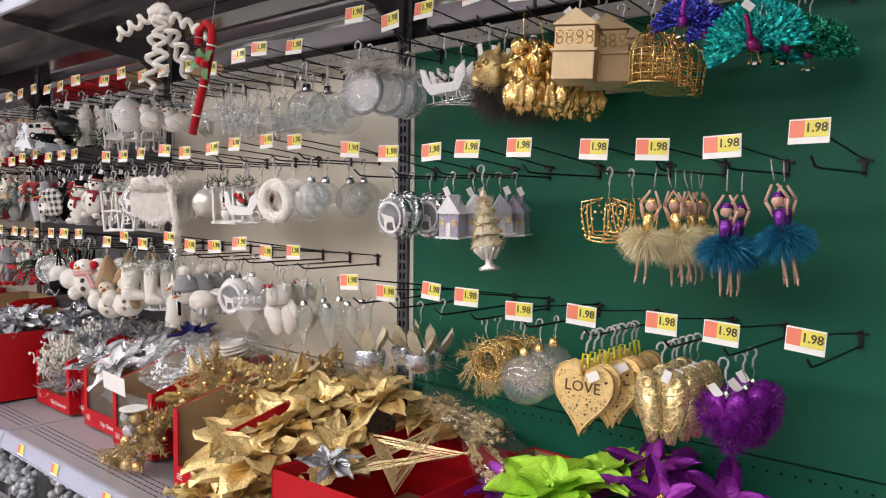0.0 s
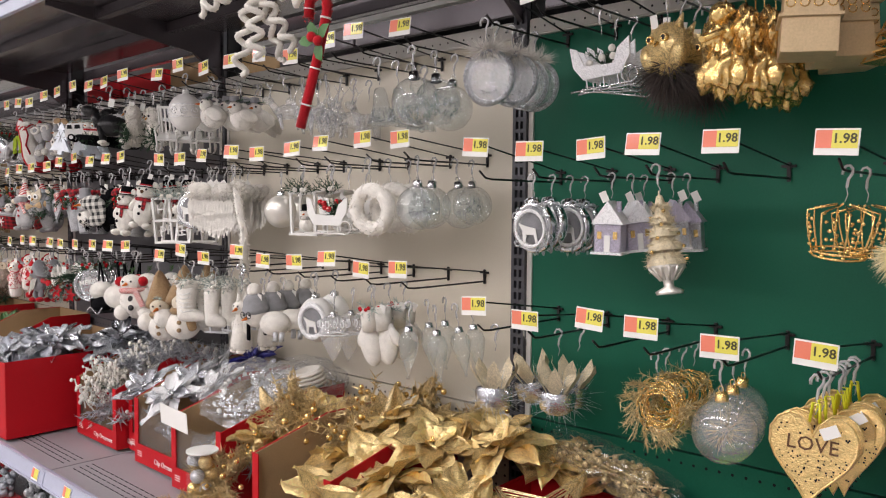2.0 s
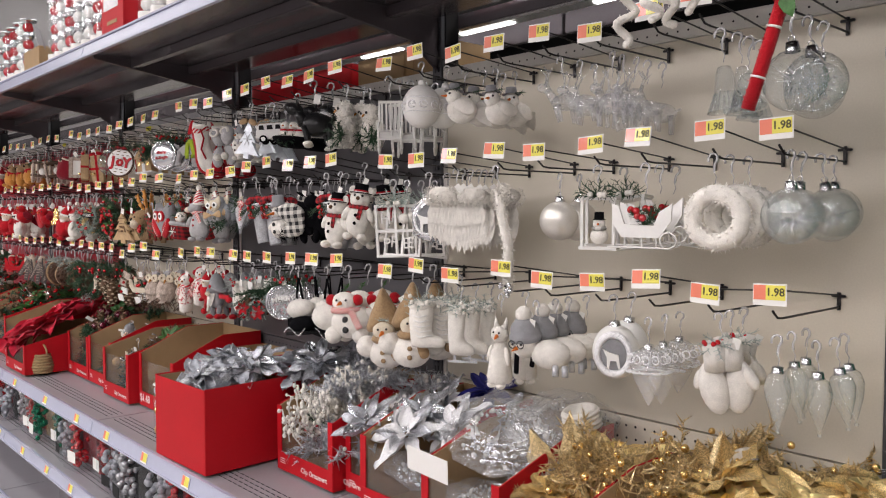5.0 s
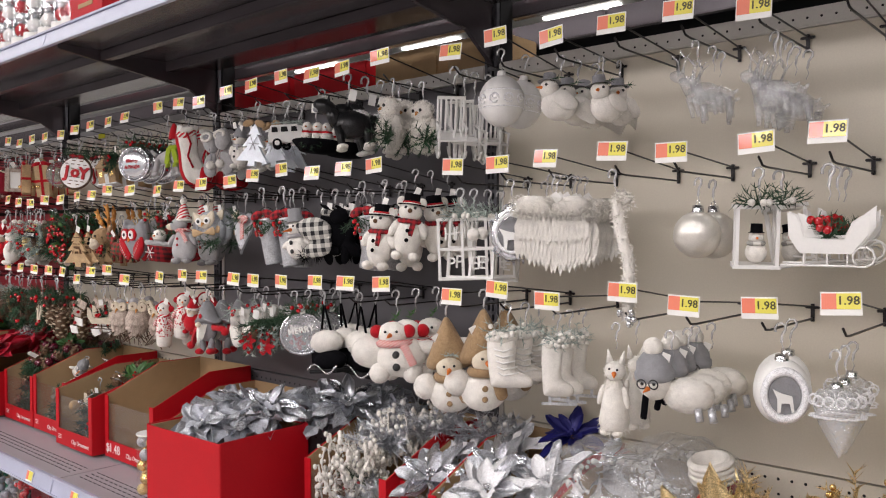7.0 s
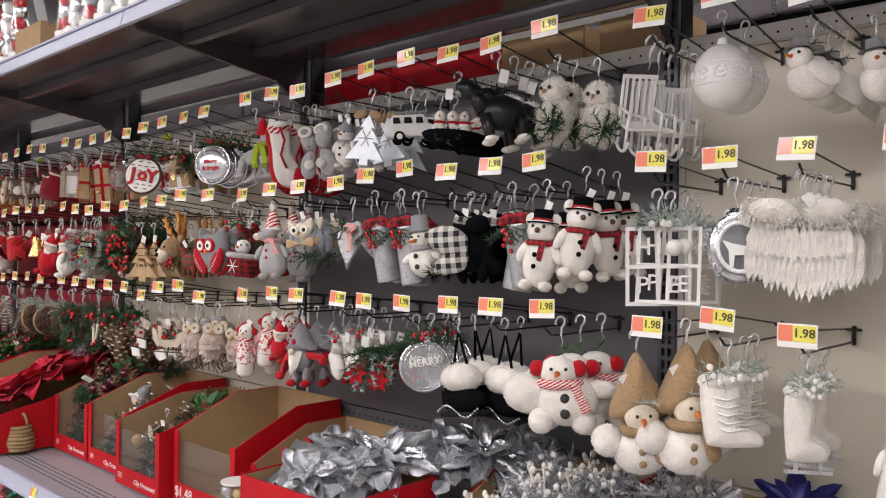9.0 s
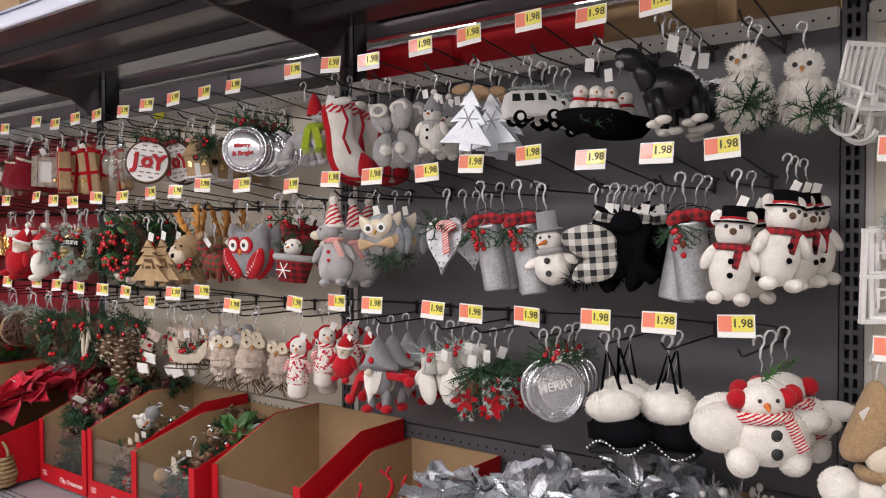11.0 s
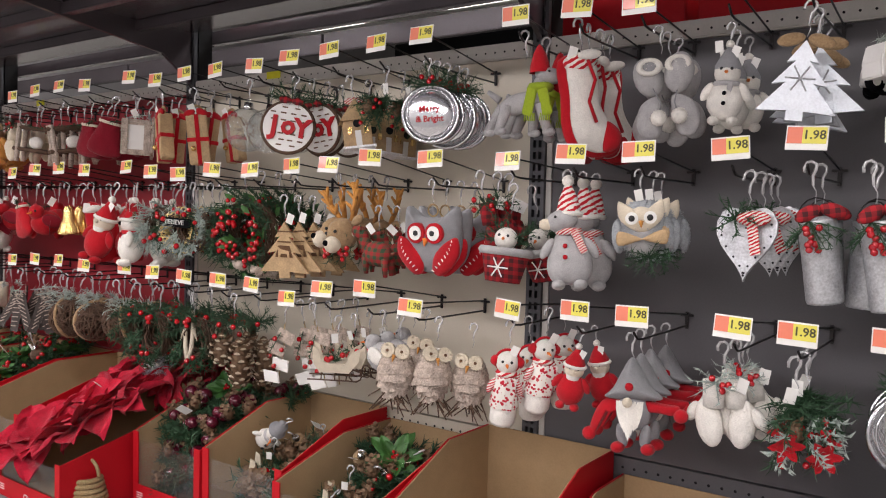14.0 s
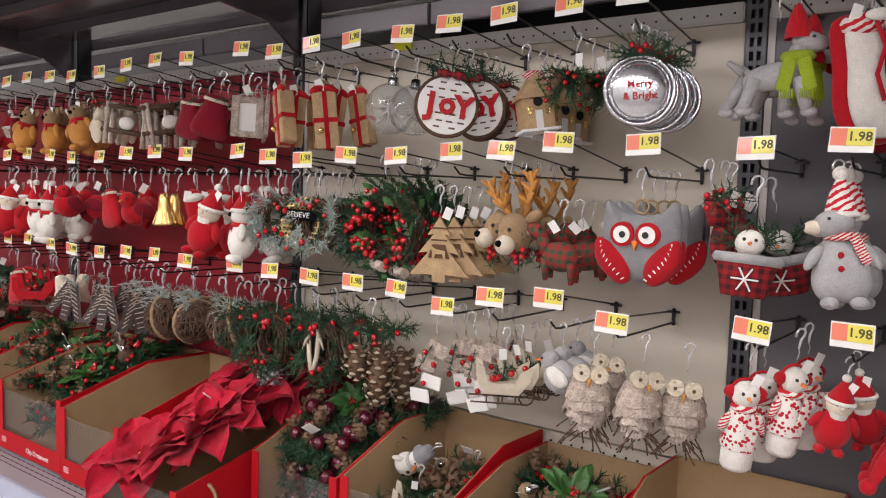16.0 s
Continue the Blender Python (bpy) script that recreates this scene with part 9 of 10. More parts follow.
def film_bag(name, label, r=(0.1, 0.1, 0.06), seed=1, fill="tinsel", m="clear"):
    rg = random.Random(seed)
    t = thing(name, label, "bagged ornament", "film bags")
    bm = bmesh.new()
    bmesh.ops.create_icosphere(bm, subdivisions=4, radius=1)
    for v in bm.verts:
        q = 1 + 0.28 * noise.noise(v.co * 2.3 + Vector((seed, 0, 0))) + 0.12 * noise.noise(v.co * 7 + Vector((0, seed, 0)))
        v.co = Vector((v.co.x * r[0] * q, v.co.y * r[1] * q, v.co.z * r[2] * q))
    part("film", bm, m, t)
    bm = bmesh.new()
    for k in range(3):
        for i in range(26):
            a = i * 0.2417
            ball((r[0] * (0.5 + 0.12 * k) * math.cos(a), r[1] * (0.5 + 0.12 * k) * math.sin(a), r[2] * (0.3 - 0.25 * k) + rg.uniform(-0.008, 0.008)), rg.uniform(0.004, 0.008), bm=bm, seg=7)
    tagged(part("bead_garland", bm, "white" if fill == "tinsel" else fill, t), kind="stuff")
    bm = bmesh.new()
    for i in range(60):
        a = rg.uniform(0, 6.28)
        b = a + rg.uniform(0.4, 1.1)
        q = rg.uniform(0.5, 0.85)
        rod((r[0] * q * math.cos(a), r[1] * q * math.sin(a), rg.uniform(-0.5, 0.6) * r[2]), (r[0] * q * math.cos(b), r[1] * q * math.sin(b), rg.uniform(-0.5, 0.6) * r[2]), 0.0012, bm=bm, seg=4)
    tagged(part("wire_strands", bm, fill, t), kind="stuff")
    return t


def bauble_tube(label, a, b):
    t = thing("bauble_tube", label, "boxed ornaments", "bauble tubes")
    part("tube", rod((0, 0, 0), (0, 0, 0.17), 0.036, seg=20, cap=False), "window", t)
    part("lid", rod((0, 0, 0.17), (0, 0, 0.174), 0.037, seg=20), "white", t)
    for k in range(5):
        for i in range(3):
            q = i * 2.094 + k
            part("bauble", ball((0.019 * math.cos(q), 0.019 * math.sin(q), 0.018 + 0.033 * k), 0.0165, seg=12), (a, b, "goldglit")[(i + k) % 3] if a == "gold" else (a, b)[(i + k) % 2], t)
    return t


M["plumball"] = mat("plum_bauble", (0.10, 0.006, 0.02), 0.15, 0.2, coat=0.5)
# gold heap between the cream and green bays
carton(-2.30, -2.06, 1.13, 0.19, 0.25)
carton(-2.57, -2.31, 1.16)
carton(-2.98, -2.70, 1.165)
carton(-2.69, -2.44 - 0.14, 1.20, 0.18, 0.24, 1.5)
carton(-1.85, -1.58, 1.08, 0.20, 0.25, 1.45, False)
tray = big_box(-1.37, -1.02, 1.04, 1.47, 0.175, 3)
for c in tray.children:
    if c.name.startswith("lining"):
        c.data.materials[0] = M["boxred"]
g1 = poinsettia("gold_poinsettia", "large gold fabric poinsettia with glittered petals", "goldleaf", "goldglit", 0.12, 3, 0.085, "gold", 0.62)
g2 = poinsettia("gold_poinsettia", "gold glitter poinsettia with folded petals", "goldglit", "goldleaf", 0.105, 8, 0.09, "gold", 0.58)
heap(g1, [(-1.50, 1.16, 0.90), (-1.52, 1.30, 0.94), (-1.38, 1.36, 0.95), (-1.62, 1.24, 0.89), (-1.46, 1.06, 0.86), (-1.46, 1.42, 0.95), (-1.70, 1.36, 0.93), (-1.58, 1.10, 0.85)], seed=4)
heap(g2, [(-1.58, 1.08, 0.82), (-1.36, 1.20, 0.87), (-1.56, 1.40, 0.93), (-1.76, 1.28, 0.86), (-1.30, 1.43, 0.92), (-1.84, 1.42, 0.92), (-1.46, 1.03, 0.78), (-1.95, 1.33, 0.9), (-1.60, 1.02, 0.75), (-1.98, 1.2, 0.88), (-1.2, 1.46, 0.9)], seed=9)
g3 = pine_bunch("gold_spray", "spray of gold glitter twigs and beads", "palegold", 4, 0.085, 16, 0, "gold")
heap(g3, [(-1.92, 1.24, 0.93), (-1.80, 1.40, 0.94), (-1.68, 1.44, 0.96), (-1.98, 1.08, 0.80), (-1.52, 1.47, 0.95), (-2.02, 1.16, 0.82), (-1.80, 1.30, 0.90)], seed=2)
ribbon = thing("gold_mesh_ribbon", "folds of gold mesh ribbon leaning on the carton", "ribbon", "gold ribbons")
rg0 = random.Random(11)
bm = bmesh.new()
for i in range(8):
    petal(bm, (rg0.uniform(-0.08, 0.06), rg0.uniform(-0.04, 0.04), 0), (rg0.uniform(-0.6, 0.5), rg0.uniform(-0.3, 0.1), 1), (0, -1, 0.1), rg0.uniform(0.12, 0.2), 0.07, 0.12, 0.05, rg0)
part("ribbon_fold", bm, "palegold", ribbon)
place(ribbon, pose(-1.98, 1.32, 0.83, 0, -12, 0))
again(ribbon, pose(-1.72, 1.45, 0.84, 0, 16, 40))
# the tray's gold wire star and silver sprays
star = thing("wire_star", "gold wire-wrapped star lying in the red carton", "artificial decoration", "wire stars")
bm = bmesh.new()
for i in range(5):
    a, b = math.pi * 2 * i / 5, math.pi * 2 * (i + 2) / 5
    for k in range(9):
        q = 1 - 0.07 * k
        rod((0.13 * q * math.cos(a), 0.13 * q * math.sin(a), 0.004 * math.sin(k)), (0.13 * q * math.cos(b), 0.13 * q * math.sin(b), 0.004 * math.cos(k)), 0.0013, bm=bm, seg=4)
part("wire", bm, "palegold", star)
place(star, pose(-1.19, 1.25, 0.895, 14, -8, 20), 1.2)
sil = poinsettia("silver_poinsettia", "silver glitter poinsettia with pointed petals", "silverglit", "tinsel", 0.09, 5, 0.08, "silver", 0.42)
place(sil, pose(-1.28, 1.12, 0.885, 10, 10, 0), 0.75)
wrap = film_bag("wrapped_twigs", "bundle of silver twigs in clear crackling film", (0.17, 0.05, 0.04), 5, "palegold", "window")
place(wrap, pose(-1.16, 1.42, 0.95, 0, 8, -6))
again(wrap, pose(-1.02, 1.34, 0.90, 8, 14, -30), 0.8)
# lime, violet and plum flowers
lime = poinsettia("lime_poinsettia", "lime green fabric poinsettia", "limeleaf", None, 0.105, 6, 0.05, "limeleaf", 0.66)
heap(lime, [(-0.83, 1.30, 0.89), (-0.77, 1.40, 0.90)], (-20, 5), 12, 3, True, 1, (1.1, 1.25))
vio = poinsettia("violet_poinsettia", "bright violet glitter poinsettia", "violet", "purple", 0.10, 7)
heap(vio, [(-0.64, 1.36, 0.90), (-0.55, 1.42, 0.90), (-0.70, 1.44, 0.92), (-0.60, 1.28, 0.85), (-0.95, 1.32, 0.86), (-0.47, 1.36, 0.86), (-0.73, 1.24, 0.82), (-0.52, 1.30, 0.84)], (-20, 10), 20, 8, True, 1, (1.05, 1.3))
plm = poinsettia("plum_poinsettia", "dark plum glitter poinsettia", "plum", None, 0.075, 9)
heap(plm, [(-0.37, 1.44, 0.90), (-0.34, 1.40, 0.87)], (-10, 30), 20, 8)
big_box(-0.88, -0.60, 1.12, 1.46, 0.10, 4)
kb = thing("kraft_carton", "open brown cardboard carton of violet flowers", "carton", "brown cartons")
for sx in (-1, 1):
    part("side_wall", box((-0.42 + sx * 0.16, 1.36, Z0 + 0.06), (0.004, 0.3, 0.12)), "kraft", kb)
for y in (1.21, 1.51):
    part("end_wall", box((-0.42, y, Z0 + 0.0585), (0.316, 0.004, 0.117)), "kraft", kb)
part("bottom", box((-0.42, 1.36, Z0 + 0.003), (0.31, 0.29, 0.004)), "kraft", kb)
big_box(-1.02, -0.90, 1.40, 1.50, 0.19, 0)

# silver and white goods of the cream bay
for kk, x, y, z in ((1.0, -2.62, 1.22, 0.90), (0.9, -2.50, 1.30, 0.93)):
    again(sil, pose(x, y, z, 40, 6, 25), kk * 1.05)
whi = poinsettia("white_poinsettia", "white fabric poinsettia with silver middle", "whiteglit", "silverglit", 0.095, 12, 0.08, "silver", 0.42)
heap(whi, [(-2.46, 1.22, 0.90), (-2.36, 1.30, 0.92), (-2.52, 1.40, 0.93), (-2.30, 1.40, 0.92), (-2.66, 1.36, 0.90)], (-15, 15), 18, 5)
nav = poinsettia("navy_poinsettia", "dark navy blue glitter poinsettia", "navy", None, 0.09, 14, 0.04, "navy", 0.36)
place(nav, pose(-2.40, 1.45, 0.98, 30, 5, 0))
bag = film_bag("bagged_garland", "clear bag of silver wire and pearl garland", (0.16, 0.13, 0.055), 3)
place(bag, pose(-2.22, 1.32, 0.935, 18, 8, 0))
again(bag, pose(-2.14, 1.42, 0.955, 25, -8, 60), 0.8)
again(bag, pose(-2.44, 1.28, 0.80, 5, 8, 30), 0.7)
again(bag, pose(-2.20, 1.25, 0.80, 5, 8, 90), 0.7)
card = put("header_card", box((0, 0, 0), (0.13, 0.002, 0.055), bevel=0.0006), "tagwhite", "white printed header card of a clear bag", "card")
place(card, pose(-2.27, 1.118, 0.895, 6, 4, 2))
cup = thing("knit_cup", "small white knitted cup candle holder", "candle holder")
part("cup", lathe([(0.0004, 0), (0.032, 0), (0.04, 0.02), (0.036, 0.046), (0.031, 0.046), (0.03, 0.02), (0.0004, 0.012)], seg=24), "plush", cup)
for z in (0.008, 0.018, 0.028, 0.038):
    part("knit_band", ring((0, 0, z), 0.0375 + 0.002 * (z == 0.018), 0.0045, "z", n=26), "plush", cup)
place(cup, pose(-2.06, 1.40, 0.965, 12, -6, 0), 1.05)
mit2 = again(STOCK["mitten_white"][0], pose(-1.66, 1.40, 0.99, 70, 0, 60), 0.8)
crl = curls("white_pick", "white snowy berry picks standing in a carton", "plush", 12, 4, 16)
place(crl, pose(-2.86, 1.26, 0.82))
again(crl, pose(-2.80, 1.34, 0.86, 0, 0, 140), 1.0)
again(crl, pose(-2.90, 1.20, 0.80, 10, 0, 60), 0.9)
frs = pine_bunch("silver_spray", "spray of silver glitter twigs with white beads", "silverglit", 6, 0.075, 14, 0, "white")
heap(frs, [(-2.82, 1.28, 0.93), (-2.72, 1.36, 0.96), (-2.88, 1.38, 0.94), (-2.60, 1.42, 0.95), (-2.84, 1.22, 0.80), (-2.70, 1.24, 0.80), (-2.06, 1.24, 0.84)], seed=3)
pnc = again(STOCK["cones"][0], pose(-2.84, 1.20, 0.90, 10, 5, 30), 0.7)

# big red carton heaped with grey film and silver flowers
big_box(-3.365, -3.05, 0.965, 1.23, 0.245, 2)
flm = poinsettia("film_poinsettia", "grey metallic film poinsettia in clear wrap", "greytinsel", "silverglit", 0.10, 21, 0.13, "silver", 0.62)
heap(flm, [(-3.26, 1.06, 0.945), (-3.16, 1.12, 0.955), (-3.30, 1.16, 0.96), (-3.06, 1.30, 0.95), (-2.98, 1.40, 0.98), (-3.20, 1.24, 0.95)], (-25, 10), 20, 6)
sil2 = again(sil, pose(-3.12, 1.16, 0.985, 30, 8, 20), 1.1)
again(sil, pose(-3.0, 1.32, 0.99, 34, -8, 70), 1.1)
again(sil, pose(-3.22, 1.16, 0.99, 20, 5, 130), 0.9)
for i, (x, y) in enumerate(((-3.08, 1.42), (-2.94, 1.44), (-3.2, 1.42))):
    again(flm, pose(x, y, 0.94, 25, 10 * i - 10, 40 * i), 1.0)

# kraft-lined cartons of the charcoal and second cream bay
carton(-3.68, -3.41, 1.20, 0.16, 0.24)
carton(-4.01, -3.70, 1.165, 0.20, 0.285, price="$1.48")
carton(-4.30, -4.03, 1.13, 0.19, 0.25)
carton(-4.58, -4.31, 1.165, 0.20, 0.275)
carton(-4.86, -4.59, 1.165, 0.19, 0.265)
red_tin = curls("red_tinsel_curls", "red wavy tinsel picks in a carton", "redfelt", 9, 8)
place(red_tin, pose(-3.52, 1.32, 0.80))
redspray = pine_bunch("mixed_pick", "pine pick with cone, burlap and red bow", "pinegreen", 31, 0.06, 8, 3)
heap(redspray, [(-4.15, 1.24, 0.84), (-4.20, 1.34, 0.86), (-4.10, 1.38, 0.88), (-4.42, 1.34, 0.84), (-4.48, 1.26, 0.80), (-4.22, 1.24, 0.77), (-4.14, 1.30, 0.88), (-4.36, 1.24, 0.80), (-4.44, 1.42, 0.86), (-4.24, 1.42, 0.9), (-4.20, 1.24, 0.83), (-4.10, 1.24, 0.80), (-4.16, 1.40, 0.89), (-4.40, 1.28, 0.82), (-4.50, 1.36, 0.84), (-4.44, 1.24, 0.76)], seed=13)
dgp = pine_bunch("plum_pine", "dark pine bunch with plum baubles and cones", "pinegreen", 17, 0.056, 9, 3, "plumball", 1.6)
heap(dgp, [(-4.72, 1.25, 0.89), (-4.66, 1.36, 0.94), (-4.80, 1.34, 0.94), (-4.74, 1.44, 0.96), (-4.72, 1.25, 0.80), (-4.60, 1.46, 0.96), (-4.66, 1.25, 0.84), (-4.79, 1.25, 0.82), (-4.68, 1.29, 0.92), (-4.80, 1.27, 0.90), (-4.78, 1.25, 0.75)], seed=14)
for x, y, z in ((-4.16, 1.22, 0.83), (-4.46, 1.28, 0.82)):
    again(STOCK["sleigh_twig"][0], pose(x, y, z + 0.1, 10, 12, 30), 0.9)
again(STOCK["cones"][0], pose(-4.36, 1.34, 0.96, 20, 5, 30), 0.7)
again(STOCK["hat_snow"][0], pose(-4.43, 1.30, 0.97, 50, 30, 60), 0.85)
for x, y, z, a in ((-5.03, 1.17, 0.985, 20), (-4.73, 1.22, 0.96, -30), (-5.66, 1.22, 1.0, 40), (-4.40, 1.36, 0.95, 10)):
    put("paper_label", box((x, y, z), (0.026, 0.001, 0.036), (50, a, 12), bevel=0.0003), "tagwhite", "small white paper tag lying on the flowers", "tag", "loose tags")
tb = bauble_tube("clear tube of gold and silver baubles", "gold", "silverglit")
place(tb, pose(-2.02, 1.055, Z0))
again(tb, pose(-3.53, 1.06, Z0))
gs = again(g3, pose(-2.10, 1.03, Z0 + 0.015, 5, 5, 0), 0.55)
bsk = thing("rope_basket", "small woven rope basket with a handle on the shelf", "basket")
for i in range(7):
    part("rope_coil", ring((0, 0, 0.008 + 0.0125 * i), 0.045 - 0.003 * abs(i - 2), 0.007, "z", n=20), "rope", bsk)
part("handle", tube([(0.036 * math.cos(a), 0, 0.09 + 0.045 * math.sin(a)) for a in [math.pi * i / 10 for i in range(11)]], 0.0045, seg=6), "rope", bsk)
part("paper_tag", box((-0.03, -0.045, 0.08), (0.03, 0.001, 0.02), (20, 10, 0)), "tagwhite", bsk)
part("base", rod((0, 0, 0.001), (0, 0, 0.008), 0.042, seg=18), "rope", bsk)
place(bsk, pose(-4.90, 1.06, Z0, 0, 0, 20))

# red poinsettia carton and the cartons of the red bays
carton(-5.20, -4.885, 0.985, 0.135, 0.20, 1.50, True, 0.05)
rp = poinsettia("red_poinsettia", "deep red velvet poinsettia with gold middle", "redleaf", None, 0.145, 33, 0.07, "gold", 0.74)
heap(rp, [(-5.02, 1.10, 0.89), (-5.09, 1.20, 0.93), (-4.97, 1.26, 0.96), (-5.11, 1.05, 0.85), (-4.96, 1.37, 1.0), (-5.12, 1.34, 0.97), (-4.90, 1.44, 0.98), (-5.04, 1.45, 1.0), (-4.99, 1.17, 0.94)], (-12, 32), 26, 7, True, 1, (0.9, 1.1))
again(frs, pose(-4.95, 1.30, 1.03, 40, 0, 0), 0.6)
carton(-5.50, -5.22, 1.05, 0.19, 0.27)
carton(-5.88, -5.52, 1.06, 0.20, 0.27)
carton(-6.15, -5.90, 1.10, 0.19, 0.27)
carton(-6.40, -6.17, 1.12, 0.19, 0.27)
carton(-6.70, -6.42, 1.12, 0.19, 0.27)
gnp = pine_bunch("berry_pine", "green pine bunch with red berry sprays and bells", "pinegreen", 41, 0.085, 22, 2)
heap(gnp, [(-5.66, 1.20, 0.90), (-5.60, 1.32, 0.95), (-5.72, 1.36, 0.96), (-5.62, 1.44, 0.97), (-5.94, 1.24, 0.90), (-5.90, 1.38, 0.95), (-6.2, 1.26, 0.9), (-6.25, 1.40, 0.95), (-6.55, 1.28, 0.9), (-6.6, 1.42, 0.94), (-5.60, 1.16, 0.84), (-5.72, 1.22, 0.90), (-5.70, 1.15, 0.80), (-5.88, 1.2, 0.87), (-6.0, 1.3, 0.92), (-6.26, 1.2, 0.86), (-6.14, 1.34, 0.93)], seed=19)
lf = poinsettia("green_leaf_pick", "bright green leaf pick among the pine", "leafgreen", None, 0.07, 51, 0.04, "berry")
heap(lf, [(-5.68, 1.28, 0.96), (-5.58, 1.38, 0.98), (-5.92, 1.32, 0.95), (-5.64, 1.20, 0.92), (-5.74, 1.42, 0.99), (-6.2, 1.36, 0.97), (-4.14, 1.34, 0.92), (-4.75, 1.38, 0.98)], seed=3)
brl = bauble("burlap_pick", "tan burlap wrapped pick with twine", "tan", 0.02)
place(brl, pose(-4.12, 1.26, 0.93, 60, 0, 20))
for x, y, z, a in ((-4.20, 1.30, 0.94, 40), (-4.08, 1.36, 0.95, 100), (-4.18, 1.20, 0.88, 160), (-4.45, 1.32, 0.93, 20)):
    again(brl, pose(x, y, z, 60, 10, a), 0.9)
bel = bauble("rusty_bell", "dark rusty jingle bell among the pine", "bark", 0.024)
place(bel, pose(-5.62, 1.28, 1.05, 20, 0, 0))
for x, y, z in ((-5.70, 1.18, 0.98), (-5.90, 1.26, 1.01), (-6.18, 1.3, 1.02)):
    again(bel, pose(x, y, z, 30, 10, 0))
for x in (-6.9, -7.25):
    again(rp, pose(x, 1.15, 0.86, 20, 0, 40), 1.2)
    again(gnp, pose(x - 0.15, 1.3, 0.8, 20, 0, 40), 1.4)

# ---- lower shelf: clear packs, trays and dark boxes ----


def clear_pack(label, m, w, d, h, m2="tinsel"):
    t = thing("clear_pack", label, "boxed ornaments", "clear packs")
    part("pack", box((0, 0, h / 2), (w, d, h), bevel=0.003), "window", t)
    part("card", box((0, d / 2 - 0.004, h / 2), (w - 0.01, 0.002, h - 0.01)), m, t)
    rg = random.Random(int(w * 1000 + h * 100))
    bm = bmesh.new()
    for i in range(44):
        ball((rg.uniform(-0.4, 0.4) * w, rg.uniform(-0.4, -0.2) * d, rg.uniform(0.08, 0.9) * h), rg.uniform(0.008, 0.014), bm=bm, seg=7)
    tagged(part("ornament_fill", bm, m2, t), kind="stuff")
    part("insert_tray", box((0, d * 0.2, h * 0.48), (w * 0.92, d * 0.5, h * 0.92), bevel=0.003), m, t)
    part("paper_label", box((w * 0.1, -d / 2 - 0.0012, h * 0.3), (w * 0.5, 0.0012, h * 0.22)), "hole" if m == "hole" else "tagwhite", t)
    return t


pk = [clear_pack("clear pack of silver and black ornaments", "hole", 0.16, 0.2, 0.2, "zinc"), clear_pack("clear pack of green glitter ornaments", "kraft", 0.12, 0.18, 0.21, "greensequin"),
      clear_pack("clear pack of dark red ornaments", "darkred", 0.13, 0.18, 0.2, "berry"), clear_pack("clear pack of grey wire ornaments", "hole", 0.14, 0.2, 0.17, "greytinsel")]
ZL = LOW + 0.0065
order = (0, 3, 0, 3, 3, 0, 3, 3, 0, 3, 2, 3, 0, 3, 2, 2, 3, 1, 1, 2, 0, 3, 2)
x = -1.62
for i, o in enumerate(order):
    m = pose(x, 1.075 + 0.02 * (i % 3), ZL, 0, 0, (-6, 4, 0, 7)[i % 4])
    place(pk[o], m) if i == order.index(o) else again(pk[o], m)
    x -= 0.178
ZB = BASE + 0.0065
x = -3.1
for i, o in enumerate((1, 1, 2, 1, 2, 1, 1, 2)):
    again(pk[o], pose(x, 1.08, ZB, 0, 0, (-4, 3, 6)[i % 3]), 1.05)
    x -= 0.18
tr = put("tray", box((-3.30, 1.02, ZL + 0.03), (0.34, 0.06, 0.06), bevel=0.002), "boxred", "long red cardboard tray of small packs", "tray")

# ---- overhead shelf: clear tubes, red cartons and a brown carton ----
ZU = UPPER + 0.0065


def tall_tube(label, m, m2):
    t = thing("ornament_cylinder", label, "boxed ornaments", "overhead cylinders")
    part("cylinder", rod((0, 0, 0), (0, 0, 0.26), 0.034, seg=18, cap=False), "window", t)
    part("base_cap", rod((0, 0, 0), (0, 0, 0.012), 0.036, seg=18), "silver", t)
    part("top_cap", rod((0, 0, 0.255), (0, 0, 0.265), 0.036, seg=18), "silver", t)
    part("label_band", rod((0, 0, 0.02), (0, 0, 0.05), 0.0348, seg=18, cap=False), "tagwhite", t)
    for k in range(6):
        part("bauble", ball((0.004 * (-1) ** k, 0, 0.04 + 0.038 * k), 0.024, seg=12), m if k % 2 else m2, t)
    return t


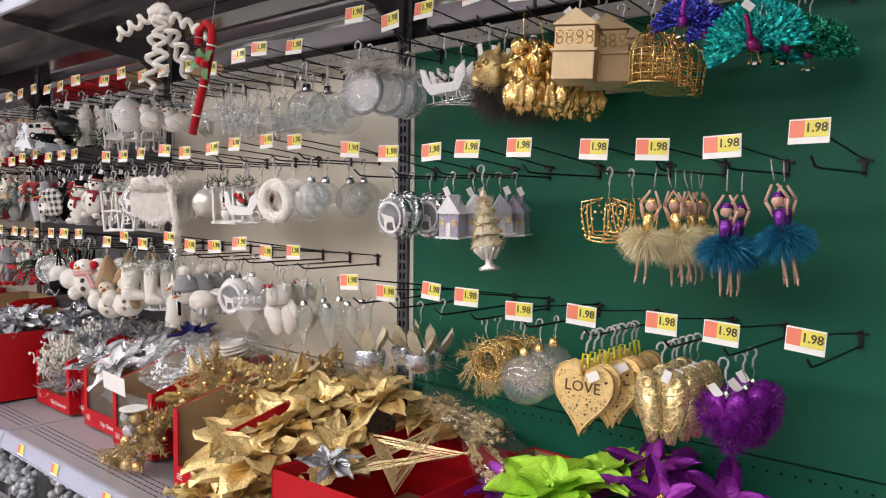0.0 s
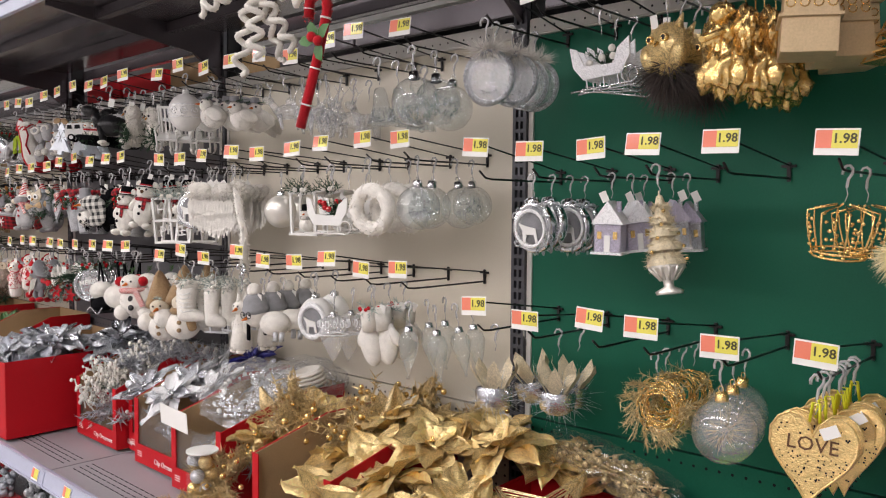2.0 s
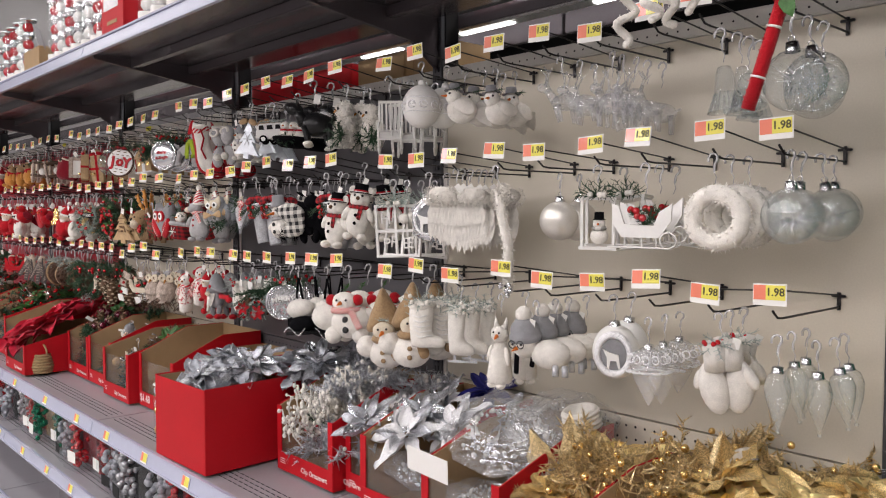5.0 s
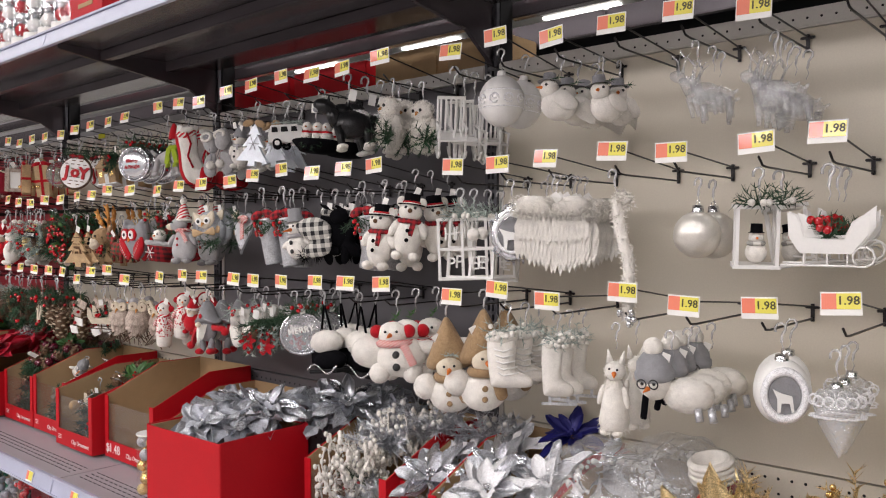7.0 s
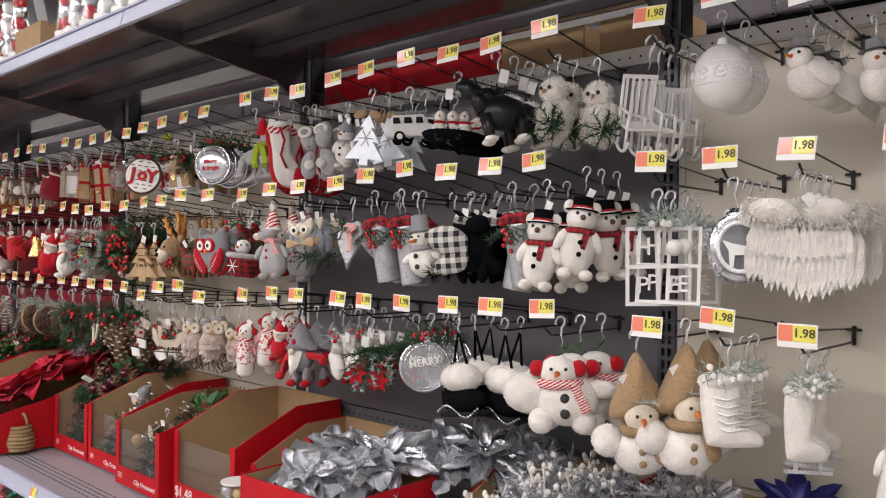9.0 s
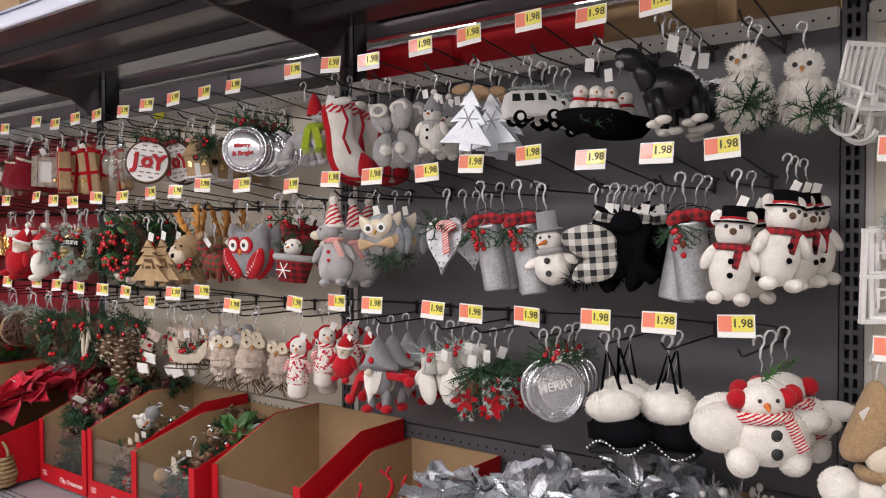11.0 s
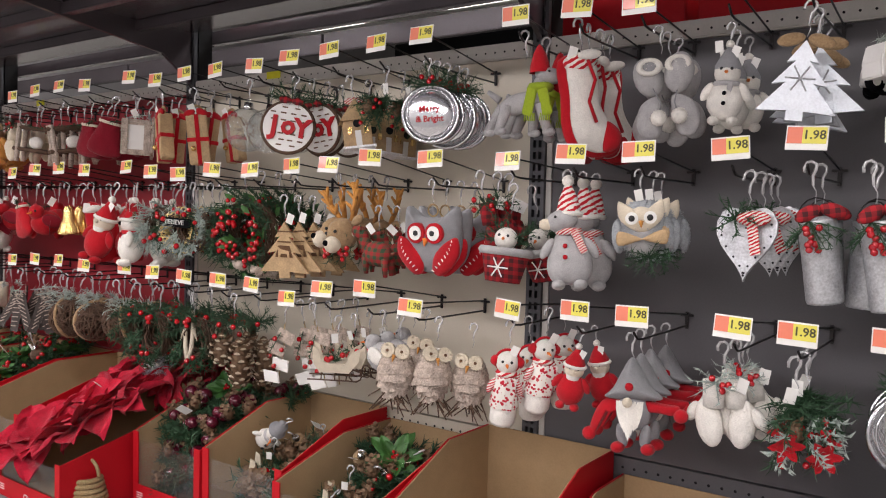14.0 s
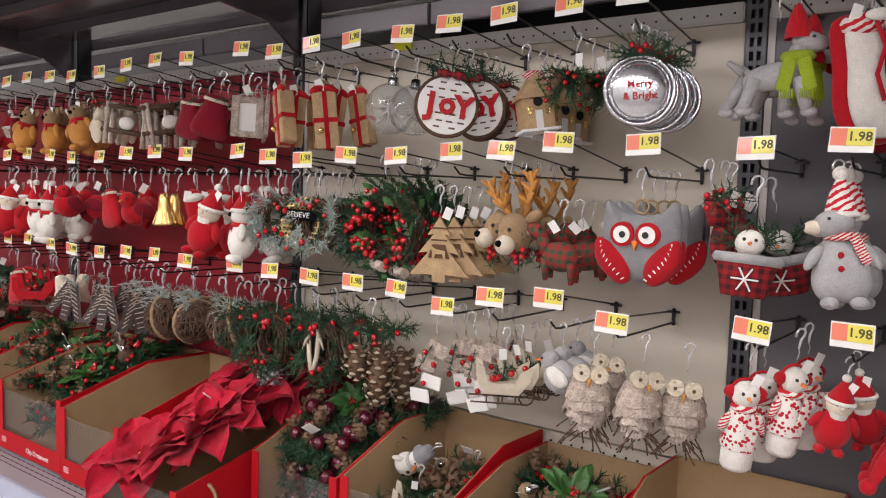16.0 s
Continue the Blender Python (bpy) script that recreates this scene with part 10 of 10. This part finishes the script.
t1 = tall_tube("clear cylinder of red and silver baubles", "berry", "silver")
t2 = tall_tube("clear cylinder of white and silver baubles", "white", "silver")
rc = thing("gift_carton", "red printed carton with a white window", "carton", "overhead cartons")
part("body", box((0, 0, 0.12), (0.2, 0.16, 0.24), bevel=0.002), "boxred", rc)
part("window_panel", box((-0.01, -0.0812, 0.155), (0.13, 0.0015, 0.12)), "whiteglit", rc)
part("print_bar", box((0, -0.0812, 0.05), (0.09, 0.001, 0.012)), "kraft", rc)
kc = thing("shipping_carton", "plain brown shipping carton on the overhead shelf", "carton", "overhead cartons")
part("body", box((0, 0, 0.05), (0.22, 0.2, 0.1), bevel=0.002), "kraft", kc)
part("flap", box((0.08, -0.09, 0.14), (0.1, 0.003, 0.08), (20, 20, 0)), "greyfelt", kc)
place(t1, pose(-3.98, 1.03, ZU))
place(t2, pose(-4.08, 1.03, ZU))
place(rc, pose(-3.72, 1.06, ZU))
place(kc, pose(-4.66, 1.08, ZU))
for x, src in ((-3.90, t1), (-4.18, t2), (-4.28, t1), (-4.38, t2), (-4.46, t1), (-3.52, t2), (-3.42, t2), (-3.30, t1), (-4.86, t1), (-4.96, t2), (-5.08, t1), (-5.2, t1), (-5.34, t2)):
    again(src, pose(x, 1.025 + 0.02 * (int(x * 100) % 2), ZU))
for x in (-3.05, -5.55, -5.85):
    again(rc, pose(x, 1.07, ZU))

# ---- cartons on the far side, seen over the panel ----
for x, w, m in ((-3.78, 0.33, "darkred"), (-3.42, 0.36, "redfelt"), (-3.08, 0.26, "kraft"), (-2.82, 0.2, "kraft")):
    fc = thing("stored_carton", "closed carton stored on the far side of the panel", "carton", "far cartons")
    part("body", box((x, 1.70, 1.8145 + 0.075), (w - 0.01, 0.16, 0.15), bevel=0.003), {"darkred": "boxred", "redfelt": "boxred"}.get(m, m), fc)
    part("tape", box((x, 1.70, 1.8145 + 0.1508), (0.05, 0.161, 0.0012)), "tan", fc)
# small yellow marker hung on the cap strip
for x in (-4.74, -6.0):
    put("shelf_marker", box((x, W - 0.02, TOP - 0.012), (0.055, 0.002, 0.02), bevel=0.0005), "yellowmark", "yellow plastic marker strip clipped on the panel", "marker")
